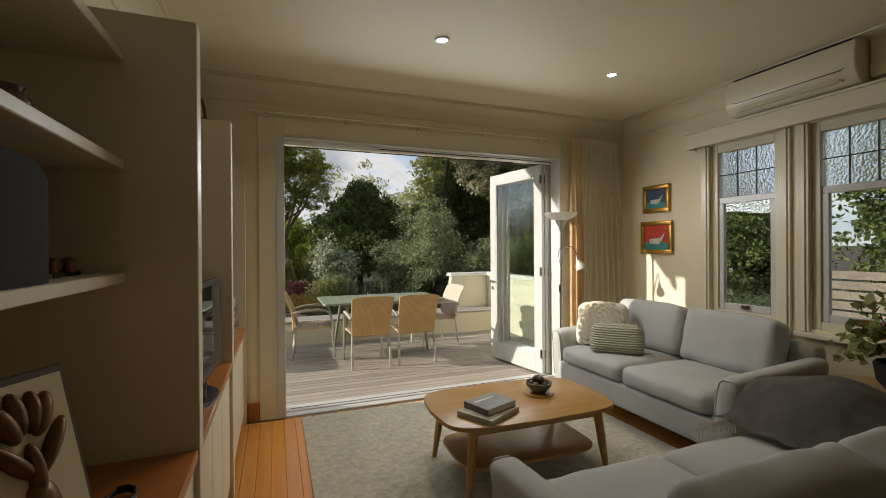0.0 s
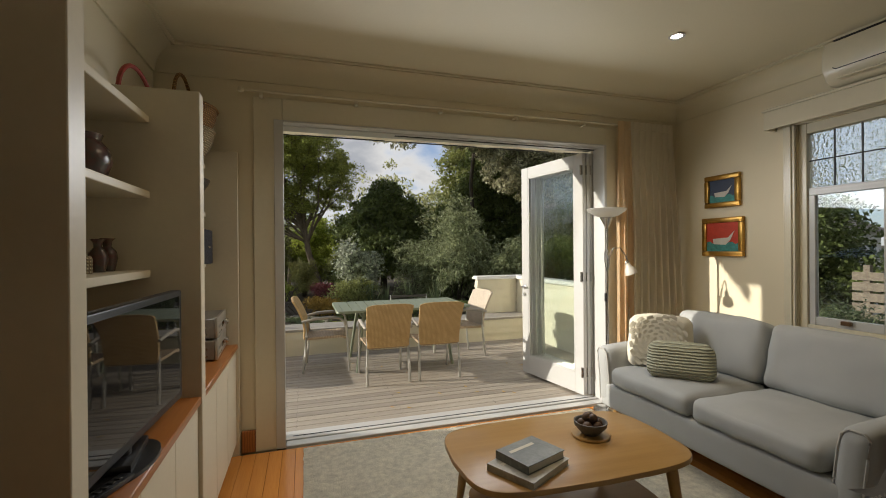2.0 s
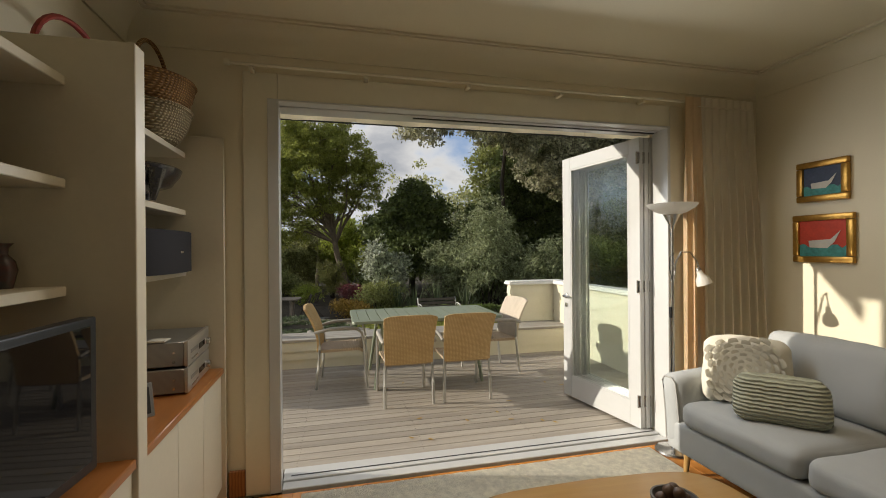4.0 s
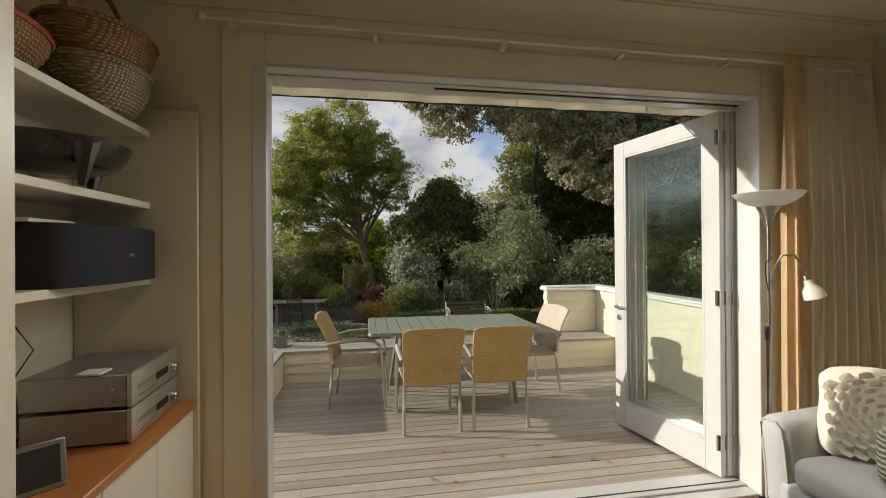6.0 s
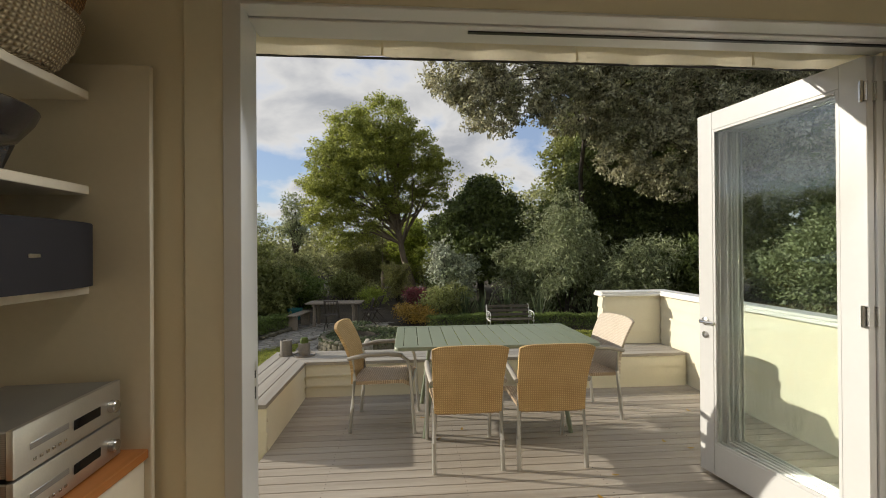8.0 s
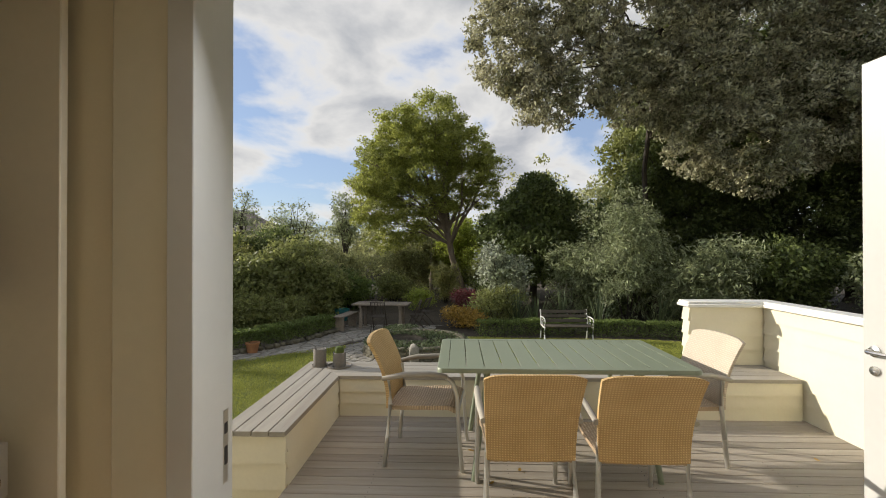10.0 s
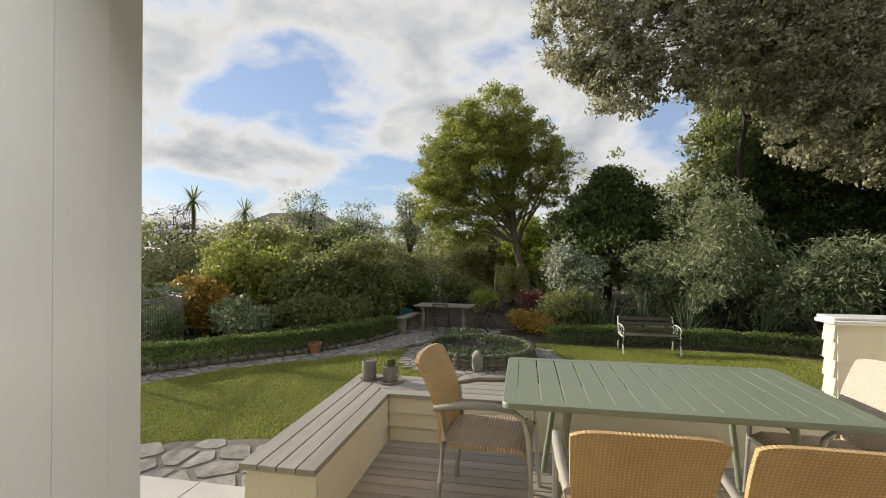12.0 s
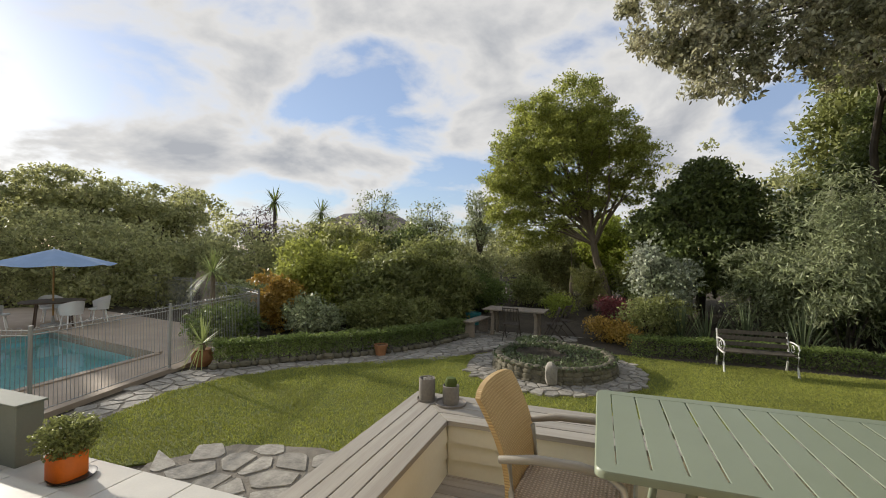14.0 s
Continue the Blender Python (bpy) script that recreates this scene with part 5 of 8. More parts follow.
bm = box(4.83, 4.95, YO + 0.02, 9.60, GZ, 0.93, 0)
add_box(bm, 4.10, 4.83, 9.48, 9.60, GZ, 0.93)
part("carcass", relp(bm), M_CLAD, par, "", False)
for args in ((4.83, 4.95, YO + 0.03, 9.47, 0.0, 0.93, "-x", 7), (4.10, 4.80, 9.48, 9.60, BT, 0.93, "-y", 4), (4.10, 4.83, 9.47, 9.60, GZ, 0.93, "-x", 13), (4.10, 4.95, 9.48, 9.60, GZ, 0.93, "+y", 13)):
    for b in clad(*args):
        part("weatherboard", relp(b), M_CLAD, par, "", False)
bm = box(4.05, 4.98, 9.42, 9.65, 0.932, 0.965, 0.006)
add_box(bm, 4.77, 4.98, YO + 0.02, 9.419, 0.932, 0.965, 0.006)
add_box(bm, 4.06, 4.97, 9.435, 9.64, 0.965, 0.99, 0.006)
add_box(bm, 4.785, 4.97, YO + 0.02, 9.434, 0.965, 0.99, 0.006)
part("capping", relp(bm), M_CAPW, par, "white painted capping")
thing(par, "cream weatherboard deck parapet with white capping", "parapet")

# awning over the opening: a stretched canvas valance under its bar
aw = empty("awning", (1.0, 6.53, 2.455))
bm = bmesh.new()
nu = 90
rows = []
for z, yy in ((0.14, 0.02), (0.10, -0.01), (0.03, 0.0), (0.0, 0.006)):
    rows.append([bm.verts.new((-0.6 + 4.4 * i / nu, yy + 0.010 * math.sin(i * 0.7) + 0.012 * noise.noise(Vector((i * 0.23, z * 9, 0))), z + 0.006 * math.sin(i * 0.35))) for i in range(nu + 1)])
for a, b in zip(rows, rows[1:]):
    for i in range(nu):
        bm.faces.new((a[i], a[i + 1], b[i + 1], b[i]))
bmesh.ops.solidify(bm, geom=bm.faces[:], thickness=0.003)
part("valance", bm, M_AWN, aw)
part("front_bar", tube([(-0.6, 0.03, 0.12), (3.8, 0.03, 0.12)], 0.02, 10), M_WHITE, aw)
part("hem", tube([(-0.6, 0.006, -0.002), (3.8, 0.006, -0.002)], 0.006, 6), M_LEAD, aw)
for x in (0.0, 0.62, 1.6, 2.55):
    part("seam", box(x, x + 0.012, -0.028, -0.018, 0.0, 0.13, 0.002), M_AWN, aw)
part("canopy", move(box(-0.6, 3.8, -0.28, 0.03, 0.14, 0.15, 0), pose(0, 0, 0)), M_AWN, aw)
thing(aw, "cream canvas awning with a drooping valance over the doors", "awning")

# dining table
def dining_table():
    t = empty("outdoor_table", (2.465, 8.25, 0), 0)
    hx, hy, zt = 0.835, 0.48, 0.745
    r = 0.045
    ring = []
    for cx, cy, a0 in ((hx - r, hy - r, 0), (-hx + r, hy - r, 90), (-hx + r, -hy + r, 180), (hx - r, -hy + r, 270)):
        ring += [(cx, cy, a0 + 15 * i) for i in range(7)]
    bm = bmesh.new()
    out = [(cx + r * math.cos(radians(a)), cy + r * math.sin(radians(a))) for cx, cy, a in ring]
    inn = [(cx * 0.955 + 0.01 * math.cos(radians(a)), cy * 0.925 + 0.01 * math.sin(radians(a))) for cx, cy, a in ring]
    prof = [(out, zt - 0.028), (out, zt - 0.008), ([(x * 0.994, y * 0.990) for x, y in out], zt), (inn, zt), (inn, zt - 0.022)]
    rings = [[bm.verts.new((x, y, z)) for x, y in o] for o, z in prof]
    m = len(out)
    for a, b in zip(rings, rings[1:] + rings[:1]):
        for i in range(m):
            bm.faces.new((a[i], a[(i + 1) % m], b[(i + 1) % m], b[i]))
    bmesh.ops.recalc_face_normals(bm, faces=bm.faces)
    part("rim", bm, M_SAGE, t)
    n = 13
    x0, x1 = -hx * 0.955 + 0.034, hx * 0.955 - 0.034
    w = (x1 - x0) / n
    for i in range(n):
        part("slat", box(x0 + i * w + 0.0035, x0 + (i + 1) * w - 0.0035, -0.418, 0.418, zt - 0.008, zt - 0.001, 0.002), M_SAGE, t, "", False)
    for y in (-0.40, 0.40, 0.0):
        part("cross_rail", box(-0.76, 0.76, y - 0.012, y + 0.012, zt - 0.034, zt - 0.0085, 0), M_SAGE, t)
    for sx in (-1, 1):
        for sy in (-1, 1):
            part("leg", tube([(sx * 0.50, sy * 0.33, zt - 0.03), (sx * 0.60, sy * 0.40, 0.0)], 0.019, 12), M_SAGE, t)
        part("leg_brace", tube([(sx * 0.515, -0.34, zt - 0.10), (sx * 0.515, 0.34, zt - 0.10)], 0.012, 8), M_SAGE, t)
    return thing(t, "sage green slatted metal outdoor dining table", "table")


dining_table()


def cane_sheet(w0, w1, z0, z1, bulge, lean, wave):
    """The wrapped backrest: wider and rounder at the top, a thin padded sheet with woven relief."""
    bm = bmesh.new()
    nu, nv = 44, 64
    g = {}
    for side in (0, 1):
        for j in range(nv + 1):
            f = j / nv
            hw = (w0 + (w1 - w0) * f) / 2
            for i in range(nu + 1):
                u = i / nu * 2 - 1
                top = z1 - 0.020 * abs(u) ** 7 - 0.010 * u * u
                z = z0 + (top - z0) * f
                x = lean * f ** 1.6 - bulge * (1 - u * u) * (0.6 + 0.4 * f) + 0.02 * math.sin(f * math.pi)
                over = wave * (1 if (i // 2 + j) % 2 else -1) if 0 < i < nu and 0 < j < nv else 0
                x += (0.012 + over) * (1 if side else -1)
                g[side, j, i] = bm.verts.new((x, hw * u, z))
    for side in (0, 1):
        for j in range(nv):
            for i in range(nu):
                q = (g[side, j, i], g[side, j, i + 1], g[side, j + 1, i + 1], g[side, j + 1, i])
                bm.faces.new(q if side else q[::-1])
    for j in range(nv):
        for i in (0, nu):
            q = (g[0, j, i], g[1, j, i], g[1, j + 1, i], g[0, j + 1, i])
            bm.faces.new(q if i else q[::-1])
    for i in range(nu):
        for j in (0, nv):
            q = (g[0, j, i], g[0, j, i + 1], g[1, j, i + 1], g[1, j, i])
            bm.faces.new(q if j else q[::-1])
    bmesh.ops.recalc_face_normals(bm, faces=bm.faces)
    return bm


def cane_chair():
    """Faces +x; the origin lies on the ground under the rear legs."""
    c = empty("cane_chair", (0, 0, 0))
    part("backrest", cane_sheet(0.46, 0.51, 0.40, 0.885, 0.030, -0.13, 0.0012), M_CANE, c, "honey-coloured woven cane back")
    bm = bmesh.new()
    nu, nv = 40, 40
    g = [[None] * (nu + 1) for _ in range(nv + 1)]
    lo = [[None] * (nu + 1) for _ in range(nv + 1)]
    for j in range(nv + 1):
        for i in range(nu + 1):
            u, f = i / nu * 2 - 1, j / nv
            x = 0.0 + 0.49 * f
            hw = 0.22 + 0.02 * f
            z = 0.415 + 0.025 * f - 0.018 * (1 - u * u) * math.sin(f * math.pi) - 0.03 * max(0, f - 0.88) ** 1.0 / 0.12 + 0.0015 * (1 if (i // 2 + j) % 2 else -1)
            g[j][i] = bm.verts.new((x, hw * u, z))
            lo[j][i] = bm.verts.new((x * 0.985, hw * u * 0.98, min(z, 0.44) - 0.03))
    for j in range(nv):
        for i in range(nu):
            bm.faces.new((g[j][i], g[j + 1][i], g[j + 1][i + 1], g[j][i + 1]))
            bm.faces.new((lo[j][i], lo[j][i + 1], lo[j + 1][i + 1], lo[j + 1][i]))
    for j in range(nv):
        bm.faces.new((g[j][0], lo[j][0], lo[j + 1][0], g[j + 1][0]))
        bm.faces.new((g[j][nu], g[j + 1][nu], lo[j + 1][nu], lo[j][nu]))
    for i in range(nu):
        bm.faces.new((g[0][i], g[0][i + 1], lo[0][i + 1], lo[0][i]))
        bm.faces.new((g[nv][i], lo[nv][i], lo[nv][i + 1], g[nv][i + 1]))
    bmesh.ops.recalc_face_normals(bm, faces=bm.faces)
    part("seat", bm, M_CANES, c, "brown woven seat")
    for sd in (-1, 1):
        y = sd * 0.235
        part("rear_leg", tube([(-0.02, y, 0.0), (0.0, y, 0.20), (0.018, sd * 0.225, 0.43), (0.0, sd * 0.225, 0.60)], 0.0155, 10), M_ALU, c)
        part("front_leg", tube([(0.52, sd * 0.25, 0.0), (0.50, sd * 0.25, 0.25), (0.485, sd * 0.25, 0.50), (0.46, sd * 0.252, 0.60), (0.40, sd * 0.256, 0.645)], 0.0145, 10), M_ALU, c)
        arm = [(0.42, sd * 0.256, 0.64), (0.30, sd * 0.262, 0.655), (0.12, sd * 0.262, 0.645), (-0.03, sd * 0.25, 0.61)]
        bm = tube(arm, [0.016, 0.020, 0.020, 0.016], 10)
        part("armrest", bm, M_BENCHTOP, c, "weathered grey timber armrest")
    part("seat_rail", tube([(0.49, -0.245, 0.395), (0.49, 0.245, 0.395)], 0.011, 8), M_ALU, c)
    part("rear_rail", tube([(0.012, -0.225, 0.395), (0.012, 0.225, 0.395)], 0.011, 8), M_ALU, c)
    return thing(c, "woven cane outdoor armchair with aluminium legs at the table", "chair", "chairs round the table")


ch = cane_chair()
ch.matrix_world = pose(2.145, 7.31, 0, 0, 0, 91)
copy_thing(ch, pose(2.725, 7.30, 0, 0, 0, 89.5))
copy_thing(ch, pose(1.295, 8.25, 0, 0, 0, -5))
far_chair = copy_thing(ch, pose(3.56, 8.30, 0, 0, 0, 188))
tagged(far_chair, "woven cane outdoor armchair at the table end, back coloured as sunlit", "chair", "chairs round the table")
# only this backrest takes the paler cane, painted as if in sun
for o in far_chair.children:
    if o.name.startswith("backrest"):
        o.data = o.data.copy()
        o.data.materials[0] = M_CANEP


# pots on the bench
def bench_pot(x, y, r, h, saucer, label, cactus):
    p = empty("plant_pot", (x, y, BT))
    part("pot", lathe([(0, 0.004), (r * 0.92, 0.004), (r, 0.02), (r, h), (r * 0.86, h), (r * 0.86, h - 0.03), (0, h - 0.03)], 28), M_GREYPOT, p)
    part("saucer", lathe([(0, 0), (saucer, 0), (saucer * 1.04, 0.018), (saucer * 0.98, 0.018), (saucer * 0.95, 0.003), (0, 0.003)], 28), M_GREYPOT, p)
    if cactus:
        bm = lathe([(0, h - 0.03), (r * 0.6, h - 0.02), (r * 0.75, h + 0.02), (r * 0.55, h + 0.055), (0, h + 0.065)], 20)
        part("cactus", bm, L_HEDGE, p, "small round cactus")
    else:
        bm = bmesh.new()
        rr = random.Random(8)
        for k in range(14):
            a, q = rr.uniform(0, 6.28), rr.uniform(0, r * 0.7)
            c = Vector((q * math.cos(a), q * math.sin(a), h - 0.02))
            add_box(bm, c.x - 0.012, c.x + 0.012, c.y - 0.01, c.y + 0.01, c.z - 0.01, c.z + 0.016, 0.005)
        part("pebbles", bm, M_STONE, p)
    return thing(p, label, "plant pot", "pots on the bench")


bench_pot(0.40, 9.27, 0.062, 0.17, 0.075, "tall grey cylindrical pot of pebbles on the bench", False)
bench_pot(0.60, 9.25, 0.062, 0.14, 0.115, "grey pot with a small cactus on a wide saucer", True)

# fallen leaves on the deck
rnd = random.Random(21)
for k in range(16):
    x, y = rnd.uniform(1.5, 4.4), rnd.uniform(6.5, 8.4)
    a = rnd.uniform(0, 6.28)
    bm = bmesh.new()
    pts = [(0.028, 0), (0.012, 0.011), (-0.012, 0.010), (-0.026, 0), (-0.012, -0.010), (0.012, -0.011)]
    bm.faces.new([bm.verts.new((px, py, 0.004 + 0.006 * abs(px) / 0.028)) for px, py in pts])
    bmesh.ops.solidify(bm, geom=bm.faces[:], thickness=0.0012)
    o = part("fallen_leaf", move(bm, pose(x, y, 0.003, 0, 0, math.degrees(a))), L_ORANGE)
    thing(o, "dry orange-brown leaf lying on the deck", "leaf", "fallen leaves")

# ---- ground ----
POOL = [(-6.95, 9.3), (-7.42, 12.95), (-12.6, 13.75), (-12.2, 9.9)]
gx = np.concatenate([np.linspace(-220, -22, 14)[:-1], np.arange(-22, 22, 0.5), np.linspace(22, 220, 14)])
gy = np.concatenate([np.linspace(-120, 4, 10)[:-1], np.arange(4, 34, 0.5), np.linspace(34, 320, 20)])


def ground_z(x, y):
    rise = np.clip((y - 17.5) / 8.0, 0, 1)
    return GZ + 0.40 * rise * rise * (3 - 2 * rise) + 0.025 * np.clip(y - 30, 0, 60)


X, Y = np.meshgrid(gx, gy)
Z = ground_z(X, Y)
Z[(X > -13.3) & (X < -6.4) & (Y > 8.8) & (Y < 14.3)] = GZ - 1.8
ny_, nx_ = X.shape
idx = np.arange(nx_ * ny_).reshape(ny_, nx_)
fc = np.stack([idx[:-1, :-1], idx[:-1, 1:], idx[1:, 1:], idx[1:, :-1]], -1).reshape(-1, 4)
g = new("ground", quads_mesh("ground", np.stack([X, Y, Z], -1).reshape(-1, 3), fc, M_SOIL))
tagged(g, kind="structure")

LAWN = [(0.30, 9.7), (-0.55, 10.35), (-1.39, 10.50), (-2.39, 10.22), (-2.94, 9.55), (-3.4, 9.2), (-4.3, 9.4), (-4.72, 10.2), (-4.95, 11.3), (-4.73, 12.27), (-3.9, 13.4), (-2.43, 14.53), (-1.2, 15.5), (-0.3, 16.5), (0.8, 16.9), (2.0, 16.9), (3.2, 16.75), (5.0, 16.75), (6.9, 16.6), (8.6, 15.9), (10.2, 14.2), (10.5, 11.0), (10.0, 8.4), (5.2, 8.4), (5.1, 9.7)]
structure("ground_lawn", prism(LAWN, GZ - 0.05, GZ + 0.02), M_LAWN)


def inside(poly, x, y):
    poly = np.array(poly)
    res = np.zeros(np.shape(x), bool)
    j = len(poly) - 1
    for i in range(len(poly)):
        xi, yi, xj, yj = *poly[i], *poly[j]
        res ^= ((yi > y) != (yj > y)) & (x < (xj - xi) * (y - yi) / (yj - yi + 1e-12) + xi)
        j = i
    return res


# ---- foliage ----
def leaf_mesh(name, centres, size, material, rng, aspect=0.45, droop=0.0, outward=None):
    n = len(centres)
    d = rng.normal(size=(n, 3))
    if outward is not None:
        d = d * 0.8 + outward
    d[:, 2] -= droop
    d /= np.linalg.norm(d, axis=1)[:, None] + 1e-9
    r = rng.normal(size=(n, 3))
    s = np.cross(d, r)
    s /= np.linalg.norm(s, axis=1)[:, None] + 1e-9
    u = np.cross(s, d)
    L = size * rng.uniform(0.6, 1.3, n)[:, None]
    W = L * aspect
    p = centres
    v = np.stack([p - d * L * 0.5, p + s * W * 0.5 + u * W * 0.12, p + d * L * 0.5, p - s * W * 0.5 + u * W * 0.12], 1).reshape(-1, 3)
    f = np.arange(n * 4).reshape(n, 4)
    return quads_mesh(name, v, f, material)


def clump_points(rng, blobs, n, clump=0.35, per=40, hollow=0.55):
    """Leaf centres gathered in many small clumps lying towards the outside of a few large lobes."""
    blobs = np.array(blobs, float)
    vol = blobs[:, 3] * blobs[:, 4] * blobs[:, 5]
    w = vol ** 0.8
    k = max(4, n // per)
    which = rng.choice(len(blobs), k, p=w / w.sum())
    dr = rng.normal(size=(k, 3))
    dr /= np.linalg.norm(dr, axis=1)[:, None]
    rad = hollow + (1 - hollow) * rng.random(k) ** 0.6
    c = blobs[which, :3] + dr * rad[:, None] * blobs[which, 3:6]
    pick = rng.integers(0, k, n)
    sc = clump * rng.uniform(0.5, 1.4, k)[pick][:, None]
    off = rng.normal(size=(n, 3))
    off *= (rng.random(n) ** 0.4 / np.linalg.norm(off, axis=1))[:, None] * sc * 1.75 * np.array([1, 1, 0.65])
    return c[pick] + off, dr[pick] * 0.6


def limb_set(bm, rng, base, top, r0, blobs, forks, n=8):
    base, top = Vector(base), Vector(top)
    mid = (base + top) / 2 + Vector((rng.uniform(-0.12, 0.12), rng.uniform(-0.12, 0.12), 0)) * (top - base).length * 0.4
    add_tube(bm, [base - Vector((0, 0, 0.15)), base + (mid - base) * 0.12, mid, top], [r0 * 1.35, r0, r0 * 0.78, r0 * 0.6], n)
    for k in range(forks):
        b = blobs[k % len(blobs)]
        tip = Vector(b[:3]) + Vector((rng.uniform(-0.6, 0.6) * b[3], rng.uniform(-0.6, 0.6) * b[4], rng.uniform(-0.2, 0.7) * b[5]))
        st = mid + (top - mid) * rng.uniform(0.2, 1.0)
        m1 = st + (tip - st) * 0.45 + Vector((rng.uniform(-0.2, 0.2), rng.uniform(-0.2, 0.2), rng.uniform(0.0, 0.3))) * (tip - st).length * 0.4
        add_tube(bm, [st, m1, tip], [r0 * 0.42, r0 * 0.26, r0 * 0.07], 6)
        for q in range(2):
            t2 = m1 + (tip - m1) * rng.uniform(0.2, 0.8)
            e = t2 + Vector((rng.normal() * b[3] * 0.4, rng.normal() * b[4] * 0.4, abs(rng.normal()) * b[5] * 0.3))
            add_tube(bm, [t2, (t2 + e) / 2 + Vector((0, 0, 0.05)), e], [r0 * 0.15, r0 * 0.1, r0 * 0.03], 5)


def tree(name, label, base, fork, r0, blobs, n, size, leaf, bark, seed, forks=14, clump=0.35, per=45, aspect=0.45, droop=0.2, hollow=0.5, category="tree", group=""):
    rng = np.random.default_rng(seed)
    t = empty(name, base)
    o = Vector(base)
    bl = [(b[0] - o.x, b[1] - o.y, b[2] - o.z, *b[3:]) for b in blobs]
    bm = bmesh.new()
    limb_set(bm, rng, (0, 0, 0), Vector(fork) - o, r0, bl, forks)
    part("trunk", bm, bark, t)
    pts, outw = clump_points(rng, bl, n, clump, per, hollow)
    cr = new("crown", leaf_mesh("crown", pts, size, leaf, rng, aspect, droop, outw))
    cr.parent = t
    return thing(t, label, category, group)


def shrub(label, x, y, r, h, n, size, leaf, seed, aspect=0.5, name="shrub", lobes=6, droop=0.0, stretch=1.0, group="", per=30, clump=0.16):
    rng = np.random.default_rng(seed)
    z = float(ground_z(np.array(x), np.array(y)))
    t = empty(name, (x, y, z))
    bl = [(rng.uniform(-0.5, 0.5) * r * stretch, rng.uniform(-0.5, 0.5) * r, h * rng.uniform(0.3, 0.75), r * rng.uniform(0.4, 0.62) * stretch, r * rng.uniform(0.4, 0.62), h * rng.uniform(0.22, 0.34)) for _ in range(lobes)]
    bl.append((0, 0, h * 0.42, r * 0.7 * stretch, r * 0.7, h * 0.42))
    bm = bmesh.new()
    for k in range(5):
        e = bl[k % len(bl)]
        add_tube(bm, [(0.08 * math.cos(k * 1.3), 0.08 * math.sin(k * 1.3), -0.1), (e[0] * 0.5, e[1] * 0.5, e[2] * 0.55), (e[0], e[1], e[2] + e[5] * 0.4)], [0.035, 0.022, 0.006], 5)
    part("woody_stem", bm, M_BARKD, t)
    pts, outw = clump_points(rng, bl, n, clump * (r ** 0.5), per, 0.45)
    pts[:, 2] = np.maximum(pts[:, 2], 0.02)
    cr = new("foliage", leaf_mesh("foliage", pts, size, leaf, rng, aspect, droop, outw))
    cr.parent = t
    return thing(t, label, "shrub", group)


# the olive-green tree beside the path
tree("tree", "rounded olive-green broadleaf tree with a bare leaning trunk", (2.05, 24.2, -0.5), (1.2, 24.1, 3.0), 0.17,
     [(x - 0.25, y, z, a, b, c) for x, y, z, a, b, c in [(0.9, 24.0, 7.2, 1.5, 1.5, 1.15), (-0.3, 24.2, 6.2, 1.5, 1.5, 1.1), (1.9, 24.2, 6.0, 1.6, 1.5, 1.2), (-1.2, 24.0, 4.9, 1.4, 1.5, 1.1), (0.5, 23.6, 5.1, 1.7, 1.6, 1.2), (2.6, 24.0, 4.9, 1.4, 1.4, 0.9), (-1.5, 24.2, 3.6, 1.3, 1.3, 0.9), (0.1, 23.5, 3.7, 1.4, 1.3, 0.8), (3.25, 24.2, 5.1, 1.0, 0.8, 0.8), (-0.5, 24.0, 2.5, 1.3, 1.1, 0.7), (-2.0, 24.2, 4.4, 1.0, 1.1, 0.8), (1.0, 23.4, 6.1, 1.5, 1.3, 1.0), (1.9, 24.4, 3.9, 1.0, 1.0, 0.6), (-1.5, 24.1, 5.9, 0.9, 1.0, 0.8), (-0.6, 24.0, 7.2, 0.9, 1.0, 0.7), (3.0, 24.2, 4.0, 0.9, 0.9, 0.6), (1.0, 23.7, 3.3, 1.0, 0.9, 0.5), (-2.0, 24.1, 2.9, 0.8, 0.8, 0.6), (-1.1, 23.8, 1.9, 0.7, 0.7, 0.5)]],
     115000, 0.112, L_MAIN, M_BARK, 11, forks=30, clump=0.19, per=80, hollow=0.5)

# the tall silvery evergreen whose boughs hang in from the side
tree("tree", "tall dark evergreen tree with silvery hanging boughs", (8.7, 20.9, -0.6), (8.8, 20.3, 9.4), 0.11,
     [(3.2, 18.4, 7.8, 1.2, 1.2, 1.5), (4.5, 18.3, 6.3, 1.1, 1.1, 1.2), (3.9, 18.3, 7.0, 1.0, 1.0, 1.1), (5.9, 18.5, 7.4, 1.7, 1.5, 1.8), (4.4, 18.8, 9.8, 2.0, 1.7, 1.8), (7.3, 18.6, 6.6, 1.5, 1.5, 1.4), (7.8, 18.9, 9.2, 2.4, 2.0, 2.3), (9.4, 18.7, 6.6, 1.8, 1.7, 1.9), (11.3, 19.2, 8.5, 2.4, 2.2, 2.6), (10.6, 18.4, 4.6, 1.6, 1.5, 1.5), (6.2, 18.9, 11.5, 2.8, 2.2, 1.8), (12.6, 18.4, 5.6, 1.8, 1.8, 1.6), (8.9, 18.4, 5.0, 1.0, 1.1, 1.2), (14.0, 18.6, 8.6, 2.2, 2.0, 2.4), (15.0, 18.0, 5.4, 1.8, 1.8, 1.8), (9.6, 18.8, 10.6, 2.2, 2.0, 1.8), (13.0, 19.0, 11.0, 2.4, 2.0, 2.0)],
     230000, 0.14, L_SILVER, M_BARKD, 12, forks=26, clump=0.155, per=48, aspect=0.42, hollow=0.62)
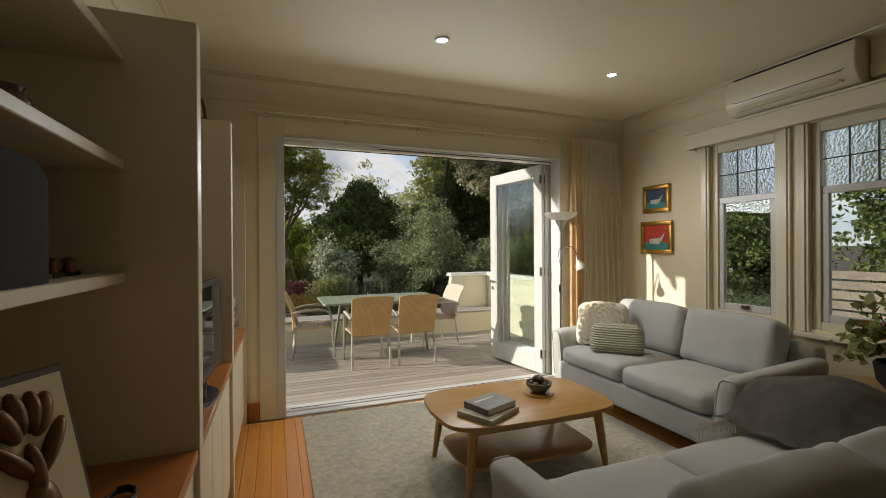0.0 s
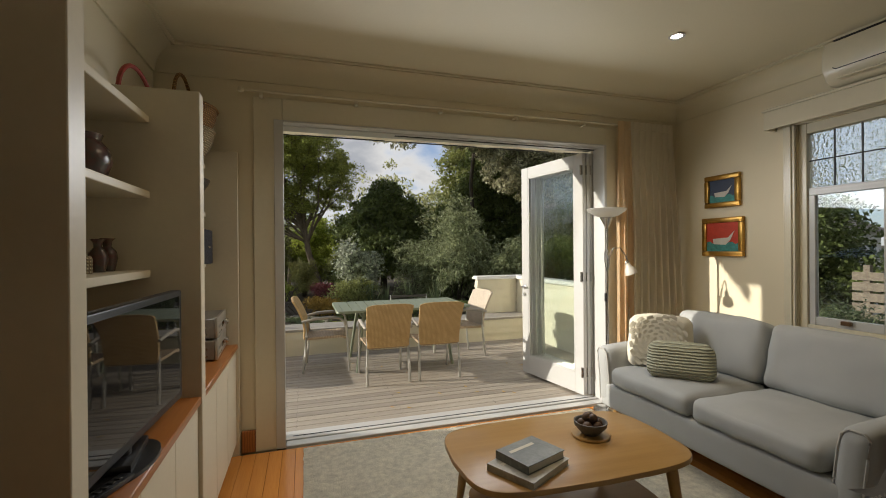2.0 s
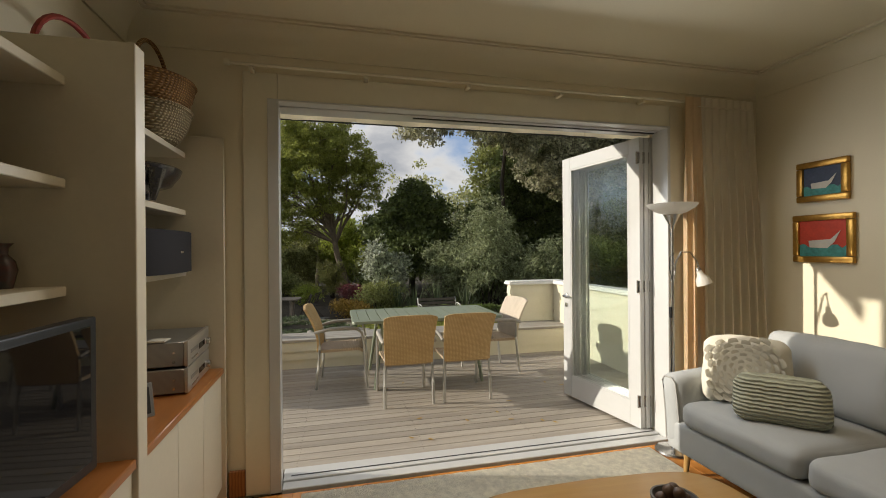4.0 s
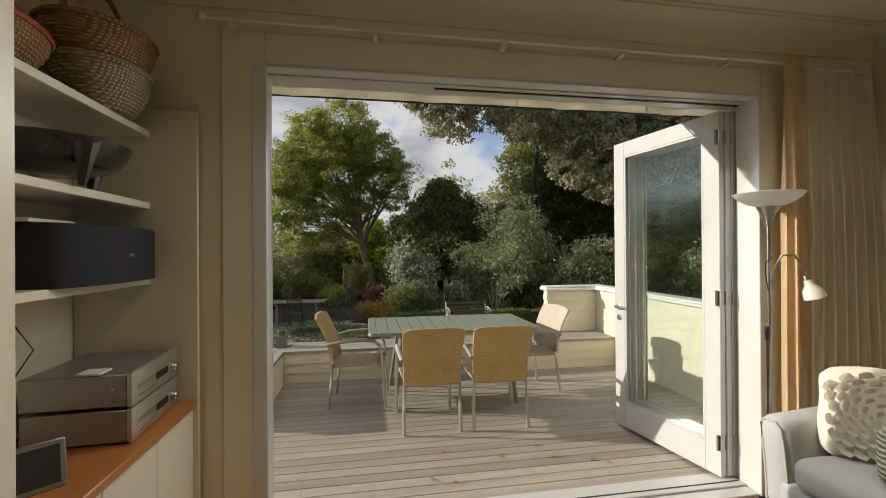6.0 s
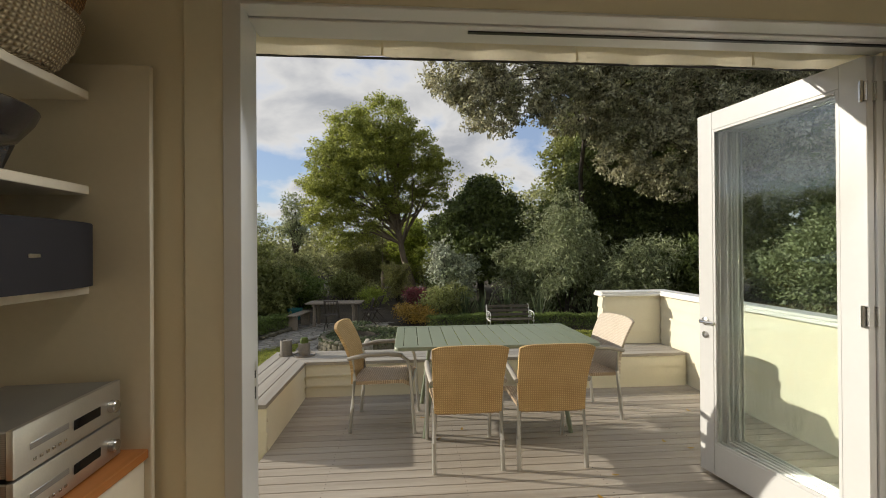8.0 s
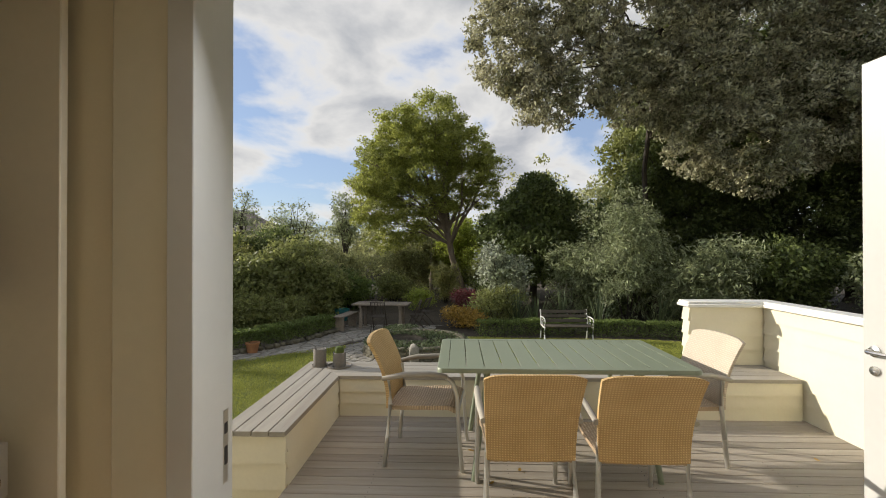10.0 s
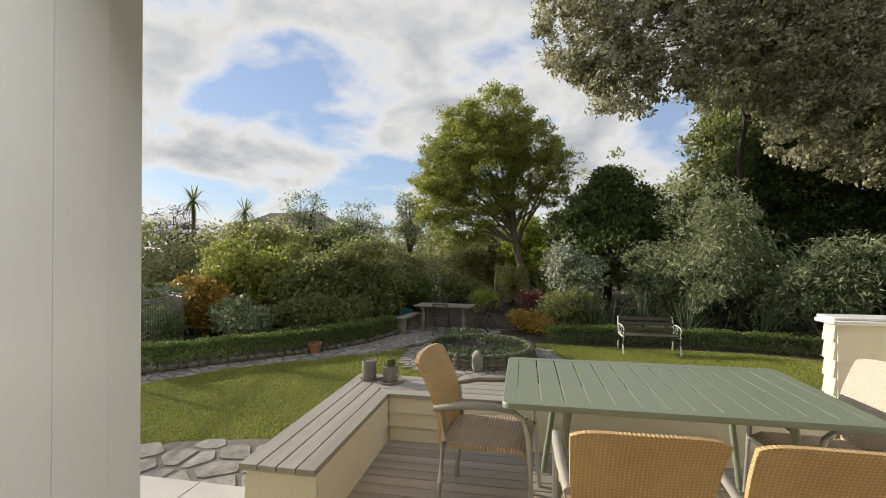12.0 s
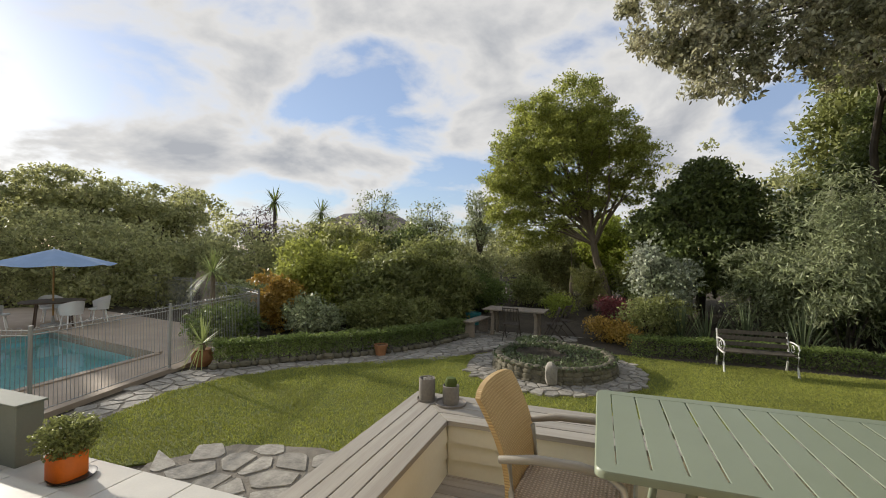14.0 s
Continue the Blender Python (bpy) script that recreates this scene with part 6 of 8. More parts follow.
tree("tree", "dark dense conifer-like tree behind the garden bench", (10.0, 22.5, -0.4), (10.0, 22.5, 4.6), 0.20,
     [(10.2, 22.4, 5.6, 1.5, 1.4, 1.3), (10.2, 22.6, 4.2, 2.0, 1.6, 1.3), (8.2, 22.2, 2.6, 1.5, 1.4, 1.2), (10.8, 22.0, 2.8, 2.0, 1.6, 1.8), (8.6, 22.0, 1.6, 1.8, 1.4, 1.4), (12.6, 22.0, 4.6, 2.2, 2.0, 2.6), (11.8, 22.4, 7.4, 1.9, 1.8, 2.2), (13.6, 21.6, 8.0, 2.6, 2.0, 2.6), (14.6, 21.0, 4.0, 2.4, 2.0, 3.0), (12.0, 21.4, 1.2, 2.2, 1.6, 1.6), (6.9, 22.0, 1.6, 1.3, 1.2, 1.2)],
     150000, 0.15, L_DARK, M_BARKD, 13, forks=16, clump=0.24, per=50)
for k, (x, y, lab) in enumerate(((12.5, 25.5, "tall dark shaded evergreen closing the garden"), (17.5, 23.0, "tall dark shaded evergreen closing the garden"), (19.0, 17.5, "tall dark shaded evergreen closing the garden"))):
    tree("tree", lab, (x, y, -0.4), (x, y, 6.0), 0.24,
         [(x - 1.8, y - 0.6, 3.0, 2.2, 1.8, 3.0), (x + 1.8, y, 3.2, 2.2, 1.8, 3.2), (x - 1.2, y, 7.2, 2.4, 2.0, 2.6), (x + 1.6, y, 8.0, 2.4, 2.0, 2.6), (x, y, 10.6, 2.4, 2.2, 2.0), (x - 2.6, y - 0.4, 5.2, 1.6, 1.4, 2.0)],
         60000, 0.24, (L_MID, L_DARK, L_DARK)[k], M_BARKD, 301 + k, forks=14, clump=0.36, per=40, group="shaded evergreens")
tree("tree", "dark glossy rounded evergreen tree", (4.7, 22.4, -0.5), (4.7, 22.3, 1.6), 0.16,
     [(4.9, 22.3, 3.9, 0.75, 0.9, 0.7), (4.2, 22.2, 3.1, 0.9, 1.0, 0.8), (5.5, 22.3, 3.0, 0.95, 1.1, 0.95), (3.6, 22.2, 2.3, 1.0, 1.0, 0.9), (4.6, 21.9, 1.5, 1.6, 1.3, 1.2), (5.9, 22.4, 1.3, 1.0, 1.0, 1.0), (5.1, 22.0, 2.4, 0.9, 0.9, 0.8)],
     46000, 0.17, L_DARK, M_BARKD, 14, forks=14, clump=0.2, per=36, aspect=0.42)
shrub("white-flecked variegated shrub beside the path", 3.35, 20.0, 0.95, 2.5, 6500, 0.12, L_WHITE, 31, 0.6)
shrub("dense mid-green shrub under the tree", 3.0, 18.9, 0.9, 1.35, 6000, 0.08, L_MID, 32)
shrub("feathery grey-green shrub over the lawn edge", 7.2, 19.2, 1.8, 4.7, 17000, 0.16, L_FERN, 33, 0.22, droop=0.5, lobes=9)
shrub("feathery grey-green shrub over the lawn edge", 9.0, 18.2, 1.6, 3.0, 10000, 0.17, L_FERN, 34, 0.22, droop=0.5, lobes=9)
shrub("feathery grey-green shrub over the lawn edge", 5.6, 20.2, 1.1, 2.6, 7000, 0.15, L_FERN, 35, 0.25, droop=0.4)
shrub("dusky pink low shrub beside the path", 2.2, 20.6, 0.85, 0.85, 4000, 0.07, L_PINK, 36)
shrub("orange-leaved low shrub beside the path", 1.9, 18.5, 0.7, 0.75, 3800, 0.07, L_ORANGE, 37)
shrub("rounded lime-green shrub under the tree", 0.35, 21.2, 0.65, 0.95, 4500, 0.06, L_LIME, 38)
shrub("tall straw-coloured grass clump", 1.3, 22.6, 0.7, 1.6, 2600, 0.34, L_YELLOW, 39, 0.06)
for x, y, h, m, sd in ((0.2, 27.4, 3.4, L_FAR, 91), (1.9, 26.8, 3.8, L_LIME, 92), (3.4, 26.6, 4.2, L_MID, 93), (6.9, 24.6, 3.4, L_MID, 94)):
    shrub("tall loose green shrub behind the trees", x, y, 1.5, h, 15000, 0.13, m, sd, lobes=9)
shrub("bright lime shrub behind the tree", 2.6, 25.8, 1.2, 3.2, 7000, 0.12, L_LIME, 40)
for k, (x, y, r, h, m, lab) in enumerate([
        (-4.6, 18.8, 1.7, 2.9, L_MID, "large mixed green shrub with glossy leaves"), (-6.2, 18.0, 1.5, 2.6, L_MAIN, "large mixed green shrub with glossy leaves"), (-3.0, 19.4, 1.2, 1.8, L_MID, "rounded mid-green leafy garden shrub"),
        (-6.9, 16.3, 0.75, 1.9, L_ORANGE, "thin autumn-orange shrub behind the hedge"), (-5.6, 16.0, 0.9, 1.1, L_FERN, "grey-green low shrub behind the hedge"), (-7.6, 16.9, 1.1, 1.5, L_FERN, "grey-green low shrub behind the hedge"), (-4.4, 16.9, 0.9, 1.2, L_MID, "rounded mid-green leafy garden shrub"), (-3.3, 17.6, 0.7, 1.0, L_MID, "rounded mid-green leafy garden shrub"),
        (-7.4, 14.6, 1.0, 1.0, L_HEDGE, "spreading green shrub behind the fence"), (-8.6, 16.6, 1.0, 1.3, L_MID, "spreading green shrub behind the fence"),
        (-2.2, 21.5, 1.1, 1.5, L_HEDGE, "rounded mid-green leafy garden shrub"), (-0.9, 22.8, 1.0, 1.2, L_MID, "rounded mid-green leafy garden shrub"), (-3.4, 23.6, 1.4, 2.0, L_FAR, "loose light green border shrub"), (-5.8, 22.6, 1.8, 3.2, L_DARK, "dense dark green border shrub"), (-7.8, 21.4, 1.8, 3.0, L_MAIN, "dense dark green border shrub"),
        (-0.4, 26.5, 1.6, 2.2, L_FAR, "loose light green border shrub"), (3.6, 24.6, 1.5, 2.4, L_MID, "dense dark green border shrub"), (-6.0, 20.2, 0.8, 2.8, L_YELLOW, "yellowing tall leafy garden shrub"), (7.2, 20.4, 1.5, 2.0, L_DARK, "dense dark green border shrub"), (11.6, 18.6, 1.8, 2.6, L_DARK, "dense dark green border shrub"), (3.2, 21.8, 0.9, 1.3, L_DARK, "dense dark green border shrub"), (13.2, 15.5, 2.0, 3.6, L_FERN, "feathery grey-green shrub over the lawn edge"), (13.6, 11.0, 2.2, 4.0, L_DARK, "dense dark green border shrub")]):
    shrub(lab, x, y, r, h, int(7600 * r * max(h, 1.0) ** 0.5), 0.10 if r < 1.2 else 0.135, m, 60 + k, lobes=7)


# spiky plants
def spikes(rng, n, length, width, up, base=(0, 0, 0)):
    v, f = [], []
    for k in range(n):
        a = rng.uniform(0, 2 * math.pi)
        e = rng.uniform(up[0], up[1])
        L = length * rng.uniform(0.75, 1.1)
        h = np.array([math.cos(a), math.sin(a), 0])
        s = np.array([-math.sin(a), math.cos(a), 0]) * width
        i0 = len(v)
        for j in range(5):
            q = j / 4
            r = L * q
            p = np.array(base) + h * r * math.cos(e) + np.array([0, 0, r * math.sin(e) - 0.45 * L * q * q * max(0.0, 1.1 - e)])
            w = (1 - q) ** 0.6 * (0.5 + q * 1.2 if q < 0.4 else 1)
            v += [p - s * w, p + s * w]
        for j in range(4):
            f.append((i0 + 2 * j, i0 + 2 * j + 1, i0 + 2 * j + 3, i0 + 2 * j + 2))
    return np.array(v), np.array(f)


def cordyline(label, x, y, z, trunk, n, length, seed, pot=None):
    rng = np.random.default_rng(seed)
    t = empty("cordyline", (x, y, z))
    z0 = 0.0
    if pot:
        part("pot", lathe([(0, 0), (pot * 0.6, 0), (pot * 0.95, pot * 0.5), (pot, pot * 1.1), (pot * 0.8, pot * 1.6), (pot * 0.86, pot * 1.7), (pot * 0.7, pot * 1.7), (0, pot * 1.5)], 24), M_TERRA, t, "terracotta urn")
        z0 = pot * 1.5
    if trunk:
        part("trunk", tube([(0, 0, z0 - 0.1), (0.02, 0.01, z0 + trunk * 0.5), (0, 0, z0 + trunk)], [0.06, 0.05, 0.045], 8), M_BARK, t)
    v, f = spikes(rng, n, length, 0.017, (-0.5, 1.5), (0, 0, z0 + trunk))
    o = new("leaves", quads_mesh("leaves", v, f, L_SPIKE))
    o.parent = t
    return thing(t, label, "spiky plant")


cordyline("cabbage tree with a spiky round head behind the fence", -7.75, 14.7, GZ, 1.75, 90, 0.75, 71)
cordyline("spiky green plant in a terracotta urn by the fence", -5.85, 12.75, GZ, 0.15, 60, 0.60, 72, 0.20)
for k, (x, y) in enumerate([(4.1, 18.2), (5.0, 18.6), (5.9, 18.0), (7.6, 17.9), (8.8, 17.4), (3.6, 18.6)]):
    rng = np.random.default_rng(90 + k)
    v, f = spikes(rng, 46, 1.25, 0.020, (0.7, 1.5))
    o = new("flax_plant", quads_mesh("flax_plant", v, f, L_FLAX))
    o.location = (x, y, float(ground_z(np.array(x), np.array(y))) - 0.02)
    thing(o, "clump of dark strappy flax leaves in the border", "flax", "flax clumps")


# clipped hedges on curved lines
def hedge(name, label, line, w, h, n, seed, zb=0.0):
    rng = np.random.default_rng(seed)
    t = empty(name, (*line[0], GZ))
    P = np.array(line, float)
    seg = np.linalg.norm(np.diff(P, axis=0), axis=1)
    cum = np.concatenate([[0], np.cumsum(seg)])
    s = rng.uniform(0, cum[-1], n)
    x = np.interp(s, cum, P[:, 0]); y = np.interp(s, cum, P[:, 1])
    dx = np.interp(s + 0.05, cum, P[:, 0]) - np.interp(s - 0.05, cum, P[:, 0])
    dy = np.interp(s + 0.05, cum, P[:, 1]) - np.interp(s - 0.05, cum, P[:, 1])
    ln = np.hypot(dx, dy) + 1e-9
    nx, ny = -dy / ln, dx / ln
    u = rng.uniform(-1, 1, n); q = rng.uniform(0, 1, n)
    sidep = rng.random(n) < 0.55
    u = np.where(sidep, np.sign(u) * (1 - 0.12 * rng.random(n)), u)
    q = np.where(sidep, q, 1 - 0.10 * rng.random(n))
    bump = 0.05 * np.sin(s * 5.1) + 0.04 * np.sin(s * 11.7 + 1)
    pts = np.stack([x + nx * u * w / 2 * (1 + bump) - P[0, 0], y + ny * u * w / 2 * (1 + bump) - P[0, 1], zb + q * h * (1 + bump * 0.8)], -1)
    pts += rng.normal(size=pts.shape) * 0.022
    o = new("foliage", leaf_mesh("foliage", pts, 0.045, L_HEDGE, rng, 0.6)); o.parent = t
    bm = bmesh.new()
    for a in np.arange(0.1, cum[-1], 0.22):
        px, py = np.interp(a, cum, P[:, 0]) - P[0, 0], np.interp(a, cum, P[:, 1]) - P[0, 1]
        add_tube(bm, [(px, py, -0.05), (px + 0.03, py, zb + h * 0.45), (px - 0.02, py + 0.02, zb + h * 0.8)], [0.018, 0.012, 0.005], 5)
    part("woody_stem", bm, M_BARKD, t)
    return thing(t, label, "hedge")


HEDGE = [(-5.55, 12.75), (-5.0, 13.35), (-4.3, 14.05), (-3.67, 14.60), (-3.0, 15.3), (-2.4, 16.3), (-2.0, 17.6)]
hedge("hedge", "low clipped box hedge along the stone path", HEDGE, 0.42, 0.36, 26000, 41, 0.14)
hedge("hedge", "low clipped dark hedge behind the garden bench", [(2.3, 17.1), (3.4, 17.35), (5.0, 17.4), (6.8, 17.2), (8.6, 16.5), (10.2, 15.2)], 0.4, 0.42, 20000, 42)
hedge("hedge", "low clipped hedge beyond the path", [(-9.0, 18.6), (-6.0, 19.6), (-3.2, 20.6)], 0.5, 0.6, 8000, 43)

# far woods: one uneven belt
rng = np.random.default_rng(5)
bl = []
for k in range(95):
    a = radians(rng.uniform(-78, 34))
    d = rng.uniform(28, 46)
    r = rng.uniform(1.8, 3.6)
    top = 2.6 + (2.6 if math.degrees(a) < -46 else 0.4) + (4.5 if math.degrees(a) > 6 else 0) + rng.uniform(-1.3, 1.1)
    bl.append((1.6 + d * math.sin(a), 6.2 + d * math.cos(a), top * 0.45 - 0.3, r, r, top * 0.55 + 0.4))
pts, outw = clump_points(rng, bl, 120000, 0.42, 45, 0.6)
pts[:, 2] = np.maximum(pts[:, 2], -0.7)
fw = new("far_woods", leaf_mesh("far_woods", pts, 0.26, L_FAR, rng, 0.55, 0.1, outw))
tagged(fw, "belt of mixed dark green trees closing the garden", "woods", kind="stuff")


# a denser belt of garden trees beyond the pool
rng = np.random.default_rng(6)
bl = []
for k in range(60):
    f = k / 59
    x, y = -27 + 20.5 * f + rng.uniform(-1, 1), 12.5 + 10.5 * f ** 0.8 + rng.uniform(-1.0, 2.2)
    h = 3.7 - 0.9 * f + rng.uniform(-0.8, 0.8)
    bl.append((x, y, -0.85 + h * 0.45, rng.uniform(1.0, 1.8), rng.uniform(1.0, 1.6), h * 0.55))
pts, outw = clump_points(rng, bl, 90000, 0.30, 40, 0.6)
pts[:, 2] = np.maximum(pts[:, 2], -0.8)
fw2 = new("shrub_belt", leaf_mesh("shrub_belt", pts, 0.16, L_FAR, rng, 0.55, 0.1, outw))
tagged(fw2, "dense belt of mixed shrubs beyond the pool terrace", "shrubs", kind="stuff")


# a few taller trees that break the skyline
for k, (x, y, h, r, m, lab, nn, sz) in enumerate([
        (-8.6, 25.0, 5.2, 1.2, L_FERN, "wispy grey-green tree on the skyline", 3200, 0.12), (-6.6, 26.8, 4.6, 1.4, L_FERN, "wispy grey-green tree on the skyline", 3600, 0.12), (-4.4, 28.5, 5.3, 0.8, L_FERN, "slim pale tree on the skyline", 3500, 0.14),
        (-13.6, 22.6, 4.2, 1.1, L_PURPLE, "nearly bare purple-brown tree", 2600, 0.10), (-10.8, 23.8, 3.7, 0.9, L_MID, "small green tree on the skyline", 3600, 0.13), (-24.5, 21.0, 6.6, 3.4, L_FAR, "broad dark umbrella-shaped tree", 14000, 0.22), (-27.0, 16.5, 7.2, 3.6, L_FAR, "broad dark umbrella-shaped tree", 14000, 0.22), (-20.5, 23.0, 5.6, 2.6, L_FAR, "broad dark umbrella-shaped tree", 9000, 0.2)]):
    z = float(ground_z(np.array(x), np.array(y)))
    tree("tree", lab, (x, y, z), (x + 0.1, y, z + h * 0.45), 0.10 + 0.02 * r,
         [(x, y, z + h * 0.80, r * 0.8, r * 0.8, h * 0.17), (x - 0.5 * r, y, z + h * 0.68, r * 0.6, r * 0.6, h * 0.14), (x + 0.5 * r, y, z + h * 0.66, r * 0.6, r * 0.6, h * 0.14), (x, y, z + h * 0.55, r * 0.7, r * 0.7, h * 0.18)],
         nn, sz, m, M_BARKD, 130 + k, forks=14, clump=0.22, per=26, droop=0.4)
for k, (x, y, h) in enumerate([(-15.2, 25.5, 4.7), (-14.4, 28.6, 4.4)]):
    rng = np.random.default_rng(150 + k)
    t = empty("palm", (x, y, -0.6))
    part("trunk", tube([(0, 0, -0.1), (0.05, 0, h * 0.5), (0, 0, h)], [0.14, 0.1, 0.09], 8), M_BARKD, t)
    v, f = spikes(rng, 60, 1.0, 0.05, (-0.6, 1.4), (0, 0, h))
    o = new("fronds", quads_mesh("fronds", v, f, L_DARK)); o.parent = t
    thing(t, "dark fan palm on the skyline", "palm", "skyline palms")

# far house roof between the trees
fh = empty("house", (-16.5, 38.0, 0.3))
bm = bmesh.new()
vs = [bm.verts.new(p) for p in ((-4.5, -3, 2.6), (4.5, -3, 2.6), (4.5, 3, 2.6), (-4.5, 3, 2.6), (-2.2, 0, 4.3), (2.2, 0, 4.3))]
for q in ((0, 1, 5, 4), (1, 2, 5), (2, 3, 4, 5), (3, 0, 4), (3, 2, 1, 0)):
    bm.faces.new([vs[i] for i in q])
part("roof", bm, M_FARROOF, fh, "", False)
part("wall", box(-4.1, 4.1, -2.6, 2.6, -1, 2.595, 0), M_FARWALL, fh, "", False)
for x in (-2.6, 0.2, 2.6):
    part("window", box(x - 0.6, x + 0.6, -2.63, -2.602, 1.0, 2.2, 0.01), M_SCREEN, fh)
thing(fh, "distant house with a brown hipped roof behind the trees", "house")

# ---- stone paths ----
def cells(poly, spacing, seed, gap, jitter=0.48):
    """Irregular flat stones filling an outline: jittered points, each with the patch nearest to it, shrunk by the joint."""
    rng = np.random.default_rng(seed)
    P = np.array(poly)
    x0, y0 = P.min(0); x1, y1 = P.max(0)
    pts = []
    for j, y in enumerate(np.arange(y0 - spacing, y1 + spacing, spacing * 0.9)):
        for x in np.arange(x0 - spacing, x1 + spacing, spacing):
            pts.append((x + (j % 2) * spacing * 0.5 + rng.uniform(-jitter, jitter) * spacing, y + rng.uniform(-jitter, jitter) * spacing))
    pts = np.array(pts)
    keep_ = inside(poly, pts[:, 0], pts[:, 1])
    out = []
    for i in np.nonzero(keep_)[0]:
        c = pts[i]
        d = np.hypot(*(pts - c).T)
        near = [k for k in np.argsort(d)[1:22] if d[k] < spacing * 3]
        cell = [np.array(q) for q in ((-spacing, -spacing), (spacing, -spacing), (spacing, spacing), (-spacing, spacing))]
        for k in near:
            nrm = (pts[k] - c)
            L = np.hypot(*nrm); nrm = nrm / L
            lim = L / 2 - gap / 2
            new_cell = []
            for a, b in zip(cell, cell[1:] + cell[:1]):
                da, db = a @ nrm - lim, b @ nrm - lim
                if da <= 0:
                    new_cell.append(a)
                if (da < 0) != (db < 0):
                    new_cell.append(a + (b - a) * (da / (da - db)))
            cell = new_cell
            if len(cell) < 3:
                break
        if len(cell) >= 3:
            # cut the corners so that the outline is not straight-edged
            rc = []
            for a, b in zip(cell, cell[1:] + cell[:1]):
                rc += [a + (b - a) * rng.uniform(0.05, 0.16), a + (b - a) * rng.uniform(0.84, 0.95)]
            out.append((c, [tuple(q * rng.uniform(0.95, 1.02)) for q in rc]))
    return out


def paving(name, label, poly, spacing, gap, seed, z, material, rough=0.012):
    t = structure(name, prism(poly, z - 0.08, z - 0.006), M_SOILP)
    rng = np.random.default_rng(seed)
    for c, cell in cells(poly, spacing, seed, gap):
        bm = bmesh.new()
        hi = [bm.verts.new((x, y, rng.uniform(-0.004, 0.004) + rough * 0.5)) for x, y in cell]
        lo = [bm.verts.new((x * 1.03, y * 1.03, -0.03)) for x, y in cell]
        bm.faces.new(hi)
        for i in range(len(cell)):
            j = (i + 1) % len(cell)
            bm.faces.new((lo[i], lo[j], hi[j], hi[i]))
        o = new("paving_stone", mesh_of("paving_stone", bm, material))
        o.parent = t
        o.location = (c[0], c[1], z)
    return t


M_SOILP = mat("mortar_and_grit", (0.215, 0.19, 0.15), 0.95, vary=0.35, scale=9, bump=0.8, bump_scale=60, bump_dist=0.01)
PATH_POLY = [(-3.2, 8.5), (-4.3, 9.4), (-4.72, 10.2), (-4.95, 11.3), (-4.73, 12.27), (-3.9, 13.4), (-2.43, 14.53), (-1.4, 15.05), (-1.0, 16.2), (0.4, 17.6), (1.3, 18.6), (0.9, 20.0), (-1.4, 20.2), (-1.75, 18.0), (-2.15, 16.4), (-2.75, 15.4), (-3.45, 14.75), (-4.1, 14.15), (-4.9, 13.3), (-5.45, 12.65), (-5.85, 12.2), (-5.55, 10.9), (-5.3, 9.6), (-4.4, 8.2)]
paving("pavement_path", "", PATH_POLY, 0.28, 0.04, 3, GZ + 0.02, M_STONE)
PATIO = [(0.22, 9.5), (-0.1, 10.0), (-0.55, 10.33), (-1.39, 10.48), (-2.39, 10.20), (-2.92, 9.5), (-2.6, 8.9), (0.22, 8.85)]
paving("pavement_patio", "", PATIO, 0.38, 0.055, 8, GZ + 0.045, M_STONE, 0.008)
RING_C, R_IN, R_OUT = (0.78, 15.15), 1.16, 1.72
ring = [(RING_C[0] + R_OUT * math.cos(a), RING_C[1] + R_OUT * math.sin(a)) for a in [i * math.pi / 18 for i in range(36)]]
paving("pavement_ring", "", ring, 0.22, 0.035, 5, GZ + 0.048, M_STONE)

# raised round stone pond bed
bed = empty("stone_planter", (*RING_C, GZ))
rnd = random.Random(17)
def rock(sx, sy, sz, seed, m=None):
    bm = bmesh.new()
    bmesh.ops.create_icosphere(bm, subdivisions=2, radius=1.0)
    for v in bm.verts:
        q = v.co.normalized()
        k = 1 + 0.22 * noise.noise(q * 1.6 + Vector((seed * 5.3, 0, 0)))
        q = Vector([math.copysign(abs(c) ** 0.7, c) for c in q])
        v.co = Vector((q.x * sx, q.y * sy, q.z * sz)) * k
    if m:
        move(bm, m)
    return bm


rocks = [mesh_of("stone", rock(0.105, 0.08, 0.06, s), M_ROCK, True) for s in range(5)]
k = 0
for zz, n, rr in ((0.05, 40, R_IN), (0.13, 42, R_IN - 0.02), (0.21, 40, R_IN - 0.04), (0.28, 42, R_IN - 0.06)):
    for i in range(n):
        a = 2 * math.pi * (i + 0.5 * (k % 2)) / n
        o = new("stone", rocks[rnd.randrange(5)])
        o.parent = bed
        o.matrix_basis = pose(rr * math.cos(a), rr * math.sin(a), zz, rnd.uniform(-8, 8), rnd.uniform(-8, 8), math.degrees(a) + 90 + rnd.uniform(-10, 10))
    k += 1
part("soil", lathe([(0, 0.26), (R_IN - 0.12, 0.25), (R_IN - 0.10, 0.0), (0, 0.0)], 32), M_SOIL, bed)
rng = np.random.default_rng(77)
aa = rng.uniform(0, 6.283, 3200); rr = (R_IN + 0.06) * np.sqrt(rng.uniform(0.05, 1.0, 3200))
pp = np.stack([rr * np.cos(aa), rr * np.sin(aa), 0.28 + 0.05 * rng.random(3200) + 0.22 * (np.hypot(rr * np.cos(aa) + 0.35, rr * np.sin(aa) - 0.2) < 0.45)], -1)
o = new("planting", leaf_mesh("planting", pp, 0.07, L_FLAX, rng, 0.5)); o.parent = bed
thing(bed, "round raised mossy stone bed planted with low greenery", "stone planter")
